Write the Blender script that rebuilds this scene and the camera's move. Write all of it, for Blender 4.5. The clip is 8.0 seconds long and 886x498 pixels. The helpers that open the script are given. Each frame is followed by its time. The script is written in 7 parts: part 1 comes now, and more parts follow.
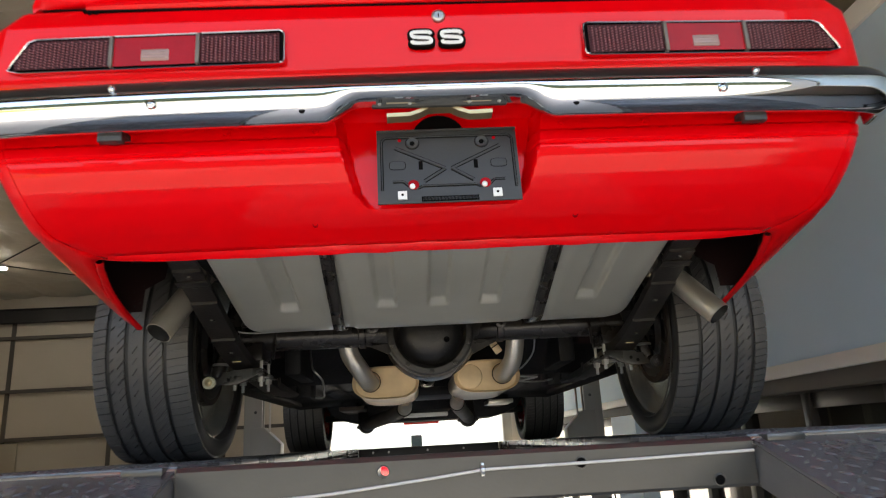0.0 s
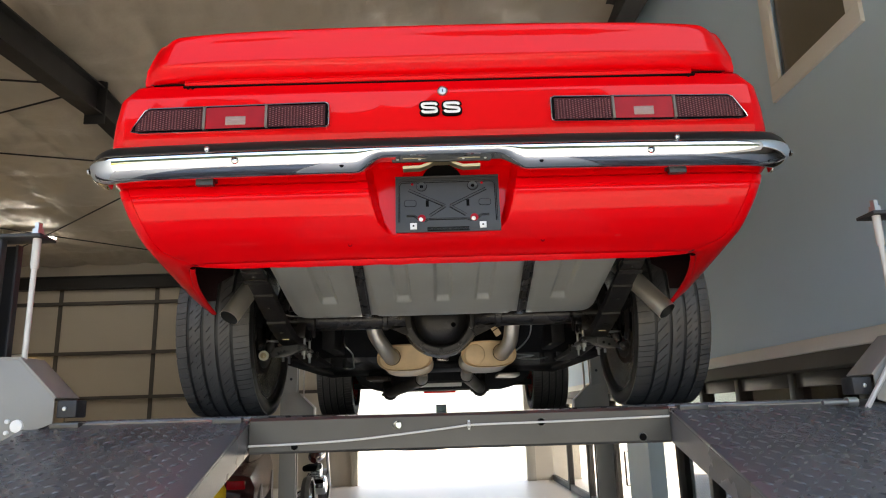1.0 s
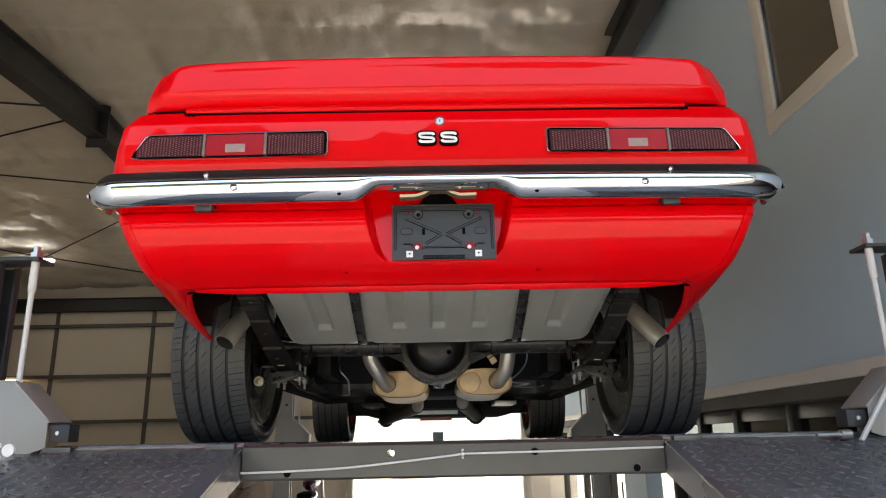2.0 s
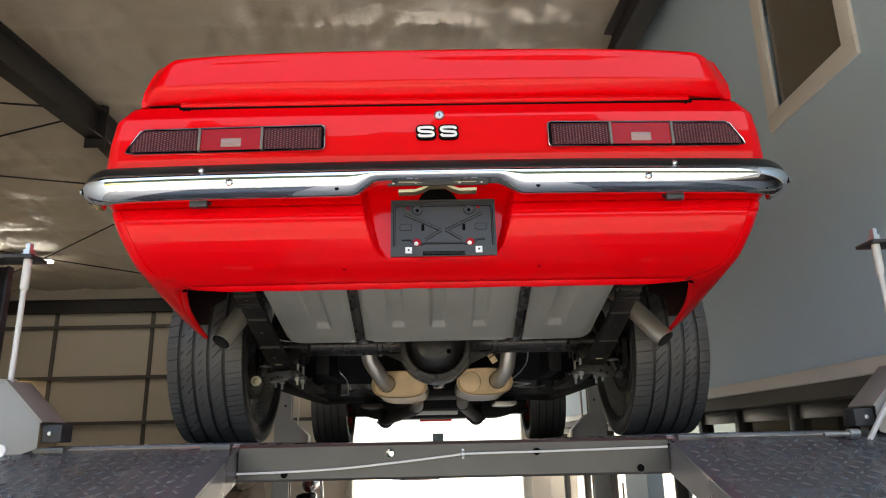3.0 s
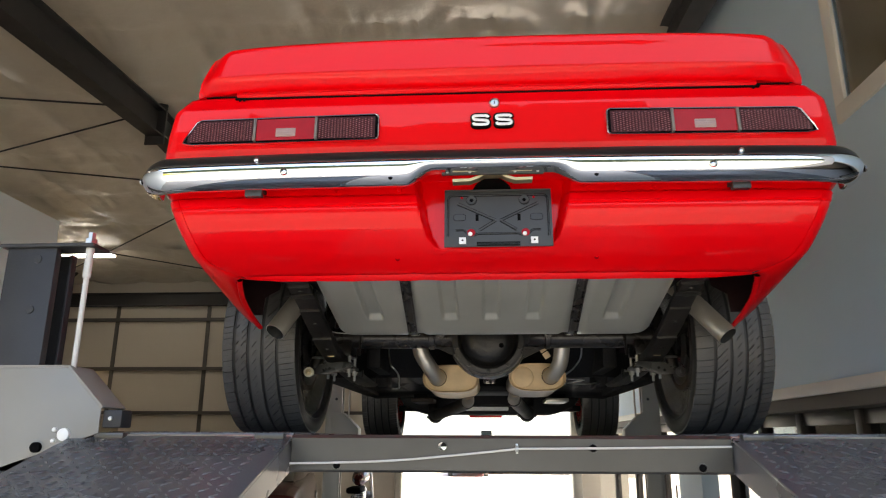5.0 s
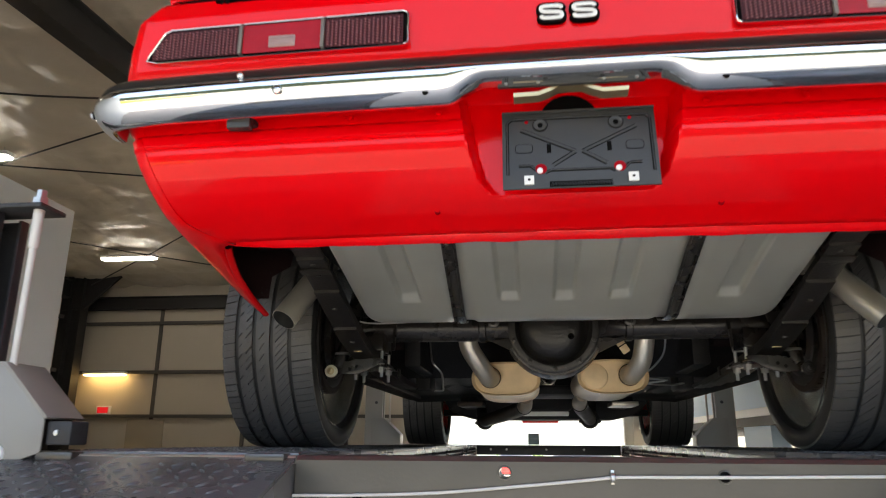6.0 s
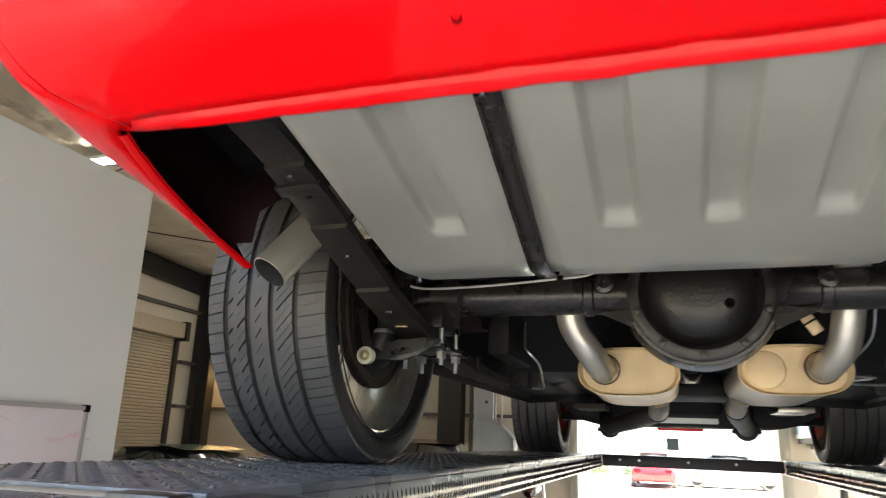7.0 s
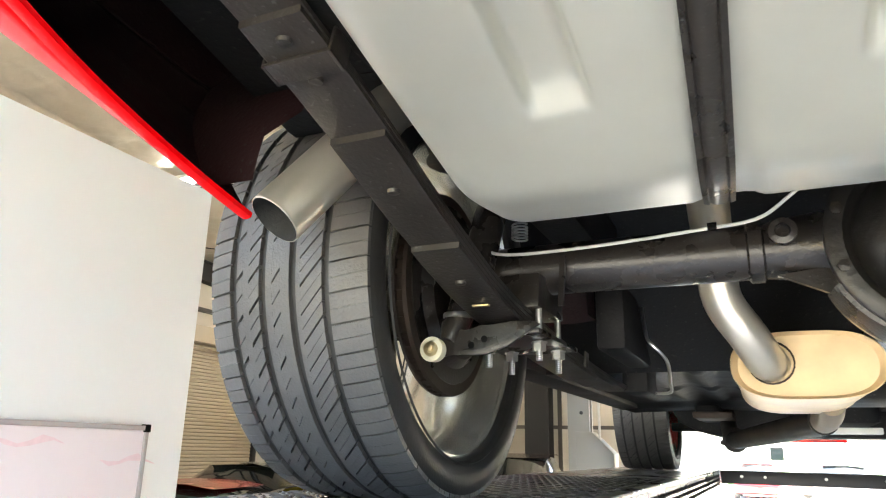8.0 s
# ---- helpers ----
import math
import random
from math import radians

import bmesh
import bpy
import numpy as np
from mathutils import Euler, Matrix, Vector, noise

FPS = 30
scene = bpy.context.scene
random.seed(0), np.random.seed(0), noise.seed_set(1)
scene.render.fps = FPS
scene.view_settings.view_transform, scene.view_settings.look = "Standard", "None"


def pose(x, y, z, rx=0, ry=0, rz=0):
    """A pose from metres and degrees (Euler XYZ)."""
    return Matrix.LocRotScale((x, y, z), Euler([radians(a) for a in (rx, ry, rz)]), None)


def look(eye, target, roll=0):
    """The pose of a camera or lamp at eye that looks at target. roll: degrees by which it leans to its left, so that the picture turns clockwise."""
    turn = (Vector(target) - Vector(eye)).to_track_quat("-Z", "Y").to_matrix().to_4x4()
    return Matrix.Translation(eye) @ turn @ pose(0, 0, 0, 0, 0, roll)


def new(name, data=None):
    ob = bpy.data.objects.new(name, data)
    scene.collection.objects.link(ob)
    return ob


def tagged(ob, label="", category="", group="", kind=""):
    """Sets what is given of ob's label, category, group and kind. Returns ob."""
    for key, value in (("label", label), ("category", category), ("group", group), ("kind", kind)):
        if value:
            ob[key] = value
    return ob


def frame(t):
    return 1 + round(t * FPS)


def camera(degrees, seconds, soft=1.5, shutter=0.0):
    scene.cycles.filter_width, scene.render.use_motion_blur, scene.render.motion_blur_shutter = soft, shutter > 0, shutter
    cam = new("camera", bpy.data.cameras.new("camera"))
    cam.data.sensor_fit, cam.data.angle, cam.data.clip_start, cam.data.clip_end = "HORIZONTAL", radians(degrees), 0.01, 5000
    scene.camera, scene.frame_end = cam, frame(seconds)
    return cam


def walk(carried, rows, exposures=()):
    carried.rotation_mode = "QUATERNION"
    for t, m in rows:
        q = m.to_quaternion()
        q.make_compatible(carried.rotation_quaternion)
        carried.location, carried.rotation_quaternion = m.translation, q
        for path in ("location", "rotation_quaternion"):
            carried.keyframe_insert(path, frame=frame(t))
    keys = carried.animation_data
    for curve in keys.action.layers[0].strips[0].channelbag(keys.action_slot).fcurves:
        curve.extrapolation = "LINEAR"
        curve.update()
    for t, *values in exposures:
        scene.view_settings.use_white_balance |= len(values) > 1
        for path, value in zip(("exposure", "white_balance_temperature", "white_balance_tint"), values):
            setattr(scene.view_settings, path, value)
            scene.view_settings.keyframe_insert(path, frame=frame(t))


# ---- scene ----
cam = camera(65.2, 8.0, 1.1, 0.3)
PATH = [
    (0, (-0.07, 0.037, 1.617), (0.032, 1.961, 2.153), -3.2),
    (0.5, (-0.025, -0.282, 1.596), (0.01, 1.658, 2.083), -2.7),
    (1, (-0.018, -0.453, 1.596), (0.0, 1.493, 2.056), -1.7),
    (1.5, (-0.01, -0.475, 1.598), (0.013, 1.455, 2.122), -1.1),
    (3, (-0.01, -0.432, 1.594), (0.014, 1.494, 2.13), -1.2),
    (3.5, (-0.002, -0.423, 1.59), (0.043, 1.508, 2.109), -1.3),
    (4, (-0.003, -0.433, 1.587), (0.02, 1.501, 2.097), -1.1),
    (4.5, (-0.012, -0.438, 1.586), (-0.052, 1.493, 2.107), -0.6),
    (4.7, (-0.018, -0.439, 1.586), (-0.085, 1.489, 2.114), -0.3),
    (5.8, (-0.06, -0.018, 1.595), (-0.294, 1.896, 2.124), 0.7),
    (6, (-0.082, 0.108, 1.622), (-0.323, 2.02, 2.157), 0.3),
    (6.5, (-0.074, 0.45, 1.618), (-0.472, 2.332, 2.163), 1.3),
    (7, (-0.076, 0.791, 1.661), (-0.678, 2.624, 2.187), 2.1),
    (7.5, (-0.178, 1.052, 1.663), (-0.924, 2.827, 2.203), 2.7),
    (8, (-0.229, 1.19, 1.681), (-1.038, 2.933, 2.234), 1.3),
]
walk(cam, [(t, look(eye, target, roll)) for t, eye, target, roll in PATH],
     exposures=[(t, e, 7150 - 40 * (10 - w), w) for t, e, w in ((0, 2.62, 10), (6.0, 2.66, 10), (6.5, 3.0, 9), (7.0, 3.57, 7), (7.5, 4.45, 6), (8.0, 4.78, 6))])

# ---- world, sun and large lights ----
world = bpy.data.worlds.new("sky")
scene.world = world
world.use_nodes = True
wn = world.node_tree.nodes
wl = world.node_tree.links
sky = wn.new("ShaderNodeTexSky")
sky.sky_type, sky.sun_disc = "NISHITA", False
sky.sun_elevation, sky.sun_rotation = radians(60), radians(93)
sky.dust_density = 4.0
wl.new(sky.outputs[0], wn["Background"].inputs[0])
wn["Background"].inputs[1].default_value = 0.15

sun = new("sun", bpy.data.lights.new("sun", "SUN"))
sun.data.energy, sun.data.angle, sun.data.color = 5.4, radians(0.6), (1.0, 0.93, 0.83)
sun.matrix_world = look((0, 0, 20), (-11.2, 0.6, 0))


# ---- materials ----


def mat(name, col, rough=0.5, metal=0.0, var=0.12, scale=6.0, bump=0.05, bscale=90.0, coat=0.0, spec=0.5, speck=0.0, relief=0.004):
    """A surface with colour variation at two scales, uneven gloss and fine relief."""
    m = bpy.data.materials.new(name)
    m.use_nodes = True
    n, l = m.node_tree.nodes, m.node_tree.links
    b = n["Principled BSDF"]
    co = n.new("ShaderNodeTexCoord")
    big, fine = n.new("ShaderNodeTexNoise"), n.new("ShaderNodeTexNoise")
    big.inputs["Scale"].default_value, big.inputs["Detail"].default_value = scale, 6
    fine.inputs["Scale"].default_value, fine.inputs["Detail"].default_value = bscale, 4
    for t in (big, fine):
        l.new(co.outputs["Object"], t.inputs["Vector"])
    mix = n.new("ShaderNodeMix")
    mix.data_type = "RGBA"
    lo = [max(0, c * (1 - var)) for c in col]
    hi = [min(1, c * (1 + var)) for c in col]
    mix.inputs["A"].default_value, mix.inputs["B"].default_value = (*lo, 1), (*hi, 1)
    l.new(big.outputs["Fac"], mix.inputs["Factor"])
    out = mix.outputs["Result"]
    if speck:
        ramp = n.new("ShaderNodeValToRGB")
        ramp.color_ramp.elements[0].position, ramp.color_ramp.elements[1].position = 0.64, 0.7
        l.new(fine.outputs["Fac"], ramp.inputs["Fac"])
        m2 = n.new("ShaderNodeMix")
        m2.data_type = "RGBA"
        l.new(ramp.outputs["Color"], m2.inputs["Factor"])
        l.new(out, m2.inputs["A"])
        m2.inputs["B"].default_value = (speck, speck, speck * 0.95, 1)
        out = m2.outputs["Result"]
    l.new(out, b.inputs["Base Color"])
    mr = n.new("ShaderNodeMapRange")
    mr.inputs["To Min"].default_value, mr.inputs["To Max"].default_value = max(0.02, rough * 0.8), min(1, rough * 1.25)
    l.new(big.outputs["Fac"], mr.inputs["Value"])
    l.new(mr.outputs["Result"], b.inputs["Roughness"])
    b.inputs["Metallic"].default_value = metal
    b.inputs["Coat Weight"].default_value = coat
    b.inputs["Coat Roughness"].default_value = 0.03
    b.inputs["Specular IOR Level"].default_value = spec
    if bump:
        bp = n.new("ShaderNodeBump")
        bp.inputs["Strength"].default_value, bp.inputs["Distance"].default_value = bump, relief
        l.new(fine.outputs["Fac"], bp.inputs["Height"])
        l.new(bp.outputs["Normal"], b.inputs["Normal"])
    return m


def glow(name, col, strength):
    m = bpy.data.materials.new(name)
    m.use_nodes = True
    b = m.node_tree.nodes["Principled BSDF"]
    b.inputs["Base Color"].default_value = (0.9, 0.9, 0.9, 1)
    b.inputs["Emission Color"].default_value = (*col, 1)
    b.inputs["Emission Strength"].default_value = strength
    return m


def glass_mat(name, tint=(1, 1, 1), rough=0.0):
    m = bpy.data.materials.new(name)
    m.use_nodes = True
    b = m.node_tree.nodes["Principled BSDF"]
    b.inputs["Base Color"].default_value = (*tint, 1)
    b.inputs["Transmission Weight"].default_value = 1.0
    b.inputs["Roughness"].default_value, b.inputs["IOR"].default_value = rough, 1.45
    return m


def lens_mat(name, col, pitch):
    """Moulded tail lamp plastic with a fine grid of prisms."""
    m = mat(name, col, 0.30, 0, 0.2, 12, 0.0, 200, coat=0.08, spec=0.3)
    n, l = m.node_tree.nodes, m.node_tree.links
    co = n.new("ShaderNodeTexCoord")
    waves = []
    for axis in ("X", "Z"):
        w = n.new("ShaderNodeTexWave")
        w.bands_direction = axis
        w.inputs["Scale"].default_value = pitch
        l.new(co.outputs["Object"], w.inputs["Vector"])
        waves.append(w)
    mx = n.new("ShaderNodeMath")
    mx.operation = "MULTIPLY"
    for i, w in enumerate(waves):
        l.new(w.outputs["Fac"], mx.inputs[i])
    bp = n.new("ShaderNodeBump")
    bp.inputs["Strength"].default_value, bp.inputs["Distance"].default_value = 1.0, 0.003
    l.new(mx.outputs[0], bp.inputs["Height"])
    l.new(bp.outputs["Normal"], n["Principled BSDF"].inputs["Normal"])
    return m


RED = mat("red_car_paint", (0.79, 0.0012, 0.005), 0.35, 0.0, 0.03, 3, 0.0, 240, coat=0.42, spec=0.05)
RED.node_tree.nodes["Principled BSDF"].inputs["Coat IOR"].default_value = 1.5
RED.node_tree.nodes["Principled BSDF"].inputs["Coat Roughness"].default_value = 0.012
BLACK_PAINT = mat("black_undercoat", (0.012, 0.012, 0.013), 0.6, 0, 0.4, 9, 0.25, 120, spec=0.25, speck=0.035)
OVERSPRAY = mat("black_undercoat_with_red_overspray", (0.022, 0.009, 0.010), 0.6, 0, 0.45, 7, 0.25, 160, spec=0.25, speck=0.03)
SATIN_BLACK = mat("satin_black_steel", (0.021, 0.018, 0.016), 0.27, 0, 0.3, 12, 0.12, 220, speck=0.05)
SPRING_BLACK = mat("spring_steel_black", (0.020, 0.017, 0.015), 0.40, 0, 0.35, 14, 0.2, 180, speck=0.06)
CHROME = mat("chrome", (0.71, 0.735, 0.75), 0.022, 1.0, 0.02, 5, 0.0, 60)
TANK = mat("galvanised_tank", (0.48, 0.485, 0.445), 0.33, 0.5, 0.26, 4, 0.05, 60)
STEEL = mat("bare_steel", (0.66, 0.62, 0.54), 0.30, 0.75, 0.15, 14, 0.05, 120)
MUFFLER = mat("aluminised_muffler", (0.74, 0.54, 0.33), 0.45, 0.25, 0.42, 11, 0.06, 100)
SHELL = mat("scorched_muffler_shell", (0.27, 0.235, 0.19), 0.45, 0.4, 0.35, 9, 0.06, 100)
ZINC = mat("zinc_hardware", (0.55, 0.56, 0.55), 0.3, 0.9, 0.1, 40, 0.03, 200)
CREAM = mat("cream_bushing", (0.72, 0.68, 0.52), 0.5, 0, 0.1, 40, 0.03, 200)
RUBBER = mat("tyre_rubber", (0.098, 0.094, 0.089), 0.42, 0, 0.25, 10, 0.18, 300)
SIDEWALL = mat("black_sidewall_rubber", (0.026, 0.025, 0.024), 0.5, 0, 0.25, 10, 0.12, 260)
RUBBER_BLACK = mat("groove_rubber", (0.008, 0.008, 0.008), 0.8, 0, 0.2, 10, 0.1, 300)
ALLOY = mat("wheel_alloy", (0.80, 0.77, 0.69), 0.20, 0.82, 0.12, 8, 0.03, 120)
ROTOR = mat("rusty_rotor", (0.045, 0.032, 0.024), 0.6, 0.4, 0.4, 30, 0.1, 200)
PLATE_BLACK = mat("black_bracket", (0.036, 0.037, 0.037), 0.45, 0, 0.2, 20, 0.12, 260)
GROOVE = mat("deep_black", (0.004, 0.004, 0.004), 0.9, 0, 0.1, 20, 0.0, 200, spec=0.05)
LENS_DARK = lens_mat("dark_red_lens", (0.055, 0.003, 0.005), 55)
LENS_PRISM = mat("pale_lens_prism", (0.27, 0.09, 0.09), 0.35, 0, 0.3, 40, 0.0, 60)
DIVIDER = mat("grey_divider", (0.17, 0.145, 0.125), 0.4, 0.2, 0.1, 40, 0.0, 60)
LENS_RED = mat("red_lens", (0.34, 0.004, 0.01), 0.14, 0, 0.25, 25, 0.05, 120, spec=0.15)
LENS_CLEAR = mat("reversing_lens", (0.34, 0.22, 0.20), 0.25, 0, 0.15, 60, 0.3, 300, coat=0.5)
WHITE_PLASTIC = mat("white_plastic", (0.85, 0.85, 0.83), 0.4, 0, 0.04, 30, 0.02, 200)
# near-black colour that paints a reflection onto the bumper's upper face
BUMPER_REFLECTION = mat("painted_dark_reflection", (0.012, 0.012, 0.013), 0.3, 0, 0.2, 10, 0.05, 200)
BRASS = mat("gold_zinc_bracket", (0.62, 0.50, 0.30), 0.32, 0.9, 0.15, 20, 0.05, 160)
LIFT_BLACK = mat("lift_black_powder_coat", (0.042, 0.043, 0.046), 0.40, 0.05, 0.3, 6, 0.12, 200, spec=0.3, speck=0.06)
TREAD_PLATE = mat("worn_black_tread_plate", (0.15, 0.152, 0.158), 0.27, 0.2, 0.4, 5, 0.10, 160, speck=0.14)
LIFT_BEAM = mat("lift_beam_grey_black", (0.105, 0.102, 0.096), 0.28, 0.65, 0.25, 5, 0.06, 140)
LIFT_GREY = mat("lift_grey_cover", (0.27, 0.262, 0.24), 0.4, 0.1, 0.12, 5, 0.05, 140)
LUG = mat("worn_tread_lug", (0.115, 0.116, 0.12), 0.28, 0.2, 0.3, 14, 0.08, 200)
CABLE = mat("white_cable", (0.62, 0.61, 0.58), 0.5, 0.1, 0.1, 40, 0.1, 300)
INSUL = mat("vinyl_insulation", (0.54, 0.48, 0.395), 0.32, 0, 0.1, 1.2, 0.5, 6.5, spec=0.6, relief=0.018)
INSUL_WALL = mat("vinyl_wall_insulation", (0.56, 0.50, 0.42), 0.45, 0, 0.08, 0.8, 0.5, 4)
PURLIN = mat("dark_steel_girt", (0.10, 0.09, 0.08), 0.55, 0.2, 0.2, 5, 0.05, 60)
BLACK_BEAM = mat("black_primer_beam", (0.022, 0.02, 0.02), 0.55, 0.1, 0.25, 5, 0.05, 60)
BLUE_WALL = mat("blue_grey_wall_paint", (0.55, 0.72, 0.87), 0.6, 0, 0.05, 1.5, 0.12, 60)
TRIM = mat("cream_trim_paint", (0.78, 0.76, 0.72), 0.5, 0, 0.05, 4, 0.04, 80)
BLIND = mat("brown_window_blind", (0.20, 0.15, 0.085), 0.6, 0, 0.08, 3, 0.05, 60)
WHITE_WALL = mat("white_partition_paint", (0.74, 0.77, 0.77), 0.55, 0, 0.03, 1.2, 0.06, 50)
BOARD = mat("whiteboard_enamel", (0.74, 0.67, 0.685), 0.5, 0, 0.03, 3, 0.0, 60, spec=0.3)
BOARD_INK = mat("smeared_red_marker", (0.74, 0.57, 0.60), 0.4, 0, 0.15, 30, 0.0, 60)
ALU = mat("aluminium_frame", (0.5, 0.5, 0.5), 0.35, 0.9, 0.08, 20, 0.03, 100)
CONCRETE = mat("sealed_concrete", (0.52, 0.49, 0.445), 0.35, 0, 0.15, 1.3, 0.06, 40)
ASPHALT = mat("pale_concrete_yard", (0.42, 0.40, 0.36), 0.85, 0, 0.15, 0.6, 0.3, 60)
DARK_ASPHALT = mat("weathered_asphalt", (0.15, 0.15, 0.14), 0.85, 0, 0.15, 0.6, 0.3, 60)
GRASS = mat("grass", (0.09, 0.16, 0.035), 0.9, 0, 0.35, 2, 0.5, 40)
STUCCO = mat("white_stucco", (0.66, 0.66, 0.64), 0.8, 0, 0.05, 1, 0.2, 40)
BOARD_RIM = mat("dull_board_frame", (0.36, 0.33, 0.32), 0.5, 0.1, 0.08, 20, 0.02, 80)
DARK_FRAME = mat("dark_window_frame", (0.045, 0.04, 0.036), 0.45, 0.3, 0.15, 8, 0.03, 90)
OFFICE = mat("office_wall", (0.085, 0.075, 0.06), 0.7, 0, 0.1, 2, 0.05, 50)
GLASS = glass_mat("window_glass", (0.95, 0.98, 0.97))
DARK_GLASS = mat("dark_car_glass", (0.015, 0.02, 0.022), 0.06, 0, 0.1, 3, 0, 50, coat=0.6)
TUBE_LIGHT = glow("led_strip", (1.0, 0.97, 0.9), 5)
WARM_LIGHT = glow("warm_strip", (1.0, 0.66, 0.25), 2.6)
EXIT_RED = glow("exit_sign_red", (1.0, 0.01, 0.02), 0.09)
EXIT_RED.node_tree.nodes["Principled BSDF"].inputs["Base Color"].default_value = (0.5, 0.02, 0.03, 1)


def wrinkle(m, scale, depth, stretch):
    """Taut creases over a sheet, on top of its fine relief."""
    n, l = m.node_tree.nodes, m.node_tree.links
    co, mp, tex, bp = n.new("ShaderNodeTexCoord"), n.new("ShaderNodeMapping"), n.new("ShaderNodeTexNoise"), n.new("ShaderNodeBump")
    tex.noise_type = "RIDGED_MULTIFRACTAL"
    mp.inputs["Scale"].default_value, mp.inputs["Rotation"].default_value = stretch, (0, 0, 0.5)
    tex.inputs["Scale"].default_value, tex.inputs["Detail"].default_value, tex.inputs["Distortion"].default_value = scale, 3, 0.6
    bp.inputs["Strength"].default_value, bp.inputs["Distance"].default_value = 0.5, depth
    l.new(co.outputs["Object"], mp.inputs["Vector"])
    l.new(mp.outputs["Vector"], tex.inputs["Vector"])
    l.new(tex.outputs["Fac"], bp.inputs["Height"])
    b = n["Principled BSDF"]
    l.new(b.inputs["Normal"].links[0].from_socket, bp.inputs["Normal"])
    l.new(bp.outputs["Normal"], b.inputs["Normal"])


wrinkle(INSUL, 1.6, 0.012, (0.7, 2.2, 1))

DOOR_BEIGE = mat("beige_door_paint", (0.40, 0.34, 0.26), 0.5, 0.05, 0.08, 2, 0.03, 60)
DIFF_BLACK = mat("oily_black_casting", (0.011, 0.010, 0.009), 0.34, 0, 0.4, 12, 0.2, 120, speck=0.03)
SOOT_PIPE = mat("sooty_pipe_steel", (0.028, 0.026, 0.024), 0.55, 0.2, 0.35, 10, 0.15, 160, spec=0.25)
DOOR_STEEL = mat("grey_beige_door_steel", (0.36, 0.33, 0.27), 0.5, 0.1, 0.1, 3, 0.05, 80)
REFLECTION_SCREEN = mat("dark_reflection_screen", (0.045, 0.06, 0.03), 0.9, 0, 0.4, 0.4, 0.6, 3)

# ---- mesh helpers ----


def box(bm, lo, hi, m=None, bevel=0.0):
    """A box between two corners, with softened edges, turned by m."""
    lo, hi = Vector(lo), Vector(hi)
    made = bmesh.ops.create_cube(bm, size=1.0)["verts"]
    for v in made:
        v.co = Vector([lo[i] + (v.co[i] + 0.5) * (hi[i] - lo[i]) for i in range(3)])
    if bevel:
        edges = list({e for v in made for e in v.link_edges})
        res = bmesh.ops.bevel(bm, geom=edges, offset=bevel, segments=2, profile=0.5, affect="EDGES")
        made = list({v for f in res["faces"] for v in f.verts} | {v for v in made if v.is_valid})
    if m is not None:
        bmesh.ops.transform(bm, matrix=m, verts=made)
    return made


def frames_along(pts):
    pts = [Vector(p) for p in pts]
    ts = []
    for i in range(len(pts)):
        a, b = pts[max(0, i - 1)], pts[min(len(pts) - 1, i + 1)]
        ts.append((b - a).normalized())
    up = Vector((0, 0, 1)) if abs(ts[0].z) < 0.9 else Vector((1, 0, 0))
    s = ts[0].cross(up).normalized()
    out = []
    for p, t in zip(pts, ts):
        s = (s - t * s.dot(t)).normalized()
        out.append((p, s, s.cross(t)))
    return out


def smooth_path(pts, n=6):
    """A Catmull-Rom curve through the points."""
    p = [Vector(q) for q in pts]
    p = [p[0] * 2 - p[1], *p, p[-1] * 2 - p[-2]]
    out = []
    for i in range(1, len(p) - 2):
        for k in range(n):
            t = k / n
            out.append(0.5 * (2 * p[i] + (p[i + 1] - p[i - 1]) * t + (2 * p[i - 1] - 5 * p[i] + 4 * p[i + 1] - p[i + 2]) * t * t
                              + (3 * p[i] - p[i - 1] - 3 * p[i + 1] + p[i + 2]) * t ** 3))
    return out + [p[-2]]


def tube(bm, pts, r, seg=14, caps=True, sx=1.0, sy=1.0):
    """A pipe along points; r is one radius or one for each point."""
    fr = frames_along(pts)
    rings = []
    for i, (p, s, u) in enumerate(fr):
        ri = r[i] if isinstance(r, (list, tuple)) else r
        rings.append([bm.verts.new(p + s * (ri * sx * math.cos(a)) + u * (ri * sy * math.sin(a)))
                      for a in [2 * math.pi * k / seg for k in range(seg)]])
    for a, b in zip(rings, rings[1:]):
        for k in range(seg):
            bm.faces.new((a[k], a[(k + 1) % seg], b[(k + 1) % seg], b[k]))
    if caps:
        bm.faces.new(rings[0][::-1])
        bm.faces.new(rings[-1])


def lathe(bm, profile, centre, seg=48, axis="x", closed=False):
    """Turns (along, radius) pairs round an axis through centre."""
    c = Vector(centre)
    rings = []
    for h, r in profile:
        ring = []
        for k in range(seg):
            a = 2 * math.pi * k / seg
            d = {"x": (h, r * math.cos(a), r * math.sin(a)), "y": (r * math.cos(a), h, r * math.sin(a)), "z": (r * math.cos(a), r * math.sin(a), h)}[axis]
            ring.append(bm.verts.new(c + Vector(d)))
        rings.append(ring)
    pairs = list(zip(rings, rings[1:])) + ([(rings[-1], rings[0])] if closed else [])
    for a, b in pairs:
        for k in range(seg):
            bm.faces.new((a[k], a[(k + 1) % seg], b[(k + 1) % seg], b[k]))
    return rings


def sheet(bm, rows, close=False):
    """A surface through rows of points."""
    vs = [[bm.verts.new(p) for p in row] for row in rows]
    for a, b in zip(vs, vs[1:]):
        k = len(a)
        for i in range(k if close else k - 1):
            bm.faces.new((a[i], a[(i + 1) % k], b[(i + 1) % k], b[i]))
    return vs


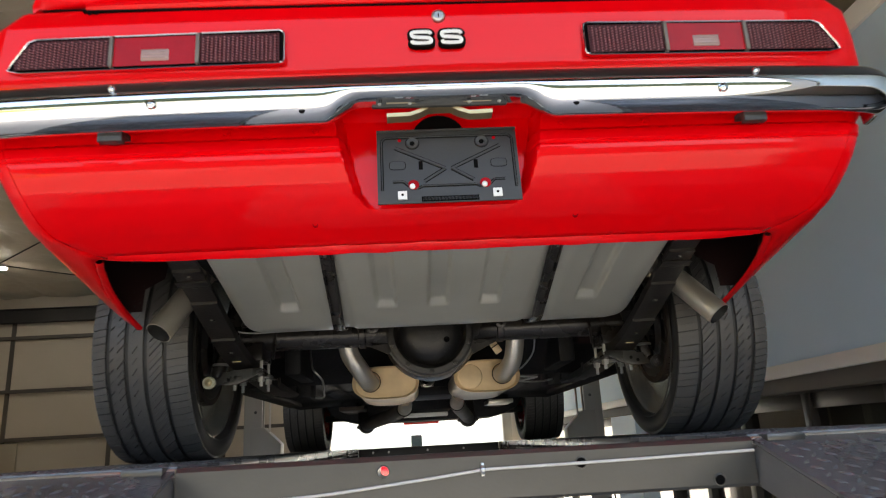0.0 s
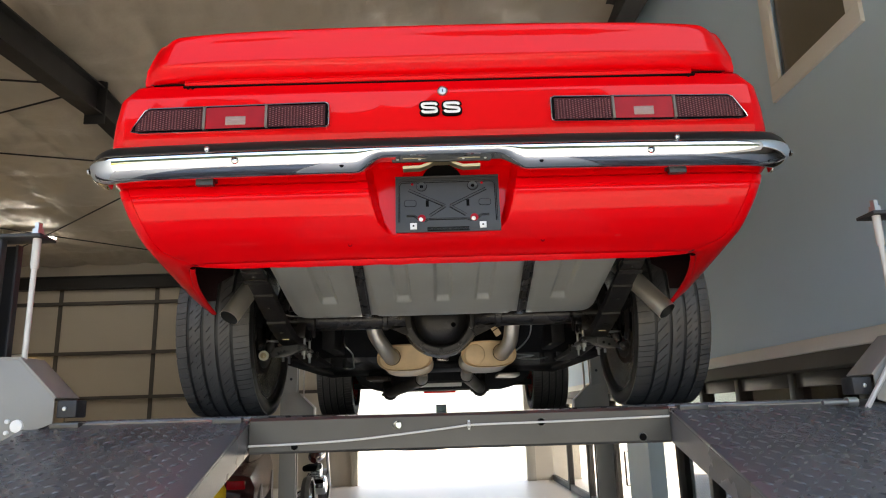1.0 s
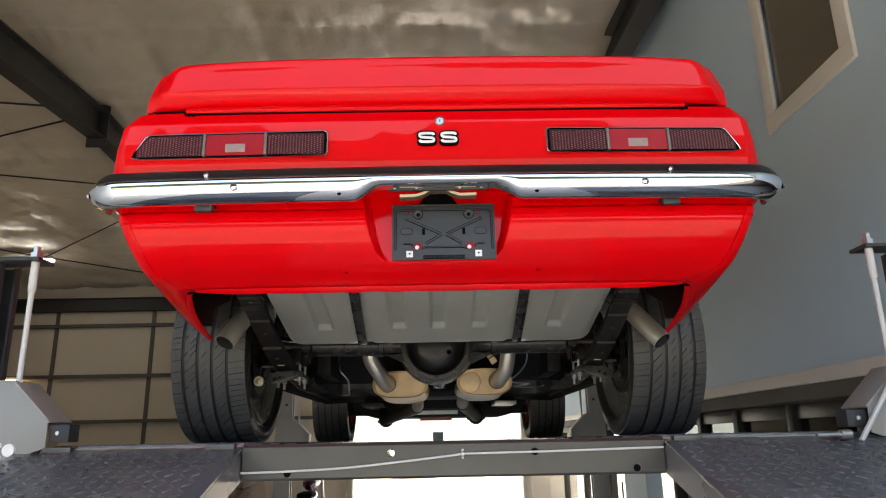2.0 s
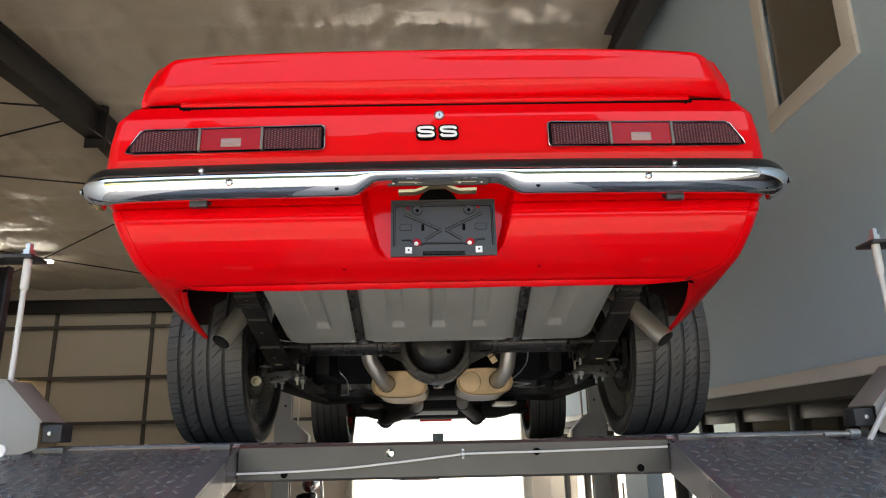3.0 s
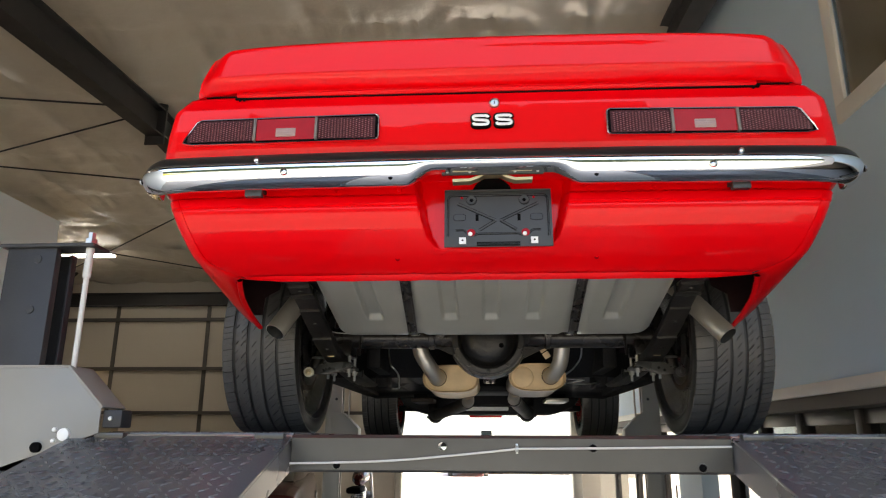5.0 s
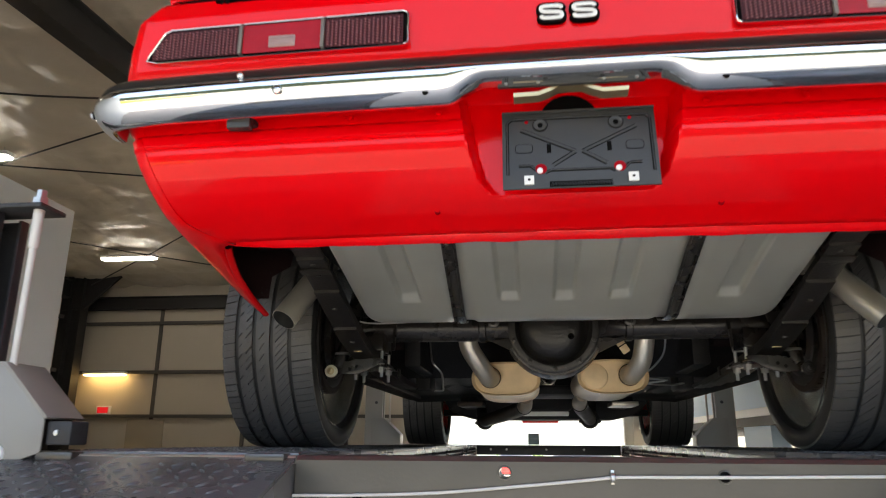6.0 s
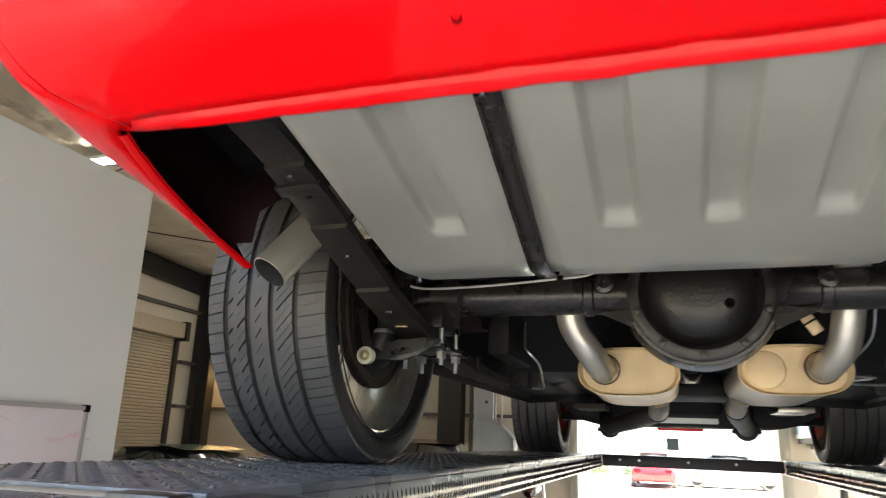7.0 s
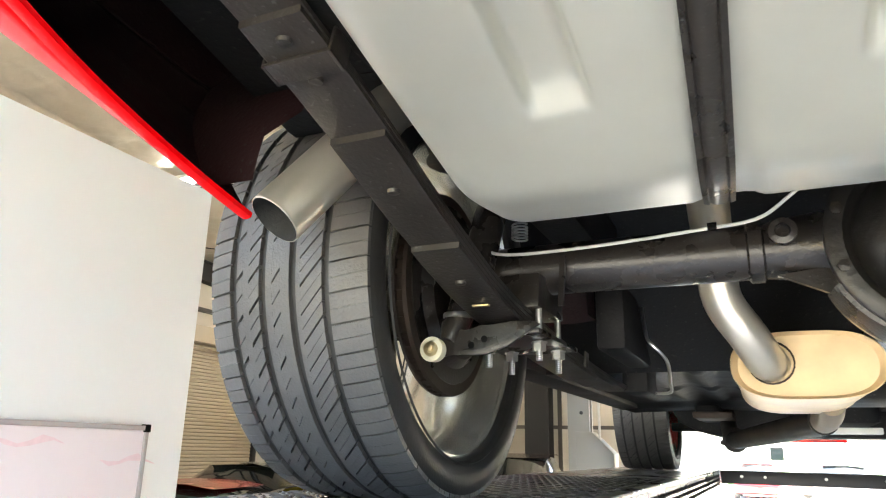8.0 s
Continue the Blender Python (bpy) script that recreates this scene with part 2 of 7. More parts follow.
def prism(bm, outline, axis, lo, hi, m=None, bevel=0.0):
    """An outline pushed along an axis from lo to hi."""
    def at(p, h):
        return {"x": (h, p[0], p[1]), "y": (p[0], h, p[1]), "z": (p[0], p[1], h)}[axis]
    a = [bm.verts.new(at(p, lo)) for p in outline]
    b = [bm.verts.new(at(p, hi)) for p in outline]
    fs = [bm.faces.new(a), bm.faces.new(b[::-1])]
    k = len(a)
    for i in range(k):
        fs.append(bm.faces.new((a[i], b[i], b[(i + 1) % k], a[(i + 1) % k])))
    made = a + b
    if bevel:
        edges = list({e for f in fs for e in f.edges})
        res = bmesh.ops.bevel(bm, geom=edges, offset=bevel, segments=2, profile=0.5, affect="EDGES")
        made = list({v for f in res["faces"] for v in f.verts} | {v for v in made if v.is_valid})
    if m is not None:
        bmesh.ops.transform(bm, matrix=m, verts=made)
    return made


def cyl(bm, a, b, r, seg=16):
    tube(bm, [a, b], r, seg)


def finish(name, bm, material, sharp=38, fix=True):
    if fix:
        bmesh.ops.remove_doubles(bm, verts=bm.verts, dist=1e-5)
        bmesh.ops.recalc_face_normals(bm, faces=bm.faces)
    for f in bm.faces:
        f.smooth = True
    for e in bm.edges:
        if len(e.link_faces) == 2 and e.calc_face_angle(0) > radians(sharp):
            e.smooth = False
    me = bpy.data.meshes.new(name)
    bm.to_mesh(me)
    bm.free()
    for x in material if isinstance(material, (list, tuple)) else [material]:
        me.materials.append(x)
    return me


def part(name, bm, material, parent=None, label="", sharp=38):
    ob = new(name, finish(name, bm, material, sharp))
    ob.parent = parent
    return tagged(ob, label) if label else ob


def empty(name, label, category, group="", at=(0, 0, 0)):
    ob = tagged(new(name), label, category, group)
    ob.location = at
    ob.empty_display_size = 0.1
    return ob


def boxes(name, items, material, parent=None, label="", bevel=0.0):
    bm = bmesh.new()
    for lo, hi in items:
        box(bm, lo, hi, None, bevel)
    return part(name, bm, material, parent, label)


def structure(name, items, material, label, category, bevel=0.0):
    ob = boxes(name, items, material, None, "", bevel)
    return tagged(ob, label, category, "", "structure")

# ---- building ----
WALL_X, FAR_Y, LEFT_X, BACK_Y = 2.3, 16.5, -11.6, -0.95


def roof_z(y):
    return 5.95 - 0.048 * (y - 5.0)


structure("floor", [((-12, BACK_Y - 0.25, -0.2), (7, FAR_Y + 0.25, 0.0))], CONCRETE, "sealed grey concrete shop floor", "floor")

bm = bmesh.new()
xs, ys = np.linspace(LEFT_X, WALL_X, 241), np.linspace(BACK_Y, FAR_Y, 201)
rows = []
for y in ys:
    row = []
    for x in xs:
        u, v = ((x + 0.55) / 1.36) % 1.0, (y / 1.55) % 1.0
        sag = 0.10 * (math.sin(math.pi * u) ** 0.6) * (math.sin(math.pi * v) ** 0.6)
        edge = min(u, 1 - u, v, 1 - v)
        sag += 0.018 * noise.noise(Vector((x * 1.9, y * 1.9, 0.3))) + 0.02 * noise.noise(Vector((x * 4.5, y * 5, 1.3)))
        # creases that fan out from the seams
        crease = abs(noise.noise(Vector((x * 5.5 + 0.8 * y, y * 1.3, 2.0)))) if min(v, 1 - v) < min(u, 1 - u) else abs(noise.noise(Vector((x * 1.3, y * 5.5 + 0.6 * x, 4.0))))
        sag += 0.07 * (0.35 - crease) * max(0, 1 - edge / 0.3)
        row.append((x, y, roof_z(y) + 0.1 - sag))
    rows.append(row)
sheet(bm, rows)
box(bm, (LEFT_X - 0.3, BACK_Y - 0.3, 6.75), (7, FAR_Y + 0.3, 6.9))
tagged(part("ceiling", bm, INSUL), "wrinkled beige vinyl-faced insulation under the roof", "ceiling", "", "structure")


def beam_along(name, a, b, width, depth, label, kind_name="steel beam"):
    """An I-beam between two points, its web upright."""
    bm = bmesh.new()
    a, b = Vector(a), Vector(b)
    d = (b - a).normalized()
    s = d.cross(Vector((0, 0, 1))).normalized()
    up = s.cross(d)
    t = 0.02
    for w0, w1, h0, h1 in ((-width / 2, width / 2, -depth, -depth + t), (-0.012, 0.012, -depth, 0), (-width / 2, width / 2, -t, 0)):
        vs = [bm.verts.new(p + s * w + up * h) for p in (a, b) for w, h in ((w0, h0), (w1, h0), (w1, h1), (w0, h1))]
        for f in ((0, 1, 2, 3), (7, 6, 5, 4), (0, 4, 5, 1), (1, 5, 6, 2), (2, 6, 7, 3), (3, 7, 4, 0)):
            bm.faces.new([vs[i] for i in f])
    return tagged(part(name, bm, BLACK_BEAM), label, kind_name, "", "structure")


# rafters in two lengths, bolted together at a haunch
for bx, ya, za, yj, zj in ((-4.35, BACK_Y, 5.25, 7.8, 5.815), (WALL_X - 0.27, BACK_Y, 5.335, 6.9, 6.0)):
    beam_along("roof_beam", (bx, ya, za), (bx, yj, zj), 0.22, 0.38, "black steel rafter under the roof", "roof beam")
    beam_along("roof_beam", (bx, yj + 0.03, min(zj, roof_z(yj))), (bx, FAR_Y, roof_z(FAR_Y) - 0.02), 0.22, 0.36 if bx < 0 else 0.24, "black steel rafter under the roof", "roof beam")
    if bx < 0:
        structure("splice_plate", [((bx - 0.13, yj - 0.015, zj - 0.50), (bx + 0.13, yj + 0.015, zj + 0.10))], BLACK_BEAM, "black bolted end plate between the rafters", "splice plate", 0.003)
beam_along("roof_beam", (LEFT_X + 0.2, BACK_Y, roof_z(BACK_Y)), (LEFT_X + 0.2, FAR_Y, roof_z(FAR_Y)), 0.25, 0.45, "black steel rafter beside the side wall", "roof beam")
beam_along("eave_beam", (LEFT_X, FAR_Y - 0.15, 5.12), (WALL_X, FAR_Y - 0.15, 5.12), 0.2, 0.32, "black steel eave beam above the far wall", "wall beam")

# far wall of insulation panels with the open bay door in it
DOOR_L, DOOR_R, DOOR_TOP = -2.0, 1.95, 3.9
bm = bmesh.new()
for lo_x, hi_x, lo_z, hi_z in ((LEFT_X - 0.2, DOOR_L, 0, 6.2), (DOOR_R, 7.0, 0, 6.2), (DOOR_L, DOOR_R, DOOR_TOP, 6.2)):
    box(bm, (lo_x, FAR_Y, lo_z), (hi_x, FAR_Y + 0.25, hi_z))
tagged(part("wall_north", bm, INSUL_WALL), "beige insulated metal building wall", "wall", "", "structure")
girts = [((LEFT_X, FAR_Y - 0.12, z), (DOOR_L - 0.1, FAR_Y, z + 0.075)) for z in (2.14, 3.2, 4.42)]
structure("girt", girts, PURLIN, "dark steel girts across the far wall", "wall girt")
seams = [((x, FAR_Y - 0.035, 0), (x + 0.09, FAR_Y - 0.002, 5.1)) for x in (-9.35, -7.0, -4.45)]
structure("panel_seam", seams, PURLIN, "dark vertical seams between wall panels", "wall seam")
structure("door_frame", [((DOOR_L - 0.16, FAR_Y - 0.1, 0), (DOOR_L - 0.002, FAR_Y + 0.26, DOOR_TOP + 0.2)), ((DOOR_R + 0.002, FAR_Y - 0.1, 0), (DOOR_R + 0.2, FAR_Y + 0.26, DOOR_TOP + 0.2)),
                         ((DOOR_L, FAR_Y - 0.1, DOOR_TOP + 0.002), (DOOR_R, FAR_Y - 0.002, DOOR_TOP + 0.2))], DOOR_STEEL, "grey-beige steel frame of the open bay door", "door frame", 0.006)
boxes_door = [((-9.9, FAR_Y - 0.06, 0.0), (-8.95, FAR_Y - 0.004, 2.1))]
bm = bmesh.new()
box(bm, (-5.05, FAR_Y - 0.52, 0), (-4.52, FAR_Y - 0.50, 5.0))
box(bm, (-4.795, FAR_Y - 0.50, 0), (-4.775, FAR_Y - 0.14, 5.0))
box(bm, (-5.05, FAR_Y - 0.14, 0), (-4.52, FAR_Y - 0.122, 5.0))
tagged(part("column", bm, BLACK_BEAM), "black steel column against the far wall", "steel column", "", "structure")
structure("door_1", boxes_door, DOOR_BEIGE, "closed beige steel exit door in the far wall", "door", 0.006)

# side wall with columns and braces, wall behind the camera with its open bay
structure("wall_west", [((LEFT_X - 0.25, BACK_Y, 0), (LEFT_X, FAR_Y, 6.7))], INSUL_WALL, "beige insulated side wall of the shop", "wall")
for cy in (15.9, 9.6, 4.0):
    bm = bmesh.new()
    box(bm, (LEFT_X, cy - 0.16, 0), (LEFT_X + 0.62, cy - 0.14, 5.6))
    box(bm, (LEFT_X + 0.28, cy - 0.3, 0), (LEFT_X + 0.32, cy, 5.6))
    box(bm, (LEFT_X + 0.6, cy - 0.3, 0), (LEFT_X + 0.64, cy, 5.6))
    prism(bm, [(LEFT_X + 0.05, 5.75), (LEFT_X + 1.6, 5.6), (LEFT_X + 0.62, 4.7), (LEFT_X + 0.05, 4.7)], "y", cy - 0.2, cy - 0.1)
    tagged(part("column", bm, BLACK_BEAM), "black steel column against the side wall", "steel column", "side wall columns", "structure")
structure("side_girt", [((LEFT_X, 15.2, z), (LEFT_X + 0.14, FAR_Y, z + 0.08)) for z in (2.14, 3.2)] + [((LEFT_X, 4, z), (LEFT_X + 0.14, 10.2, z + 0.08)) for z in (2.14, 3.2)] + [((LEFT_X, 4, 4.5), (LEFT_X + 0.14, FAR_Y, 4.58))], PURLIN, "dark steel girts on the side wall", "wall girt")
# closed roll-up door between its tracks, drum box above it
rollup = tagged(new("door_2"), "closed beige ribbed roll-up door in the side wall", "door", "", "structure")
bm = bmesh.new()
slat_prof = [(0.0, 0.0), (0.012, 0.006), (0.026, 0.018), (0.030, 0.038), (0.026, 0.058), (0.012, 0.070), (0.0, 0.0755)]
sheet(bm, [[(LEFT_X + 0.06 + dx, y, z) for dx, z in slat_prof] for y in (10.45, 14.88)])
SLAT = finish("slat", bm, DOOR_BEIGE)
for k in range(50):
    o = new("slat", SLAT)
    o.parent = rollup
    o.location = (0, 0, 0.0755 * k)
boxes("track", [((LEFT_X + 0.002, 14.89, 0), (LEFT_X + 0.15, 15.02, 3.95))], BLACK_BEAM, rollup, "dark steel door track", 0.004)
boxes("track", [((LEFT_X + 0.002, 10.31, 0), (LEFT_X + 0.15, 10.44, 3.95))], BLACK_BEAM, rollup, "dark steel door track", 0.004)
boxes("drum_box", [((LEFT_X + 0.002, 10.3, 3.78), (LEFT_X + 0.36, 14.9, 4.14))], DOOR_BEIGE, rollup, "beige sheet-metal drum box", 0.01)
boxes("drum_bracket", [((LEFT_X + 0.002, 14.91, 3.72), (LEFT_X + 0.40, 15.05, 4.18))], BLACK_BEAM, rollup, "dark end bracket", 0.006)
structure("wall_south", [((LEFT_X, BACK_Y - 0.25, 0), (-5.2, BACK_Y, 6.9)), ((2.28, BACK_Y - 0.25, 0), (7, BACK_Y, 6.9)), ((-5.2, BACK_Y - 0.25, 5.9), (2.28, BACK_Y, 6.9))],
          INSUL_WALL, "beige wall with an open bay door", "wall")
# added out of view so the bumper and tail panel mirror something dark
structure("door_header", [((-5.2, BACK_Y - 0.22, 3.75), (2.28, BACK_Y + 0.02, 5.9))], BLACK_BEAM, "unseen black header added over the bay for dark reflections", "wall")

# white partition with a whiteboard
structure("wall_partition", [((-2.97, -0.9, 0), (-2.85, 3.86, 2.98))], WHITE_WALL, "white painted free-standing partition wall", "partition wall", 0.004)
board = empty("whiteboard", "pink-smeared whiteboard in an aluminium frame on the partition", "whiteboard", at=(-2.84, 2.6, 0.8))


def keep(ob):
    ob.matrix_parent_inverse = Matrix.Translation(-ob.parent.location)
    return ob


keep(boxes("panel", [((-2.848, 1.72, 0.82), (-2.832, 3.60, 1.73))], BOARD, board))
keep(boxes("frame", [((-2.849, 1.70, 1.73), (-2.822, 3.62, 1.752)), ((-2.849, 1.70, 0.80), (-2.822, 3.62, 0.82)), ((-2.849, 3.60, 0.82), (-2.822, 3.62, 1.73)), ((-2.849, 1.70, 0.82), (-2.822, 1.72, 1.73))], BOARD_RIM, board, "thin dull aluminium frame", 0.002))
keep(boxes("corner", [((-2.85, 3.595, 1.722), (-2.818, 3.626, 1.757))], GROOVE, board, "black plastic corner cap", 0.003))
for k in range(5):
    bm = bmesh.new()
    y0, z0 = ((2.25, 1.675), (2.62, 1.668), (2.9, 1.672), (3.38, 1.60), (2.5, 1.22))[k]
    sheet(bm, [[(-2.8305 + 0.0005 * k, y0 + i * 0.05, z0 + 0.015 * math.sin(i * 1.3 + k) + w * 0.012 * (1 + 0.5 * math.sin(i * 2.0)) * math.sin(math.pi * (i + 0.3) / 6.6)) for i in range(7)] for w in (-1, 1)])
    keep(part("marker_smear", bm, BOARD_INK, board, "wiped red marker smears"))

# blue wall of the office block above the glazed front
WIN = (2.97, 3.74, 3.68, 5.1)
bm = bmesh.new()
y0, y1, z0, z1 = WIN
for lo, hi in (((BACK_Y, 1.979), (y0, 6.8)), ((y1, 1.979), (FAR_Y, 6.8)), ((y0, 1.979), (y1, z0)), ((y0, z1), (y1, 6.8))):
    box(bm, (WALL_X, lo[0], lo[1]), (WALL_X + 0.14, hi[0], hi[1]))
tagged(part("wall_east", bm, BLUE_WALL), "blue-grey painted office wall above the glazing", "wall", "", "structure")
structure("trim", [((WALL_X - 0.022, BACK_Y, 1.895), (WALL_X + 0.2, FAR_Y, 1.978))], TRIM, "cream painted trim under the blue wall", "wall trim", 0.004)
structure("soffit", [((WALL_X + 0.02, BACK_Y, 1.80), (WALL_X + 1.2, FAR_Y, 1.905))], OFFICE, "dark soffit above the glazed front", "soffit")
win = tagged(new("window_1"), "tall window with a cream frame and brown blind in the blue wall", "window", "", "structure")
f = 0.12
part("window_frame", (lambda b: [box(b, (WALL_X - 0.028, lo[0], lo[1]), (WALL_X - 0.002, hi[0], hi[1]), None, 0.004) for lo, hi in (
    ((y0 - f, z0 - f), (y1 + f, z0 - 0.002)), ((y0 - f, z1 + 0.002), (y1 + f, z1 + f)), ((y0 - f, z0 - 0.002), (y0 - 0.002, z1 + 0.002)), ((y1 + 0.002, z0 - 0.002), (y1 + f, z1 + 0.002)))] and b)(bmesh.new()), TRIM, win, "cream painted casing")
boxes("pane", [((WALL_X + 0.008, y0, z0), (WALL_X + 0.013, y1, z1))], GLASS, win).visible_shadow = False
boxes("blind", [((WALL_X + 0.024, y0, z0 + 0.0 + i * 0.06), (WALL_X + 0.029, y1, z0 + 0.0615 + i * 0.06)) for i in range(23)], BLIND, win, "closed brown blind")

# glazed front below: dark frames and glass, an unlit office behind its nearer half
GX = WALL_X + 0.28
for i, gy in enumerate((1.2, 2.5, 3.75, 4.6, 5.55, 6.4, 7.3, 8.7, 10.3, 12.2, 14.2)):
    nxt = (2.5, 3.75, 4.6, 5.55, 6.4, 7.3, 8.7, 10.3, 12.2, 14.2, FAR_Y)[i]
    w = tagged(new("storefront_window"), "dark-framed full-height shopfront window", "window", "shopfront windows", "structure")
    boxes("mullion", [((GX - 0.06, gy, 0), (GX + 0.06, gy + 0.09, 1.80))], DARK_FRAME, w, "dark upright mullion", 0.004)
    boxes("rail", [((GX - 0.04, gy + 0.09, 0.0), (GX + 0.04, nxt, 0.12)), ((GX - 0.04, gy + 0.09, 1.70), (GX + 0.04, nxt, 1.80))], DARK_FRAME, w, "dark horizontal rail", 0.003)
    boxes("pane", [((GX - 0.004, gy + 0.09, 0.12), (GX + 0.004, nxt, 1.70))], GLASS, w).visible_shadow = False
structure("wall_pier", [((WALL_X + 0.03, 7.75, 0), (GX - 0.07, 8.69, 1.795))], BLUE_WALL, "blue-grey painted pier between the shop windows", "wall")
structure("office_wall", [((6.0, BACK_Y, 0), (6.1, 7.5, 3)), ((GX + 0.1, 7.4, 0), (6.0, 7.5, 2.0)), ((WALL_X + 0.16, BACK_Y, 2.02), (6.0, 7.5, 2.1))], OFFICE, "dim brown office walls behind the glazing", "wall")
bm = bmesh.new()
tube(bm, [(GX - 0.005, 9.55, 0.55), (GX - 0.07, 9.55, 0.55), (GX - 0.07, 9.55, 1.0), (GX - 0.005, 9.55, 1.0)], 0.014, 8)
tagged(part("door_pull", bm, DARK_FRAME), "black bent pull handle on the glazed door", "door handle", "", "structure")
desk = empty("desk", "dim wooden desk in the unlit office", "desk", at=(4.2, 4.6, 0))
keep(boxes("desktop", [((3.8, 3.9, 0.71), (4.6, 5.3, 0.75))], BLIND, desk, "", 0.006))
for lx, ly in ((3.85, 3.95), (4.5, 3.95), (3.85, 5.2), (4.5, 5.2)):
    keep(boxes("leg", [((lx, ly, 0), (lx + 0.05, ly + 0.05, 0.71))], DARK_FRAME, desk))
screen = empty("monitor", "black computer monitor on the desk", "monitor", at=(4.2, 4.5, 0.752))
keep(boxes("display", [((4.18, 4.2, 0.9), (4.21, 4.85, 1.3))], GROOVE, screen, "", 0.005))
keep(boxes("stand", [((4.1, 4.4, 0.752), (4.3, 4.65, 0.77)), ((4.19, 4.5, 0.77), (4.21, 4.55, 1.0))], DARK_FRAME, screen))

# roof rods, strip lights, exit sign
for (ax_, ay_), (bx_, by_) in (((-4.4, 7.5), (-7.6, 6.8)), ((-4.4, 7.65), (-11.2, 10.1)), ((-4.4, 10.1), (-11.2, 7.9)), ((-4.4, 10.4), (-11.2, 16.0)), ((-5.2, 15.8), (-11.2, 10.8))):
    a, b = (ax_, ay_, roof_z(ay_) - 0.12), (bx_, by_, roof_z(by_) - 0.12)
    bm = bmesh.new()
    tube(bm, [a, ((a[0] + b[0]) / 2, (a[1] + b[1]) / 2, (a[2] + b[2]) / 2 - 0.03), b], 0.013, 6)
    tagged(part("brace_rod", bm, BLACK_BEAM), "thin dark brace rod under the roof", "brace rod", "roof brace rods", "structure")


def strip_light(p, q, mat_on, label):
    p, q = Vector(p), Vector(q)
    ob = empty("strip_light", label, "ceiling light", "strip lights", p.lerp(q, 0.5))
    d = (q - p).normalized()
    L = (q - p).length
    m = Matrix.Translation(p.lerp(q, 0.5)) @ d.to_track_quat("X", "Z").to_matrix().to_4x4()
    bm = bmesh.new()
    box(bm, (-L / 2, -0.09, 0.02), (L / 2, 0.09, 0.08), m, 0.005)
    keep(part("housing", bm, WHITE_PLASTIC, ob, "white steel housing"))
    bm = bmesh.new()
    box(bm, (-L / 2 + 0.02, -0.075, -0.02), (L / 2 - 0.02, 0.075, 0.018), m, 0.01)
    keep(part("diffuser", bm, mat_on, ob, "lit diffuser"))
    if p.z > 4:
        for k in (-0.4, 0.4):
            bm = bmesh.new()
            tube(bm, [m @ Vector((k * L, 0, 0.075)), m @ Vector((k * L, 0, 0.30))], 0.006, 6)
            keep(part("hanger", bm, ALU, ob, "thin hanging rod"))
    return ob


for ly, lx in ((13.6, -8.6), (8.7, -8.2), (1.5, -9.6)):
    strip_light((lx - 0.62, ly, roof_z(ly) - 0.16), (lx + 0.62, ly, roof_z(ly) - 0.16), TUBE_LIGHT, "lit white strip light hanging under the roof")
strip_light((-11.1, FAR_Y - 0.2, 3.16), (-10.0, FAR_Y - 0.2, 3.16), WARM_LIGHT, "warm lit strip light on the wall girt")
sign = empty("exit_sign", "small glowing red exit sign over the door", "exit sign", at=(-10.55, FAR_Y - 0.06, 2.25))
keep(boxes("case", [((-10.72, FAR_Y - 0.1, 2.22), (-10.38, FAR_Y - 0.004, 2.42))], WHITE_PLASTIC, sign, "", 0.006))
keep(boxes("face", [((-10.69, FAR_Y - 0.106, 2.25), (-10.41, FAR_Y - 0.098, 2.39))], EXIT_RED, sign, "glowing red face"))

# ---- outside ----
structure("ground", [((-400, -400, -0.6), (400, 900, -0.21))], GRASS, "grass reaching to the horizon", "ground")
structure("pavement", [((-60, FAR_Y + 0.25, -0.21), (60, 44, -0.02)), ((7.1, BACK_Y - 0.25, -0.21), (40, FAR_Y + 0.25, -0.02))], ASPHALT, "sunlit pale concrete yard", "pavement")
structure("road", [((-60, -45, -0.205), (60, BACK_Y - 0.25, -0.02))], DARK_ASPHALT, "weathered blue-grey asphalt behind the open bay", "road")

# unseen jagged screen, added so paint and chrome reflect dark at the horizon
bm = bmesh.new()
bx = np.linspace(-58, 58, 160)
crest = [8.6 + 2.2 * noise.noise(Vector((x * 0.11, 0, 0))) + 1.1 * noise.noise(Vector((x * 0.6, 5, 0))) for x in bx]
sheet(bm, [[(x, -30 - 0.02 * k * h, k * h - 0.1) for x, h in zip(bx, crest)] for k in (0, 0.25, 0.5, 0.75, 1.0)] + [[(x, -33, -0.1) for x in bx]])
tagged(part("backdrop", bm, REFLECTION_SCREEN), "unseen dark backdrop added beyond the rear yard to darken reflections", "backdrop", "", "structure")

# ---- four-post lift ----
LC = 0.03  # middle of the lift
DECK = 1.6
lift = empty("car_lift", "black four-post car lift with tread-plate runways", "car lift", at=(LC, 3.5, 0))
RUN = ((-1.04, -0.515), (0.575, 1.10))
RUN_Y0, RUN_Y1 = 1.41, 5.75


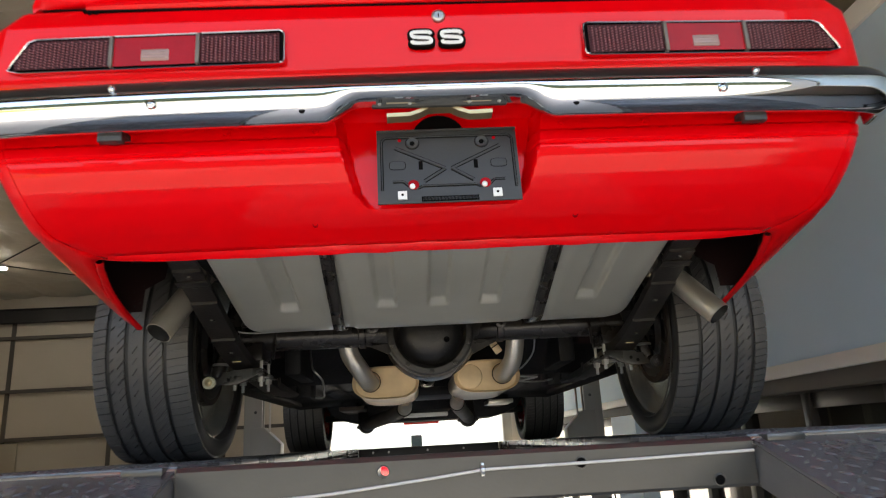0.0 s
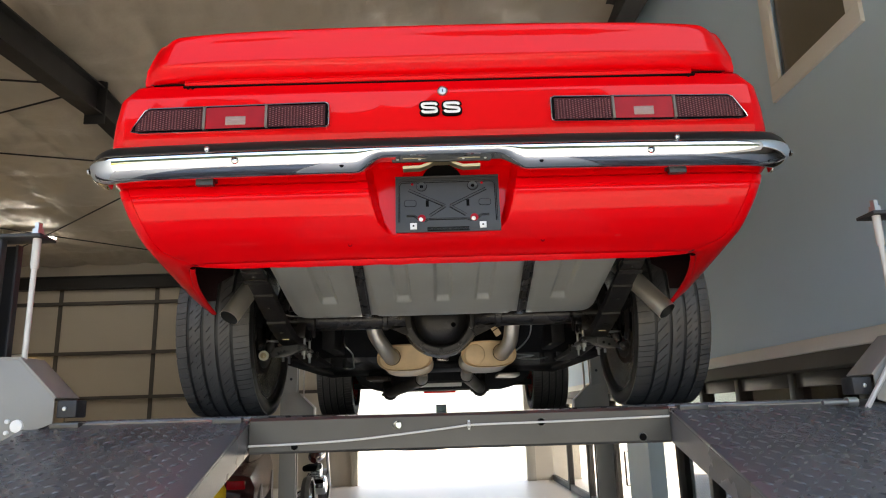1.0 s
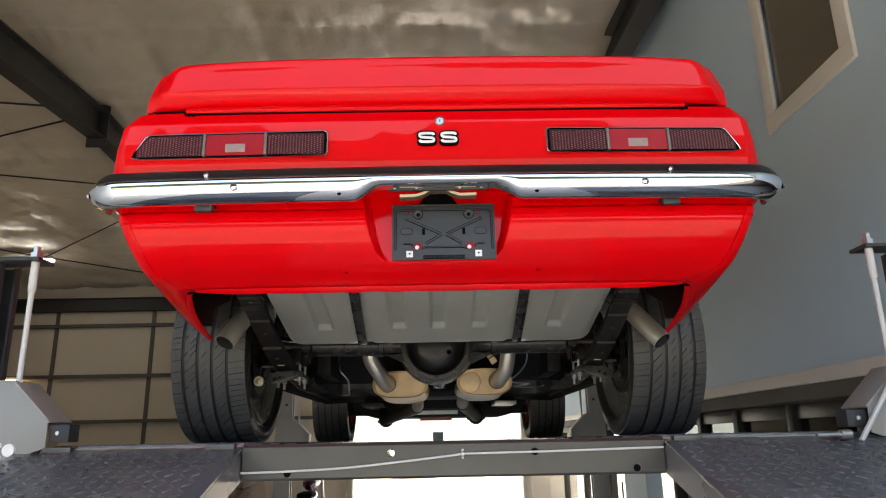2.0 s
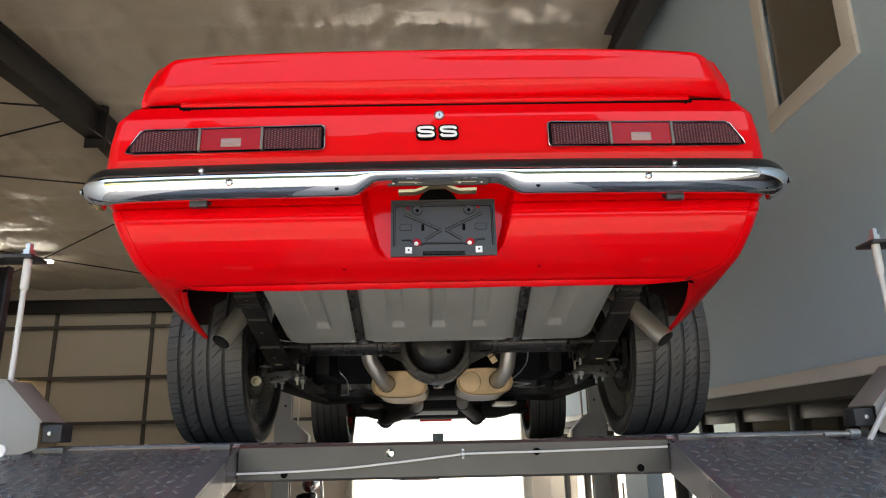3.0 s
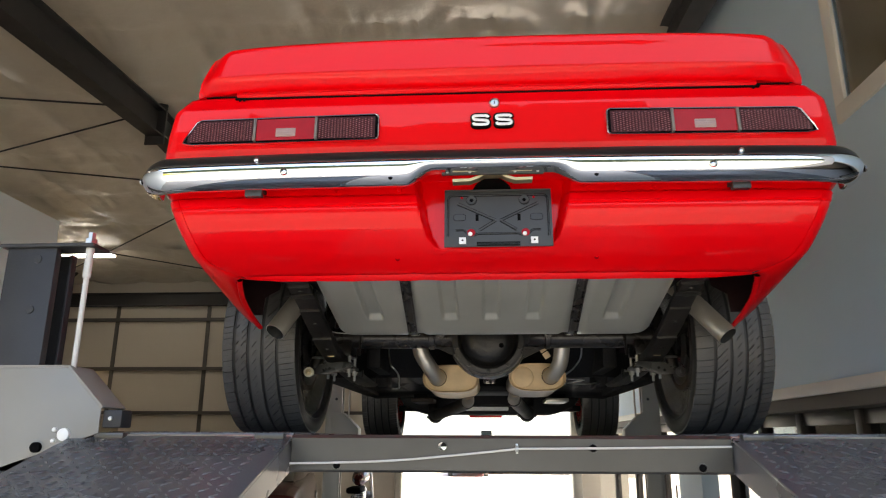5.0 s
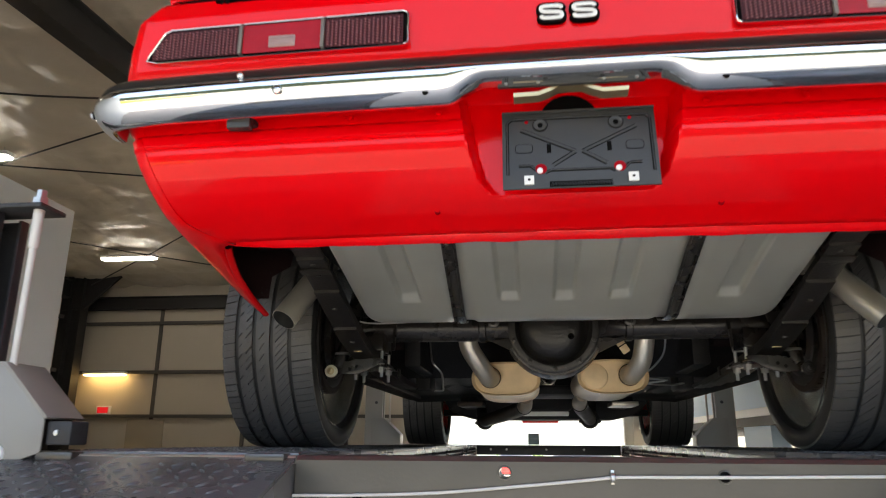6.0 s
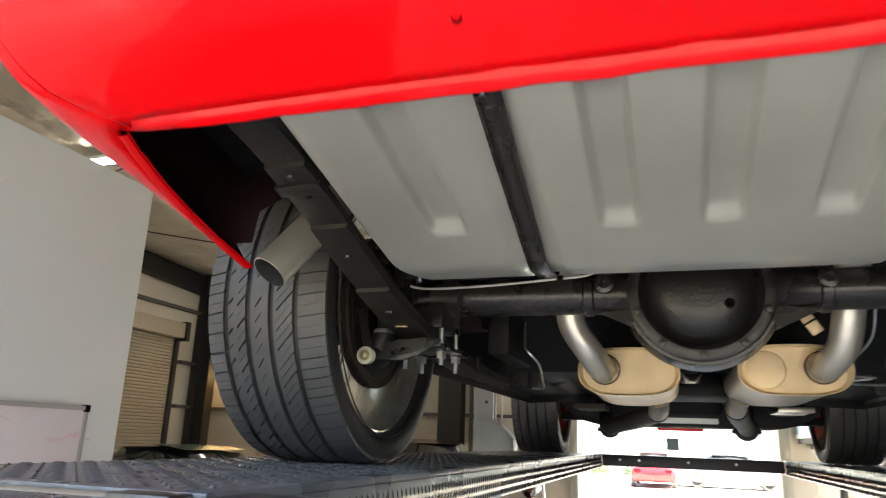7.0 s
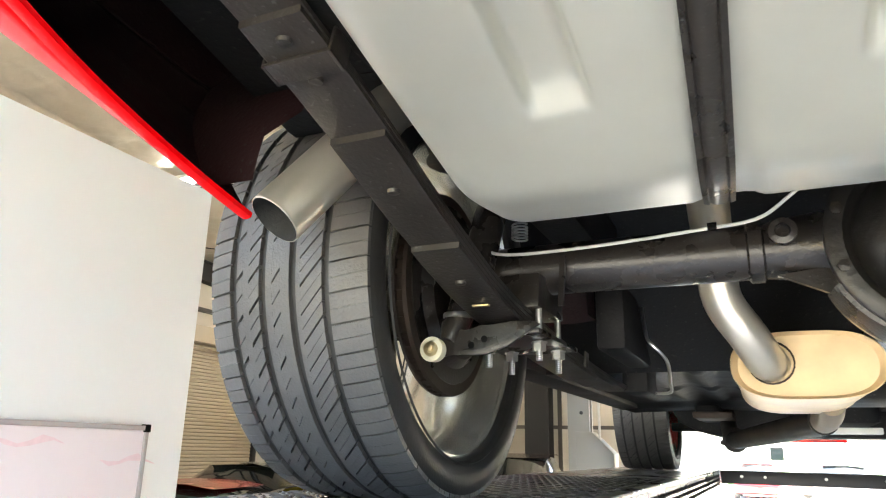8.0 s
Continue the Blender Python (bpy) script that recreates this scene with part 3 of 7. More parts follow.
def lug_field(name, u0, u1, v0, v1, m, parent, pitch=0.034, size=0.011, normal=1, lean=45, rows_alike=False, material=LUG):
    """Raised tread lugs, turned left and right by turns, on a plane set by m."""
    bm = bmesh.new()
    verts, faces = [], []
    nu, nv = int((u1 - u0) / pitch), int((v1 - v0) / pitch)
    for i in range(nu):
        for j in range(nv):
            u, v = u0 + (i + 0.5) * pitch, v0 + (j + 0.5) * pitch
            a = radians(lean if (j if rows_alike else i + j) % 2 else -lean)
            c, s = math.cos(a), math.sin(a)
            k = len(verts)
            for p, q, h in ((-1.25, 0, 0), (0, -0.42, 0), (1.25, 0, 0), (0, 0.42, 0), (-0.6, 0, 0.0028), (0.6, 0, 0.0028)):
                verts.append(m @ Vector((u + size * (p * c - q * s), v + size * (p * s + q * c), 0.0002 + h * normal)))
            faces += [(k, k + 1, k + 4), (k + 1, k + 2, k + 5), (k + 1, k + 5, k + 4), (k + 2, k + 3, k + 5), (k + 3, k, k + 4), (k + 3, k + 4, k + 5)]
    me = bpy.data.meshes.new(name)
    me.from_pydata(verts, [], faces)
    me.materials.append(material)
    ob = new(name, me)
    ob.parent = parent
    if parent.type == "EMPTY":
        keep(ob)
    bm.free()
    return tagged(ob, "raised tread pattern", "", "", "stuff")


for side, (xa, xb) in zip((-1, 1), RUN):
    run = keep(boxes("runway", [((xa, RUN_Y0, DECK - 0.012), (xb, RUN_Y1, DECK)), ((xa, RUN_Y0, DECK - 0.085), (xa + 0.008, RUN_Y1, DECK - 0.012)), ((xb - 0.008, RUN_Y0, DECK - 0.085), (xb, RUN_Y1, DECK - 0.012)),
                                ((xa, RUN_Y0, DECK - 0.085), (xb, RUN_Y0 + 0.01, DECK - 0.012)), ((xa + 0.1, RUN_Y0 + 0.1, DECK - 0.085), (xa + 0.16, RUN_Y1, DECK - 0.012)), ((xb - 0.16, RUN_Y0 + 0.1, DECK - 0.085), (xb - 0.1, RUN_Y1, DECK - 0.012))],
                     TREAD_PLATE, lift, "black tread-plate runway", 0.002))
    lug_field("deck_tread", xa + 0.01, xb - 0.01, RUN_Y0 + 0.01, 3.6, Matrix.Translation((0, 0, DECK)), run, 0.031, 0.0102)
    xin = xb if side < 0 else xa
    turn = Matrix(((0, 0, -side, xin), (1, 0, 0, 0), (0, 1, 0, 0), (0, 0, 0, 1)))
    # side lugs coloured darker for the bright reflection they break on the plate
    lug_field("side_tread", RUN_Y0 + 0.02, 5.6, DECK - 0.083, DECK - 0.004, turn, run, 0.0205, 0.0074, 0.6, 66, True, LIFT_BLACK)
    # approach ramp, hinged at the runway's end and hanging down
    slope = math.atan(0.32)
    hinge = Matrix.Translation((0, 1.395, DECK - 0.008)) @ Matrix.Rotation(slope, 4, "X")
    bm = bmesh.new()
    xo, xi = (xa - 0.05, xb) if side < 0 else (xa, xb + 0.05)
    box(bm, (xo, -1.0, -0.008), (xi, 0.0, 0.0), hinge, 0.002)
    for fx in (xo, xi - 0.008):
        prism(bm, [(-0.02, -0.008), (-1.0, -0.008), (-1.0, -0.03), (-0.55, -0.06), (0.03, -0.085)], "x", fx, fx + 0.008, hinge)
    ramp = keep(part("approach_ramp", bm, TREAD_PLATE, lift, "black tread-plate approach ramp hanging down"))
    lug_field("ramp_tread", xo + 0.012, xi - 0.012, -0.99, -0.012, hinge, ramp, 0.031, 0.0102)
    for hx in (xa + 0.02, xb - 0.09):
        bm = bmesh.new()
        box(bm, (hx, 1.372, DECK - 0.016), (hx + 0.075, 1.412, DECK - 0.001), None, 0.003)
        keep(part("hinge_tab", bm, LIFT_BEAM, lift, "worn grey hinge tab"))
    bm = bmesh.new()
    tube(bm, [(xa, 1.40, DECK - 0.012), (xb, 1.40, DECK - 0.012)], 0.008, 10)
    keep(part("hinge_rod", bm, STEEL, lift, "bare steel hinge rod"))

# rear and front crossbeams
for name, cy, depth in (("crossbeam", 1.385, 0.11), ("crossbeam", 5.62, 0.09)):
    bm = bmesh.new()
    xa, xb = RUN[0][1] + 0.004, RUN[1][0] - 0.004
    z0, z1 = DECK - 0.094, DECK - 0.004
    if cy < 3:
        HX, HZ, HR, R2 = -0.132, 1.569, 0.0105, 0.018
        outline = [(cy, z0 + 0.006), (cy + 0.006, z0), (cy + depth - 0.006, z0), (cy + depth, z0 + 0.006), (cy + depth, z1 - 0.006), (cy + depth - 0.006, z1), (cy + 0.008, z1), (cy, z1 - 0.008)]
        prism(bm, outline, "x", xa, HX - R2)
        prism(bm, outline, "x", HX + R2, xb)
        # the short length round the through hole
        prism(bm, [(cy, HZ + R2), (cy + depth, HZ + R2), *outline[4:]], "x", HX - R2, HX + R2)
        prism(bm, [*outline[:4], (cy + depth, HZ - R2), (cy, HZ - R2)], "x", HX - R2, HX + R2)
        loops = []
        for y, square in ((cy, True), (cy, False), (cy + depth, False), (cy + depth, True)):
            loop = []
            for k in range(24):
                ca, sa = math.cos(2 * math.pi * k / 24), math.sin(2 * math.pi * k / 24)
                r_ = R2 / max(abs(ca), abs(sa)) if square else HR
                loop.append((HX + r_ * ca, y, HZ + r_ * sa))
            loops.append(loop)
        sheet(bm, loops, close=True)
    else:
        z0 = DECK - 0.075
        box(bm, (xa, cy, z0), (xb, cy + depth, z1), None, 0.004)
    beam = keep(part(name, bm, LIFT_BEAM if cy < 3 else LIFT_BLACK, lift, "satin grey-black steel crossbeam"))
    if cy < 3:
        for hx, hz, hr in ((-0.132, 1.569, 0.0105), (0.238, 1.566, 0.0095), (-0.395, 1.523, 0.009), (0.497, 1.521, 0.0095)):
            b2 = bmesh.new()
            lathe(b2, [(-0.0006, hr + 0.0025), (-0.0022, hr + 0.0018), (-0.0024, hr), (0.0, hr * 0.96)], (hx, cy, hz), 20, "y")
            part("hole_rim", b2, LIFT_BEAM, beam)
            if hx == HX:
                continue
            b2 = bmesh.new()
            lathe(b2, [(-0.0012, hr), (-0.0012, 0.0001)], (hx, cy, hz), 20, "y")
            part("hole", b2, GROOVE, beam, "dark bolt hole")
    else:
        for hx in (-0.40, -0.28, 0.02, 0.30):
            b2 = bmesh.new()
            lathe(b2, [(-0.005, 0.0001), (-0.006, 0.008), (0.0, 0.009)], (hx, cy, 1.565), 6, "y")
            part("bolt", b2, ZINC, beam, "bright bolt head")
# chamfer line along the near beam and thin white cable across it
bm = bmesh.new()
tube(bm, smooth_path([(-0.512, 1.379, 1.527), (-0.40, 1.379, 1.529), (-0.25, 1.379, 1.535), (-0.10, 1.379, 1.548), (0.02, 1.378, 1.560), (0.052, 1.378, 1.5635), (0.10, 1.379, 1.5645), (0.30, 1.379, 1.5665), (0.568, 1.379, 1.571)], 5), 0.0028, 8)
cable = tagged(part("cable", bm, CABLE), "thin pale wire clipped along the crossbeam", "cable")
bm = bmesh.new()
lathe(bm, [(-0.004, 0.005), (-0.003, 0.0085), (0.003, 0.0085), (0.004, 0.005)], (0.052, 1.379, 1.5635), 14, "x")
box(bm, (0.049, 1.377, 1.552), (0.055, 1.386, 1.576), None, 0.001)
part("clip", bm, ZINC, cable, "bright wire clip")


def post(cx, cy, side, front, rod_x, edge_x):
    """A column with an open channel to the inside, cap plate and lifting rod, with the carriage that rides on it."""
    s, hx, hy, top = side, 0.07, 0.05, 2.093
    b = bmesh.new()
    prism(b, [(cx + s * hx, cy - hy), (cx - s * hx, cy - hy), (cx - s * hx, cy - 0.025), (cx - s * (hx - 0.008), cy - 0.025), (cx - s * (hx - 0.008), cy - hy + 0.008), (cx + s * (hx - 0.008), cy - hy + 0.008),
              (cx + s * (hx - 0.008), cy + hy - 0.008), (cx - s * (hx - 0.008), cy + hy - 0.008), (cx - s * (hx - 0.008), cy + 0.025), (cx - s * hx, cy + 0.025), (cx - s * hx, cy + hy), (cx + s * hx, cy + hy)], "z", 0.0, top, None, 0.0015)
    o = keep(part("post", b, LIFT_GREY if front else LIFT_BLACK, lift, "dull grey steel lift post" if front else "black steel lift post"))
    b = bmesh.new()
    box(b, (cx - 0.02, cy - 0.012, 0.014), (cx, cy + 0.012, top - 0.01), None, 0.002)
    part("latch_rail", b, LIFT_BLACK, o, "black slotted latch rail")
    b = bmesh.new()
    box(b, (cx - 0.17, cy - 0.15, 0), (cx + 0.17, cy + 0.15, 0.014), None, 0.002)
    part("base_plate", b, LIFT_BLACK, o, "black base plate")
    lo, hi = sorted((cx + s * (hx + 0.02), rod_x - s * 0.022))
    b = bmesh.new()
    box(b, (lo, cy - hy - 0.012, top), (hi, cy + hy * 0.4, top + 0.010), None, 0.002)
    part("cap_plate", b, LIFT_BLACK, o, "black cap plate")
    rx, ry = rod_x, cy - 0.036
    b = bmesh.new()
    tube(b, [(rx, ry, 1.64), (rx, ry, 2.016)], 0.0075, 10)
    part("lifting_cable", b, CABLE, o, "pale steel lifting cable")
    b = bmesh.new()
    tube(b, [(rx, ry, 2.008), (rx, ry, 2.014), (rx, ry, top)], [0.0095, 0.0108, 0.0108], 12)
    part("cable_sleeve", b, CABLE, o, "pale threaded cable end")
    b = bmesh.new()
    lathe(b, [(0, 0.020), (0.003, 0.020), (0.0035, 0.016), (0.016, 0.016), (0.017, 0.0105), (0.034, 0.0105), (0.035, 0.0001)], (rx, ry, top + 0.010), 6, "z")
    part("nut", b, ZINC, o, "bright zinc nut")
    for z in (2.06, 1.92):
        b = bmesh.new()
        lathe(b, [(0.0, 0.012), (-0.003, 0.011), (-0.004, 0.0001)], (cx - s * 0.02, cy - hy, z), 16, "y")
        part("bolt", b, LIFT_BLACK, o, "black bolt head")
    if front:
        return
    # carriage with its sloped cover; d counts outwards from the cover's inner edge
    e = lambda d: edge_x + s * d  # noqa: E731
    yb = cy - 0.054
    b = bmesh.new()
    prism(b, [(e(0.36), 1.43), (e(0.36), 1.763), (e(0.104), 1.763), (e(0.0), 1.659), (e(0.0), 1.597), (e(0.36), 1.475)], "y", yb - 0.004, yb, None, 0.001)
    prism(b, [(e(0.104), 1.763), (e(0.10), 1.770), (e(-0.007), 1.663), (e(0.0), 1.659)], "y", yb - 0.006, yb + 0.11, None, 0.001)
    prism(b, [(e(0.36), 1.763), (e(0.36), 1.770), (e(0.10), 1.770), (e(0.104), 1.763)], "y", yb - 0.006, yb + 0.004)
    part("carriage_cover", b, LIFT_GREY, o, "grey sheet-metal carriage cover")
    b = bmesh.new()
    box(b, (min(e(-0.002), e(-0.053)), yb + 0.004, 1.611), (max(e(-0.002), e(-0.053)), yb + 0.06, 1.656), None, 0.004)
    part("carriage_block", b, LIFT_BLACK, o, "black carriage block")
    b = bmesh.new()
    box(b, (min(e(0.02), e(0.30)), yb + 0.004, 1.50), (max(e(0.02), e(0.30)), yb + 0.10, 1.60), None, 0.004)
    part("carriage_beam", b, LIFT_BLACK, o, "black carriage beam end")
    b = bmesh.new()
    lathe(b, [(0.0, 0.006), (-0.004, 0.005), (-0.005, 0.0001)], (e(-0.024), yb + 0.004, 1.634), 12, "y")
    part("bolt", b, ZINC, o, "bright bolt head")
    for dx, dz, r in ((0.089, 1.594, 0.0165), (0.114, 1.606, 0.0058), (0.114, 1.578, 0.0058)):
        b = bmesh.new()
        lathe(b, [(0.0, r), (-0.006, r * 0.95), (-0.008, r * 0.6), (-0.008, 0.0001)], (e(dx), yb - 0.004, dz), 18, "y")
        part("pin" if r > 0.01 else "screw", b, WHITE_PLASTIC, o, "white pin head" if r > 0.01 else "white screw head")
    b = bmesh.new()
    lathe(b, [(0.0, 0.013), (-0.012, 0.013), (-0.013, 0.0001)], (e(0.155), yb - 0.004, 1.562), 16, "y")
    part("roller", b, GROOVE, o, "black roller end")


post(-1.27, 1.43, -1, False, -1.113, -1.011)
post(1.36, 1.43, 1, False, 1.203, 1.108)
post(-1.34, 5.75, -1, True, -1.21, -1.1)
post(1.37, 5.75, 1, True, 1.24, 1.2)
for s in (-1, 1):
    b = bmesh.new()
    cx = -1.45 if s < 0 else 1.47
    e = lambda d: cx - s * d  # noqa: E731
    prism(b, [(e(0.1), 1.45), (e(0.1), 1.80), (e(0.20), 1.80), (e(0.335), 1.67), (e(0.335), 1.45)], "y", 5.66, 5.80, None, 0.002)
    keep(part("front_carriage", b, LIFT_GREY, lift, "grey sheet-metal carriage cover"))
# locking bar and safety pin beside the far ramp
b = bmesh.new()
tube(b, [(0.950, 1.345, 1.592), (1.022, 1.352, 1.593)], 0.006, 10)
pin = tagged(part("locking_pin", b, ZINC), "bright zinc locking pin beside the ramp", "pin")
b = bmesh.new()
tube(b, [(1.014, 1.351, 1.593), (1.040, 1.353, 1.593)], 0.0125, 12)
part("knob", b, ZINC, pin, "bright zinc knob")
b = bmesh.new()
tube(b, [(1.066, 1.355, 1.575), (1.190, 1.355, 1.75)], 0.007, 8)
tagged(part("strut", b, CABLE), "pale slanted steel strut at the carriage", "strut")

# ---- the car ----
car = empty("muscle_car", "glossy red two-door muscle car raised on the lift", "car", at=(0, 3.5, DECK))


def cpart(name, bm, material, label="", parent=None, sharp=38):
    ob = part(name, bm, material, parent or car, label, sharp)
    if ob.parent is car:
        keep(ob)
    return ob


AX, AZ, FX = 2.23, 1.931, 4.97          # rear axle, hub height, front axle
TYRE_R, TYRE_IN, TYRE_OUT = 0.33, 0.662, 0.918

PROF_T = [0, 0.03, 0.06, 0.1, 0.15, 0.2, 0.26, 0.3, 0.318, 0.328, 0.334, 0.345, 0.39, 0.397, 0.41, 0.45, 0.55, 0.68, 0.8, 0.92, 1.0]
PROF_Y = [1.375, 1.351, 1.327, 1.3, 1.2745, 1.256, 1.243, 1.239, 1.2382, 1.2392, 1.2425, 1.2365, 1.2415, 1.247, 1.252, 1.252, 1.242, 1.222, 1.214, 1.207, 1.214]
PROF_W = [0.742, 0.767, 0.787, 0.812, 0.834, 0.852, 0.8676, 0.878, 0.8811, 0.8829, 0.884, 0.8859, 0.8932, 0.8941, 0.8958, 0.898, 0.897, 0.888, 0.876, 0.858, 0.822]


# half width of the tail at its seam, below the bumper
TAIL_T = [0, 0.03, 0.06, 0.09, 0.12, 0.18, 0.3, 0.4]
TAIL_W = [0.706, 0.757, 0.785, 0.797, 0.803, 0.812, 0.833, 0.852]


def zb(y):
    return float(np.interp(y, [1.37, 1.767, 1.8, 2.71, 2.8, 4.45, 5.45, 5.9], [2.005, 1.927, 1.92, 1.875, 1.868, 1.868, 1.88, 1.90]))


def zt(y):
    return float(np.interp(y, [1.3, 1.9, 2.6, 4.3, 5.0, 5.9], [2.45, 2.50, 2.53, 2.51, 2.50, 2.43]))


def arch(y):
    z = 0.0
    for c in (AX, FX):
        d = (y - c) / 0.463
        if abs(d) < 1:
            z = max(z, 1.925 + 0.40 * math.sqrt(1 - d * d))
    return z


def smoother(a, b, x):
    t = min(1, max(0, (x - a) / (b - a)))
    return t * t * (3 - 2 * t)


def sweep(a, b, x):
    """Rises fast from 0 at a and settles at 1 towards b."""
    return 1 - (1 - min(1, max(0, (x - a) / (b - a)))) ** 2.6


def recess(x, z):
    """How far the valance is pressed in round the number plate."""
    edge = float(np.interp(z, [2.035, 2.045, 2.06, 2.08, 2.12, 2.19, 2.25], [0.09, 0.132, 0.155, 0.168, 0.180, 0.194, 0.205]))
    return (1 - smoother(edge - 0.018, edge + 0.002, abs(x))) * smoother(2.03, 2.062, z) * (1 - smoother(2.235, 2.26, z))


def body_rows():
    levels = sorted(set(np.round(np.r_[np.linspace(0, 1, 84), 0.300, 0.318, 0.323, 0.328, 0.331, 0.334, 0.345, 0.36, 0.375, 0.39, 0.3935, 0.397, 0.41], 4)))
    fr = np.r_[np.linspace(0, 0.10, 4), np.linspace(0.115, 0.30, 36), np.linspace(0.34, 1, 14)]
    rows = []
    for t in levels:
        y0, w = float(np.interp(t, PROF_T, PROF_Y)), float(np.interp(t, PROF_T, PROF_W))
        rx, ry = (0.05, 0.10) if t < 0.02 else (float(np.interp(t, [0, 0.15, 1], [0.06, 0.10, 0.045])), float(np.interp(t, [0, 0.2, 1], [0.12, 0.22, 0.14])))
        # below the bumper the tail ends at a seam and turns tightly into the flank
        low = 1 - smoother(0.40, 0.50, t)
        rx, ry = rx + (0.042 - rx) * low, ry + (0.062 - ry) * low
        wt = w + low * (float(np.interp(t, TAIL_T, TAIL_W)) - w)
        half = []
        for q in fr:
            x = q * (wt - rx)
            half.append((x, y0 + 0.012 * (x / w) ** 4))
        dip = 0.0045 * low
        half += [(wt - rx + 0.0015, y0 + 0.012 + dip), (wt - rx + 0.0035, y0 + 0.0125)]
        for k in range(1, 11):
            a = k / 10 * math.pi / 2
            half.append((wt - rx + 0.0035 + (rx - 0.0035) * math.sin(a) ** 0.9, y0 + 0.0125 + ry * (1 - max(0, math.cos(a)) ** 0.9)))
        ya = half[-1][1]
        for y in (*np.linspace(ya, 1.767, 7)[1:], *np.linspace(1.767, 2.713, 25)[1:], *np.linspace(2.713, 4.507, 10)[1:], *np.linspace(4.507, 5.453, 25)[1:], *np.linspace(5.453, 5.62, 4)[1:]):
            wide = wt + (w - wt) * sweep(ya, 1.767, y)
            half.append((wide * (1 + 0.035 * math.sin(math.pi * min(1, max(0, (y - 1.6) / 4.0)))), y))
        yf = 5.84 - 0.10 * abs(t - 0.5) * 2
        for k in range(1, 8):
            a = k / 7 * math.pi / 2
            half.append((w * (0.72 + 0.28 * math.cos(a)), 5.62 + (yf - 5.62) * math.sin(a)))
        for q in (0.55, 0.3, 0.0):
            half.append((w * q, yf + 0.02))
        ring = []
        for sgn in (1, -1):
            pts = half if sgn > 0 else half[1:-1][::-1]
            for x, y in pts:
                b = zb(max(1.37, y) if y > y0 + 0.015 else 1.37)
                z = b + t * (zt(max(y, 1.3)) - b)
                if y > 1.6 and z < arch(y):
                    z = arch(y)
                    share = float(np.interp((z - b) / (zt(y) - b), PROF_T, PROF_W)) / w
                    x = x * share
                yy = y
                if y < 1.45:
                    pressed = recess(x, z)
                    yy = y + pressed * max(0, 1.300 - y) if pressed else y
                ring.append((sgn * x, yy, z))
        rows.append(ring)
    return rows


bm = bmesh.new()
sheet(bm, body_rows(), close=True)
bmesh.ops.dissolve_degenerate(bm, dist=1e-5, edges=bm.edges)
body = cpart("body", bm, [RED, OVERSPRAY], "glossy red body with a blackened inside", None, 30)
mod = body.modifiers.new("skin", "SOLIDIFY")
mod.thickness, mod.offset, mod.material_offset = 0.006, -1.0, 1

# top: hood, cowl, deck and roof
bm = bmesh.new()
rows = []
for y in (1.222, 1.235, *np.linspace(1.30, 5.6, 24), 5.72, 5.80):
    w = (0.762 if y < 1.4 else 0.80) * (1 + 0.035 * math.sin(math.pi * min(1, max(0, (y - 1.6) / 4.0)))) * (1 if y < 5.5 else 1 - 0.35 * ((y - 5.5) / 0.3) ** 2)
    rows.append([(u * w * 1.002, y, zt(max(y, 1.3)) + 0.003 + 0.03 * (1 - u ** 4)) for u in np.linspace(-1, 1, 17)])
sheet(bm, rows)
cpart("upper_body", bm, RED, "", body)
bm = bmesh.new()
rows = []
for y, w, z in ((1.92, 0.66, 2.53), (2.10, 0.62, 2.66), (2.38, 0.57, 2.81), (2.62, 0.555, 2.86), (3.0, 0.55, 2.87), (3.3, 0.56, 2.845), (3.45, 0.58, 2.80), (3.72, 0.64, 2.66), (3.98, 0.70, 2.53)):
    rows.append([(u * w * (1 + 0.16 * abs(u) ** 3 * (1 - k)), y, 2.5 + (z - 2.5) * (1 - 0.06 * u * u - (1 - k))) for u, k in
                 ((-1.12, 0.0), (-1.05, 0.55), (-1, 0.93), (-0.9, 1.0), (-0.5, 1.0), (0, 1.0), (0.5, 1.0), (0.9, 1.0), (1, 0.93), (1.05, 0.55), (1.12, 0.0))])
sheet(bm, rows)
roof = cpart("roof", bm, RED)
for name, pts in (("rear_window", ((1.96, 0.58, 2.572), (2.36, 0.50, 2.815))), ("windscreen", ((3.93, 0.62, 2.567), (3.47, 0.52, 2.807)))):
    bm = bmesh.new()
    (ya, wa, za), (yb_, wb, zb_) = pts
    sheet(bm, [[(u * (wa + (wb - wa) * k), ya + (yb_ - ya) * k, za + (zb_ - za) * k + 0.022 - 0.02 * u * u + 0.012 * math.sin(math.pi * k)) for u in np.linspace(-1, 1, 9)] for k in np.linspace(0, 1, 7)])
    part(name, bm, DARK_GLASS, roof, "dark window glass")
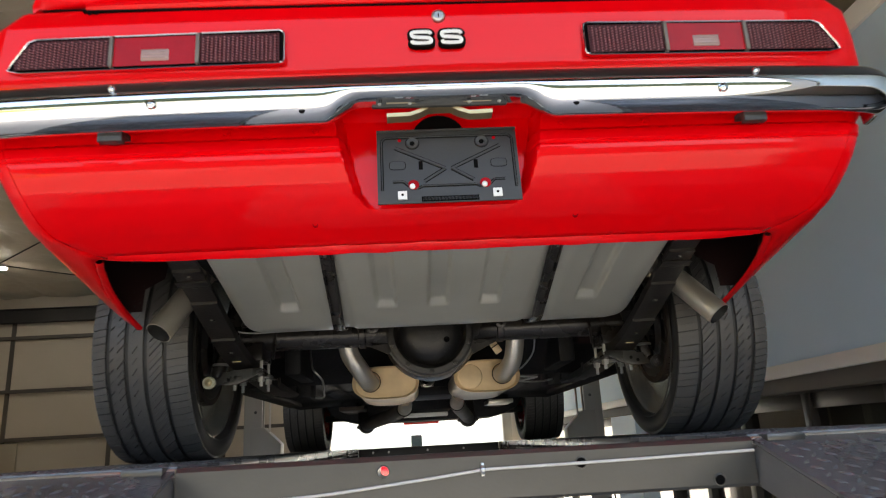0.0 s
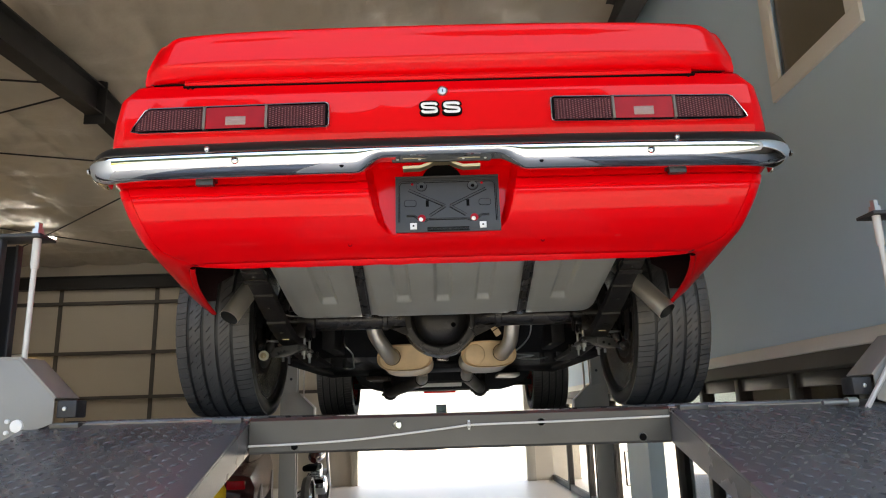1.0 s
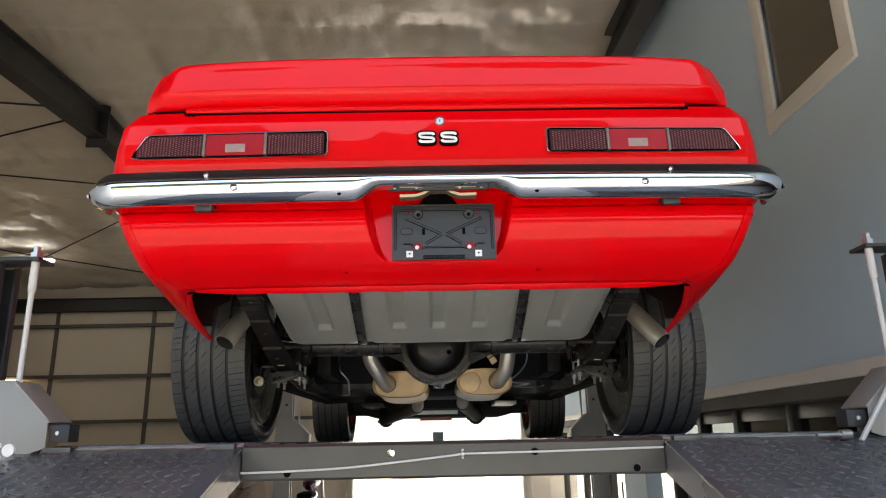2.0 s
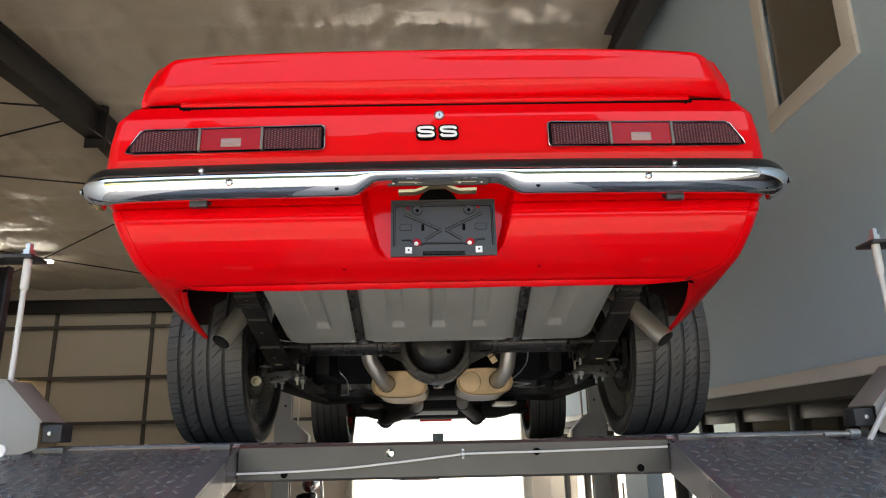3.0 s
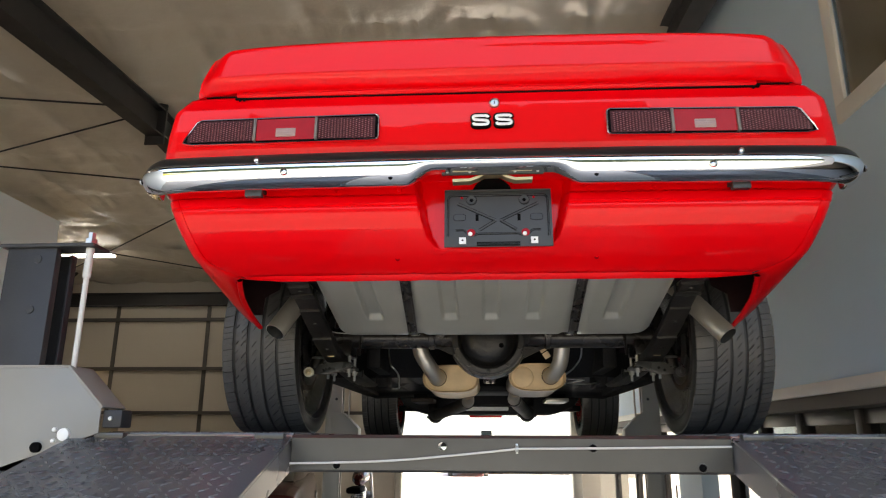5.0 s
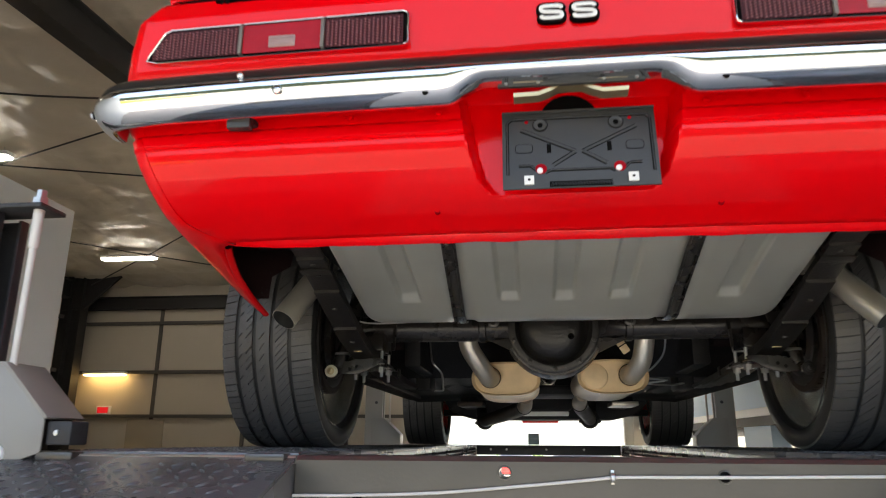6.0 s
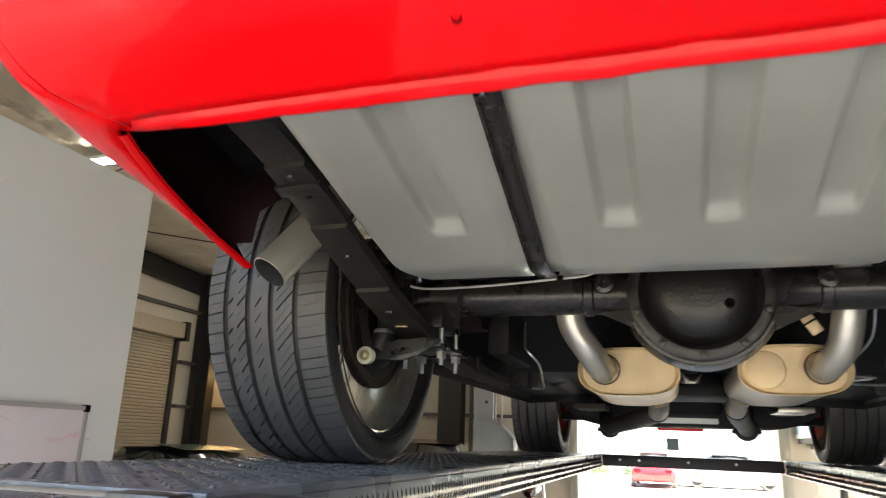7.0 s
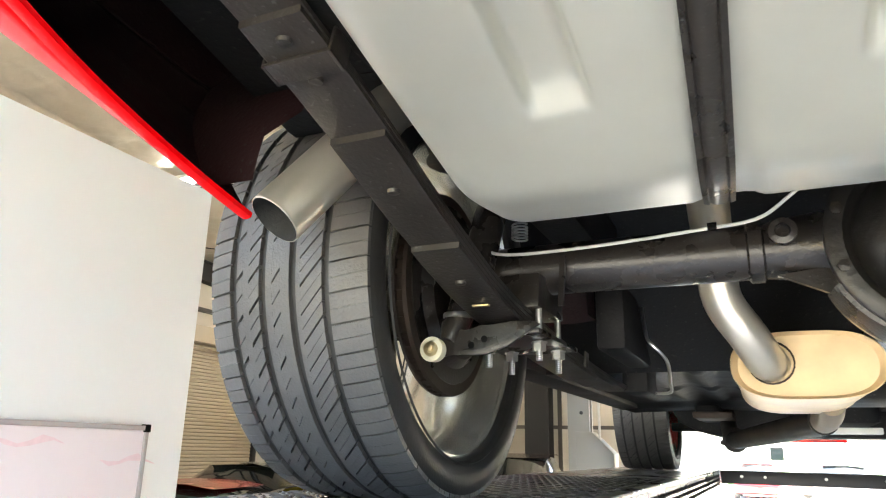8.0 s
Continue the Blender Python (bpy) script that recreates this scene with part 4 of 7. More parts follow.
for s in (-1, 1):
    bm = bmesh.new()
    sheet(bm, [[(s * x, y, z) for x, y, z in r] for r in (((0.69, 2.35, 2.56), (0.70, 2.8, 2.56), (0.70, 3.3, 2.56), (0.72, 3.8, 2.56)), ((0.615, 2.45, 2.78), (0.60, 2.8, 2.81), (0.61, 3.2, 2.79), (0.66, 3.5, 2.72)))])
    part("side_window", bm, DARK_GLASS, roof, "dark window glass")
    bm = bmesh.new()
    box(bm, (s * 0.93 - 0.012, 3.55, 2.30), (s * 0.93 + 0.012, 3.68, 2.325), None, 0.005)
    part("door_handle", bm, CHROME, body, "chrome door handle")
    bm = bmesh.new()
    prism(bm, [(2.72, 1.89), (2.722, 2.47), (2.728, 2.47), (2.726, 1.89)], "x", s * 0.921 - 0.004, s * 0.921 + 0.004)
    part("door_gap", bm, GROOVE, body, "dark door seam")
    bm = bmesh.new()
    lathe(bm, [(-0.02, 0.085), (-0.03, 0.08), (-0.035, 0.05), (-0.036, 0.0001)], (s * 0.60, 5.87, 2.24), 28, "y")
    cpart("headlight", bm, LENS_CLEAR, "round headlight")
bm = bmesh.new()
box(bm, (-0.52, 5.83, 2.14), (0.52, 5.866, 2.33), None, 0.01)
cpart("grille", bm, GROOVE, "black grille")
bm = bmesh.new()
sheet(bm, [[(u * 0.93, 5.93 - 0.10 * abs(u) ** 3 + dy, z) for u in np.linspace(-1, 1, 21)] for dy, z in ((-0.05, 2.10), (0.0, 2.07), (0.01, 2.03), (0.0, 1.99), (-0.05, 1.97))])
cpart("front_bumper", bm, CHROME, "chrome front bumper")

# deck lid lip and ducktail spoiler
bm = bmesh.new()
prof = ((1.222, 2.4435), (1.206, 2.446), (1.201, 2.452), (1.204, 2.460), (1.225, 2.462), (1.24, 2.462))
sheet(bm, [[(u * 0.664, y + 0.008 * u ** 4, z - 0.0) for u in np.linspace(-1, 1, 33)] for y, z in prof])
cpart("deck_lid_edge", bm, RED, "red rear lip of the deck lid")
bm = bmesh.new()
box(bm, (-0.668, 1.2095, 2.4412), (0.672, 1.23, 2.4448))
cpart("deck_gap", bm, GROOVE, "dark seam under the deck lid", body)
for s in (-1, 1):
    bm = bmesh.new()
    box(bm, (min(s * 0.664, s * 0.758), 1.2235, 2.4545), (max(s * 0.664, s * 0.758), 1.24, 2.4575))
    part("spoiler_gap", bm, GROOVE, body, "dark seam under the spoiler's end")
for gx in (-0.655, 0.655, -0.655 + 0.012):
    bm = bmesh.new()
    lathe(bm, [(-0.002, 0.004), (-0.004, 0.0001)], (gx, 1.2125, 2.4385), 10, "y")
    part("bump_stop", bm, GROOVE, body)


def spoiler_rows():
    # (y, z, half width) round the section from the lower edge over the top
    prof = ((1.235, 2.462, 0.784), (1.230, 2.4615, 0.785), (1.2245, 2.4635, 0.786), (1.2085, 2.478, 0.786), (1.194, 2.494, 0.784), (1.1905, 2.499, 0.783), (1.190, 2.504, 0.782), (1.188, 2.53, 0.770), (1.184, 2.555, 0.756),
            (1.181, 2.567, 0.746), (1.181, 2.573, 0.737), (1.184, 2.577, 0.728), (1.190, 2.578, 0.722), (1.23, 2.566, 0.728), (1.30, 2.535, 0.735), (1.38, 2.500, 0.74))
    rows = []
    for y, z, w in prof:
        h = (z - 2.462) / 0.12
        rows.append([(u * w + 0.005, y + 0.02 * abs(u) ** 6 + 0.03 * smoother(0.93, 1.0, abs(u)) * smoother(0, 0.3, h), z + 0.012 * h * (1 - u * u)) for u in np.sin(np.linspace(-math.pi / 2, math.pi / 2, 61))])
    return rows


bm = bmesh.new()
sheet(bm, spoiler_rows())
for end in (0, -1):
    vs = [bm.verts.new(r[end]) for r in spoiler_rows()]
    bm.faces.new(vs)
cpart("spoiler", bm, RED, "red ducktail deck spoiler", None, 34)

# rear lamps
LAMP_Y = 1.196


def lamp_shape(s, y, grow=0.0):
    """Corners of a rear lamp: inner bottom, outer bottom, outer top, inner top."""
    g = grow
    return [(s * (0.288 - g), y, 2.3245), (s * (0.2898 - g), y, 2.3195 - g * 0.7), (s * (0.296 - g * 0.4), y, 2.3165 - g), (s * (0.768 + g), y + 0.010, 2.3155 - g), (s * (0.792 + g), y + 0.011, 2.320 - g * 0.5), (s * (0.788 + g), y + 0.011, 2.330), (s * (0.760 + g * 0.6), y + 0.009, 2.374 + g * 0.8), (s * (0.747 + g * 0.3), y + 0.009, 2.380 + g), (s * (0.296 - g * 0.4), y, 2.3825 + g), (s * (0.2898 - g), y, 2.3795 + g * 0.7), (s * (0.288 - g), y, 2.3745)]


for s in (-1, 1):
    bmx = bmesh.new()
    a, b = [bmx.verts.new(p) for p in lamp_shape(s, LAMP_Y + 0.0085, 0.001)], [bmx.verts.new(p) for p in lamp_shape(s, LAMP_Y + 0.030, 0.001)]
    bmx.faces.new(a)
    for i in range(len(a)):
        bmx.faces.new((a[i], a[(i + 1) % len(a)], b[(i + 1) % len(a)], b[i]))
    lamp = cpart("tail_light", bmx, GROOVE, "dark tail light housing")
    bmx = bmesh.new()
    loops = [lamp_shape(s, LAMP_Y + 0.012, 0.0036), lamp_shape(s, LAMP_Y + 0.002, 0.0034), lamp_shape(s, LAMP_Y + 0.0006, 0.0020), lamp_shape(s, LAMP_Y + 0.002, 0.0004), lamp_shape(s, LAMP_Y + 0.010, 0.0)]
    sheet(bmx, loops, close=True)
    part("bezel", bmx, CHROME, lamp, "thin chrome bezel")
    # three lens cells
    cuts = (0.292, 0.446, 0.606, 0.786)
    for k, m_ in enumerate((LENS_DARK, LENS_RED, LENS_DARK)):
        x0, x1 = cuts[k] + 0.003, cuts[k + 1] - 0.003
        bmx = bmesh.new()
        slope = (lambda x: float(np.interp(x, [0.3, 0.747, 0.760, 0.788], [2.379, 2.378, 2.3725, 2.328])))
        nx = 16
        xs_ = np.linspace(x0, x1, nx)
        sheet(bmx, [[(s * x, LAMP_Y + 0.0045 + 0.009 * max(0, (x - 0.45) / 0.34), 2.3195 + (slope(x) - 2.3195) * v) for x in xs_] for v in (0, 0.33, 0.66, 1)])
        lens = part("lens", bmx, m_, lamp, "ribbed dark red lens" if k != 1 else "smooth red lens")
        if k != 1:
            verts, faces = [], []
            for i in range(int((x1 - x0 - 0.006) / 0.0078)):
                for j in range(12):
                    x, z = x0 + 0.007 + i * 0.0078, 2.3215 + j * 0.0056 + (0.0028 if i % 2 else 0)
                    if z + 0.004 > slope(x + 0.004) - 0.002:
                        continue
                    yy = LAMP_Y + 0.0045 + 0.009 * max(0, (x - 0.45) / 0.34)
                    q = len(verts)
                    for dx, dz, dy in ((0, 0, 0), (0.0036, 0, 0), (0.0036, 0.0026, 0), (0, 0.0026, 0), (0.0006, 0.0006, -0.0006), (0.0030, 0.0006, -0.0006), (0.0030, 0.0020, -0.0006), (0.0006, 0.0020, -0.0006)):
                        verts.append((s * (x + dx), yy + dy, z + dz))
                    faces += [(q + 4, q + 5, q + 6, q + 7), (q, q + 1, q + 5, q + 4), (q + 1, q + 2, q + 6, q + 5), (q + 2, q + 3, q + 7, q + 6), (q + 3, q, q + 4, q + 7)]
            me = bpy.data.meshes.new("lens_prism")
            me.from_pydata(verts, [], faces)
            me.materials.append(LENS_PRISM)
            ob = new("lens_prism", me)
            ob.parent = lens
            tagged(ob, "fine grid of pale moulded prisms", "", "", "stuff")
    for c in (0.446, 0.606):
        bmx = bmesh.new()
        yy = LAMP_Y + 0.009 * max(0, (c - 0.45) / 0.34)
        box(bmx, (s * c - 0.0035, yy - 0.001, 2.318), (s * c + 0.0035, yy + 0.01, 2.380), None, 0.0012)
        part("divider", bmx, DIVIDER, lamp, "grey divider bar")
    bmx = bmesh.new()
    yy = LAMP_Y + 0.0085
    box(bmx, (s * 0.525 - 0.026, yy - 0.004, 2.328), (s * 0.525 + 0.026, yy + 0.004, 2.352), None, 0.002)
    part("reversing_lens", bmx, LENS_CLEAR, lamp, "pale reversing lens")
    for z in (2.334, 2.340, 2.346):
        bmx = bmesh.new()
        box(bmx, (s * 0.525 - 0.022, yy - 0.0052, z - 0.0008), (s * 0.525 + 0.022, yy - 0.0038, z + 0.0008))
        part("lens_rib", bmx, LENS_CLEAR, lamp)
    # the lamp sits in the sloping tail panel
    for ob in [lamp] + list(lamp.children_recursive):
        for v in ob.data.vertices:
            k = (0.001 + (2.383 - v.co.z) * 0.09) / 1.16
            v.co += Vector((v.co.x + 0.07, v.co.y - 0.04, v.co.z - 1.617)) * k

# trunk lock and badge
bm = bmesh.new()
lathe(bm, [(0.006, 0.0135), (-0.002, 0.0135), (-0.005, 0.0115), (-0.006, 0.009), (-0.0035, 0.008), (-0.0035, 0.0001)], (0.008, 1.2065, 2.411), 24, "y")
lock = cpart("trunk_lock", bm, ZINC, "round bright trunk lock")
bm = bmesh.new()
box(bm, (0.0068, 1.2022, 2.407), (0.0092, 1.204, 2.415))
part("key_slot", bm, GROOVE, lock)
BADGE_CURVE = [(q.x, q.z) for q in smooth_path([(x, 0, z) for x, z in ((0.0195, 0.0070), (0.017, 0.0115), (0.008, 0.0128), (-0.008, 0.0128), (-0.0175, 0.0115), (-0.0198, 0.007), (-0.0165, 0.0022), (-0.008, 0.0006), (0.008, -0.0006), (0.0165, -0.0022), (0.0198, -0.007), (0.0175, -0.0115), (0.008, -0.0128), (-0.008, -0.0128), (-0.017, -0.0115), (-0.0195, -0.0070))], 4)]
for k, bx in enumerate((-0.027, 0.031)):
    ob = None
    for half, back, front, mt in ((0.0082, 1.214, 1.2032, GROOVE), (0.0036, 1.2046, 1.2016, WHITE_PLASTIC)):
        bm = bmesh.new()
        rows = []
        for p, u_, r_ in frames_along([(bx + x * 0.94, front, 2.363 + z * 0.94) for x, z in BADGE_CURVE]):
            q = Vector((-u_.z, 0, u_.x)) if abs(u_.y) < 0.5 else r_
            rows.append([(p.x + q.x * f * half, y, p.z + q.z * f * half) for f, y in ((1, back), (1, front + 0.0006), (0.75, front), (-0.75, front), (-1, front + 0.0006), (-1, back))])
        sheet(bm, rows)
        for r_ in (rows[0], rows[-1]):
            bm.faces.new([bm.verts.new(p) for p in r_])
        if ob is None:
            ob = cpart("badge", bm, mt, "black-edged badge")
        else:
            part("white_stroke", bm, mt, ob, "white enamel stroke")


# chrome bumper
def bumper_rows(prof):
    """The bumper's section carried round the car's tail. prof: (out, z, lift at the middle)."""
    rows = []
    ss = np.r_[np.linspace(-1, -0.75, 16), np.linspace(-0.73, -0.30, 10), np.linspace(-0.28, -0.10, 16), np.linspace(-0.08, 0.08, 5), np.linspace(0.10, 0.28, 16), np.linspace(0.30, 0.73, 10), np.linspace(0.75, 1, 16)]
    for out, z, rise in prof:
        row = []
        for q in ss:
            a = abs(q)
            if a < 0.80:
                x, y, nx, ny = a / 0.80 * 0.80, 1.172 + 0.020 * (a / 0.8) ** 2.5, 0.08 * (a / 0.8) ** 3, -1
            else:
                k = (a - 0.80) / 0.20
                ang = k * radians(86)
                x, y = 0.80 + 0.105 * math.sin(ang), 1.192 + 0.105 * (1 - math.cos(ang)) * 0.9 + 0.06 * max(0, k - 0.6)
                nx, ny = math.sin(ang), -math.cos(ang)
            mid = 1 - smoother(0.145, 0.215, a)
            taper = 1 - 0.35 * smoother(0.86, 1.0, a)
            zz = 2.222 + (z - 2.222) * taper + rise * mid
            row.append((math.copysign(1, q) * (x + nx * out), y + ny * out, zz))
        rows.append(row)
    return rows


bm = bmesh.new()
sheet(bm, bumper_rows(((0.0, 2.2435, 0), (0.012, 2.2430, 0), (0.0155, 2.2415, 0), (0.0168, 2.239, 0), (0.0172, 2.2345, 0.001), (0.0170, 2.229, 0.004), (0.0158, 2.2225, 0.007), (0.0130, 2.2145, 0.012), (0.0080, 2.2055, 0.018), (0.0015, 2.1975, 0.023), (-0.007, 2.191, 0.027), (-0.015, 2.1868, 0.030), (-0.021, 2.1845, 0.031), (-0.026, 2.185, 0.031), (-0.029, 2.189, 0.031), (-0.030, 2.20, 0.02), (-0.036, 2.25, 0.0))))
bumper = cpart("rear_bumper", bm, CHROME, "chrome rear bumper", None, 50)
# upper face coloured dark in place of the dark interior mirrored in chrome
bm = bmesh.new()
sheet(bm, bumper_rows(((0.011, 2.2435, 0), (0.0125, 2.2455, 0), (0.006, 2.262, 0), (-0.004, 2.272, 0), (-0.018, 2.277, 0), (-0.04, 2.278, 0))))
part("upper_face", bm, BUMPER_REFLECTION, bumper, "upper face of the bumper with a dark reflection painted on")
for x, y, z, r in ((-0.582, 1.166, 2.250, 0.0075), (0.590, 1.166, 2.250, 0.0075), (-0.511, 1.1635, 2.217, 0.009), (0.522, 1.1635, 2.217, 0.009)):
    bm = bmesh.new()
    lathe(bm, [(0.0, r), (-0.004, r * 0.92), (-0.0065, r * 0.6), (-0.0075, 0.0001)], (x, y, z), 16, "y")
    part("bolt", bm, CHROME, bumper, "domed chrome bolt")
for s in (-1, 1):
    bm = bmesh.new()
    lathe(bm, [(0.0, 0.009), (s * 0.005, 0.008), (s * 0.006, 0.0001)], (s * 0.9035, 1.237, 2.226), 14, "x")
    part("bolt", bm, CHROME, bumper, "domed chrome bolt")
    bm = bmesh.new()
    lathe(bm, [(-0.0005, 0.0055), (-0.0012, 0.0001)], (s * 0.248, 1.1695, 2.199), 14, "y")
    part("hole", bm, GROOVE, bumper, "dark bolt hole")
    bm = bmesh.new()
    box(bm, (s * 0.60 - 0.022, 1.21, 2.172), (s * 0.60 + 0.022, 1.228, 2.196), None, 0.002)
    box(bm, (s * 0.60 - 0.02, 1.20, 2.19), (s * 0.60 + 0.02, 1.26, 2.2))
    cpart("bumper_bracket", bm, PLATE_BLACK, "dark bumper bracket", None)
    for x in (0.235, 0.40):
        bm = bmesh.new()
        lathe(bm, [(0.0, 0.006), (-0.003, 0.005), (-0.0035, 0.0001)], (s * x, 1.2475, 2.197), 12, "y")
        part("screw", bm, RED, body)
# filler latch bracket under the bumper's middle
bm = bmesh.new()
pts = [(-0.098, 2.197), (-0.055, 2.198), (-0.035, 2.205), (-0.02, 2.213), (0.02, 2.214), (0.035, 2.206), (0.055, 2.199), (0.098, 2.200)]
sheet(bm, [[(x, y, z + dz) for x, z in pts] for y, dz in ((1.226, 0.0), (1.200, 0.0), (1.199, 0.007), (1.226, 0.009))], close=False)
cpart("latch_bracket", bm, BRASS, "gold zinc latch bracket")
bm = bmesh.new()
lathe(bm, [(0.004, 0.052), (0.0, 0.055), (0.002, 0.0001)], (0.0, 1.287, 2.185), 28, "y")
cpart("filler_opening", bm, GROOVE, "dark filler opening")
bm = bmesh.new()
box(bm, (-0.125, 1.19, 2.212), (0.125, 1.20, 2.232), None, 0.003)
stiffener = cpart("bumper_stiffener", bm, PLATE_BLACK, "dark stiffener bar")
for x in (-0.11, -0.055, 0.055, 0.11):
    bm = bmesh.new()
    lathe(bm, [(0.0, 0.0045), (-0.004, 0.004), (-0.005, 0.0001)], (x, 1.19, 2.219), 12, "y")
    part("bolt", bm, ZINC, stiffener, "bright bolt head")

# empty number-plate bracket
PM = Matrix.Translation((0.013, 1.248, 2.1175)) @ Matrix.Rotation(radians(-7.5), 4, "X")
PW, PH = 0.1335, 0.0775


def plate_bar(bm, a, b, w=0.003, h=0.0024):
    a, b = Vector((a[0], -0.0012, a[1])), Vector((b[0], -0.0012, b[1]))
    d = (b - a).normalized()
    m = PM @ Matrix.Translation(a.lerp(b, 0.5)) @ d.to_track_quat("X", "Z").to_matrix().to_4x4()
    L = (b - a).length
    box(bm, (-L / 2, -h, -w / 2), (L / 2, h * 0.4, w / 2), m, 0.0007)


bm = bmesh.new()
box(bm, (-PW, -0.001, -PH), (PW, 0.003, PH), PM, 0.001)
box(bm, (-PW, -0.006, PH - 0.004), (PW, 0.003, PH), PM, 0.001)
plate = cpart("plate_bracket", bm, PLATE_BLACK, "empty black stamped-steel number-plate bracket")
XC = -0.007      # height of the crossing of the ribs


def rib(a, b, w=0.0022, edges=True):
    """One stamped rib, its crease shade painted as a dark strip along each side."""
    bm = bmesh.new()
    plate_bar(bm, a, b, w)
    part("stamped_rib", bm, PLATE_BLACK, plate)
    if not edges:
        return
    d = Vector((b[0] - a[0], b[1] - a[1])).normalized()
    for q in (-1, 1):
        o = Vector((-d.y, d.x)) * q * (w * 0.5 + 0.0009)
        bm = bmesh.new()
        plate_bar(bm, (a[0] + o.x, a[1] + o.y), (b[0] + o.x, b[1] + o.y), 0.0013, 0.0005)
        part("crease", bm, GROOVE, plate)


for s in (-1, 1):
    rib((s * 0.100, 0.040), (s * 0.006, XC), 0.0046)
    rib((s * 0.006, XC), (s * 0.046, XC - 0.026), 0.0046)
    rib((s * 0.105, -0.033), (s * 0.085, -0.033))
    rib((s * 0.085, -0.033), (s * 0.076, -0.042))
    rib((s * 0.050, -0.043), (s * 0.060, -0.048))
    rib((s * 0.1245, -0.05), (s * 0.1245, 0.055))
    rib((s * 0.1245, 0.055), (s * 0.117, 0.0625))
rib((-0.050, -0.043), (0.050, -0.043))
rib((-0.117, 0.0625), (0.117, 0.0625))
for s in (-1, 1):
    bm = bmesh.new()
    lathe(bm, [(-0.0002, 0.0125), (-0.003, 0.0115), (-0.0015, 0.009), (-0.0015, 0.0055), (0.001, 0.004)], (0, 0, 0), 20, "y")
    bmesh.ops.transform(bm, matrix=PM @ Matrix.Translation((s * 0.066, -0.001, 0.049)), verts=bm.verts)
    part("boss", bm, PLATE_BLACK, plate, "round stamped boss")
    bm = bmesh.new()
    lathe(bm, [(-0.0018, 0.0042), (-0.0019, 0.0001)], (0, 0, 0), 14, "y")
    bmesh.ops.transform(bm, matrix=PM @ Matrix.Translation((s * 0.066, -0.001, 0.049)), verts=bm.verts)
    part("hole", bm, GROOVE, plate)
    bm = bmesh.new()
    lathe(bm, [(-0.0012, 0.0035), (-0.0013, 0.0001)], (0, 0, 0), 14, "y")
    bmesh.ops.transform(bm, matrix=PM @ Matrix.Translation((s * 0.09, -0.001, 0.056)), verts=bm.verts)
    part("hole", bm, LENS_RED, plate)
    # deep-black outline painted round the raised pad as its shadow
    for name, grow, mt, lift_ in (("slot_shadow", 0.0011, GROOVE, 0.0004), ("slot_pad", 0.0, PLATE_BLACK, 0.0011)):
        bm = bmesh.new()
        outline = []
        for k in range(24):
            a_ = 2 * math.pi * k / 24
            outline.append((s * 0.0955 + (0.0145 + grow) * math.copysign(abs(math.cos(a_)) ** 0.45, math.cos(a_)), 0.002 + (0.0082 + grow) * math.copysign(abs(math.sin(a_)) ** 0.6, math.sin(a_))))
        prism(bm, outline, "y", -0.001 - lift_, 0.0, PM)
        part(name, bm, mt, plate)
    # black disc under the boss paints the shade round its foot
    bm = bmesh.new()
    lathe(bm, [(-0.0014, 0.0136), (-0.0015, 0.0001)], (0, 0, 0), 24, "y")
    bmesh.ops.transform(bm, matrix=PM @ Matrix.Translation((s * 0.066, 0, 0.049)), verts=bm.verts)
    part("boss_crease", bm, GROOVE, plate)
    bm = bmesh.new()
    box(bm, (s * 0.052 - 0.0038, -0.0016, -0.008), (s * 0.052 + 0.0038, -0.0008, 0.010), PM)
    part("slot", bm, GROOVE, plate)
    bm = bmesh.new()
    lathe(bm, [(-0.0018, 0.0102), (-0.0012, 0.0095), (-0.0011, 0.0001)], (0, 0, 0), 20, "y")
    bmesh.ops.transform(bm, matrix=PM @ Matrix.Translation((s * 0.067, -0.001, -0.0405)), verts=bm.verts)
    part("hole", bm, LENS_RED, plate, "bolt hole with red paint behind")
    bm = bmesh.new()
    lathe(bm, [(-0.001, 0.0055), (-0.004, 0.005), (-0.0052, 0.003), (-0.0055, 0.0001)], (0, 0, 0), 16, "y")
    bmesh.ops.transform(bm, matrix=PM @ Matrix.Translation((s * 0.067 - 0.002, -0.001, -0.0440)), verts=bm.verts)
    part("screw", bm, WHITE_PLASTIC, plate, "white screw head")
    bm = bmesh.new()
    box(bm, (s * 0.088 - 0.0085, -0.005, -0.0705), (s * 0.088 + 0.0085, -0.0008, -0.0535), PM, 0.0008)
    clip = part("clip_nut", bm, WHITE_PLASTIC, plate, "square white clip nut")
    bm = bmesh.new()
    lathe(bm, [(-0.0057, 0.0026), (-0.0058, 0.0001)], (0, 0, 0), 12, "y")
    bmesh.ops.transform(bm, matrix=PM @ Matrix.Translation((s * 0.088, 0, -0.062)), verts=bm.verts)
    part("hole", bm, GROOVE, plate)
bm = bmesh.new()
box(bm, (-0.053, -0.0026, -0.0755), (0.053, -0.0008, -0.0655), PM)
part("slot", bm, GROOVE, plate, "dark long slot")
bm = bmesh.new()
for i in range(40):
    tube(bm, [PM @ Vector((-0.05 + i * 0.0026, -0.003, -0.0735)), PM @ Vector((-0.0487 + i * 0.0026, -0.003, -0.0675))], 0.0006, 5)
part("spring", bm, PLATE_BLACK, plate, "fine hinge spring")

# ---- underside ----
def skin_x(y, z):
    """Half width of the body's inner skin."""
    t = (z - zb(y)) / (zt(y) - zb(y))
    return float(np.interp(t, PROF_T, PROF_W)) * (1 + 0.035 * math.sin(math.pi * min(1, max(0, (y - 1.6) / 4.0)))) - 0.003


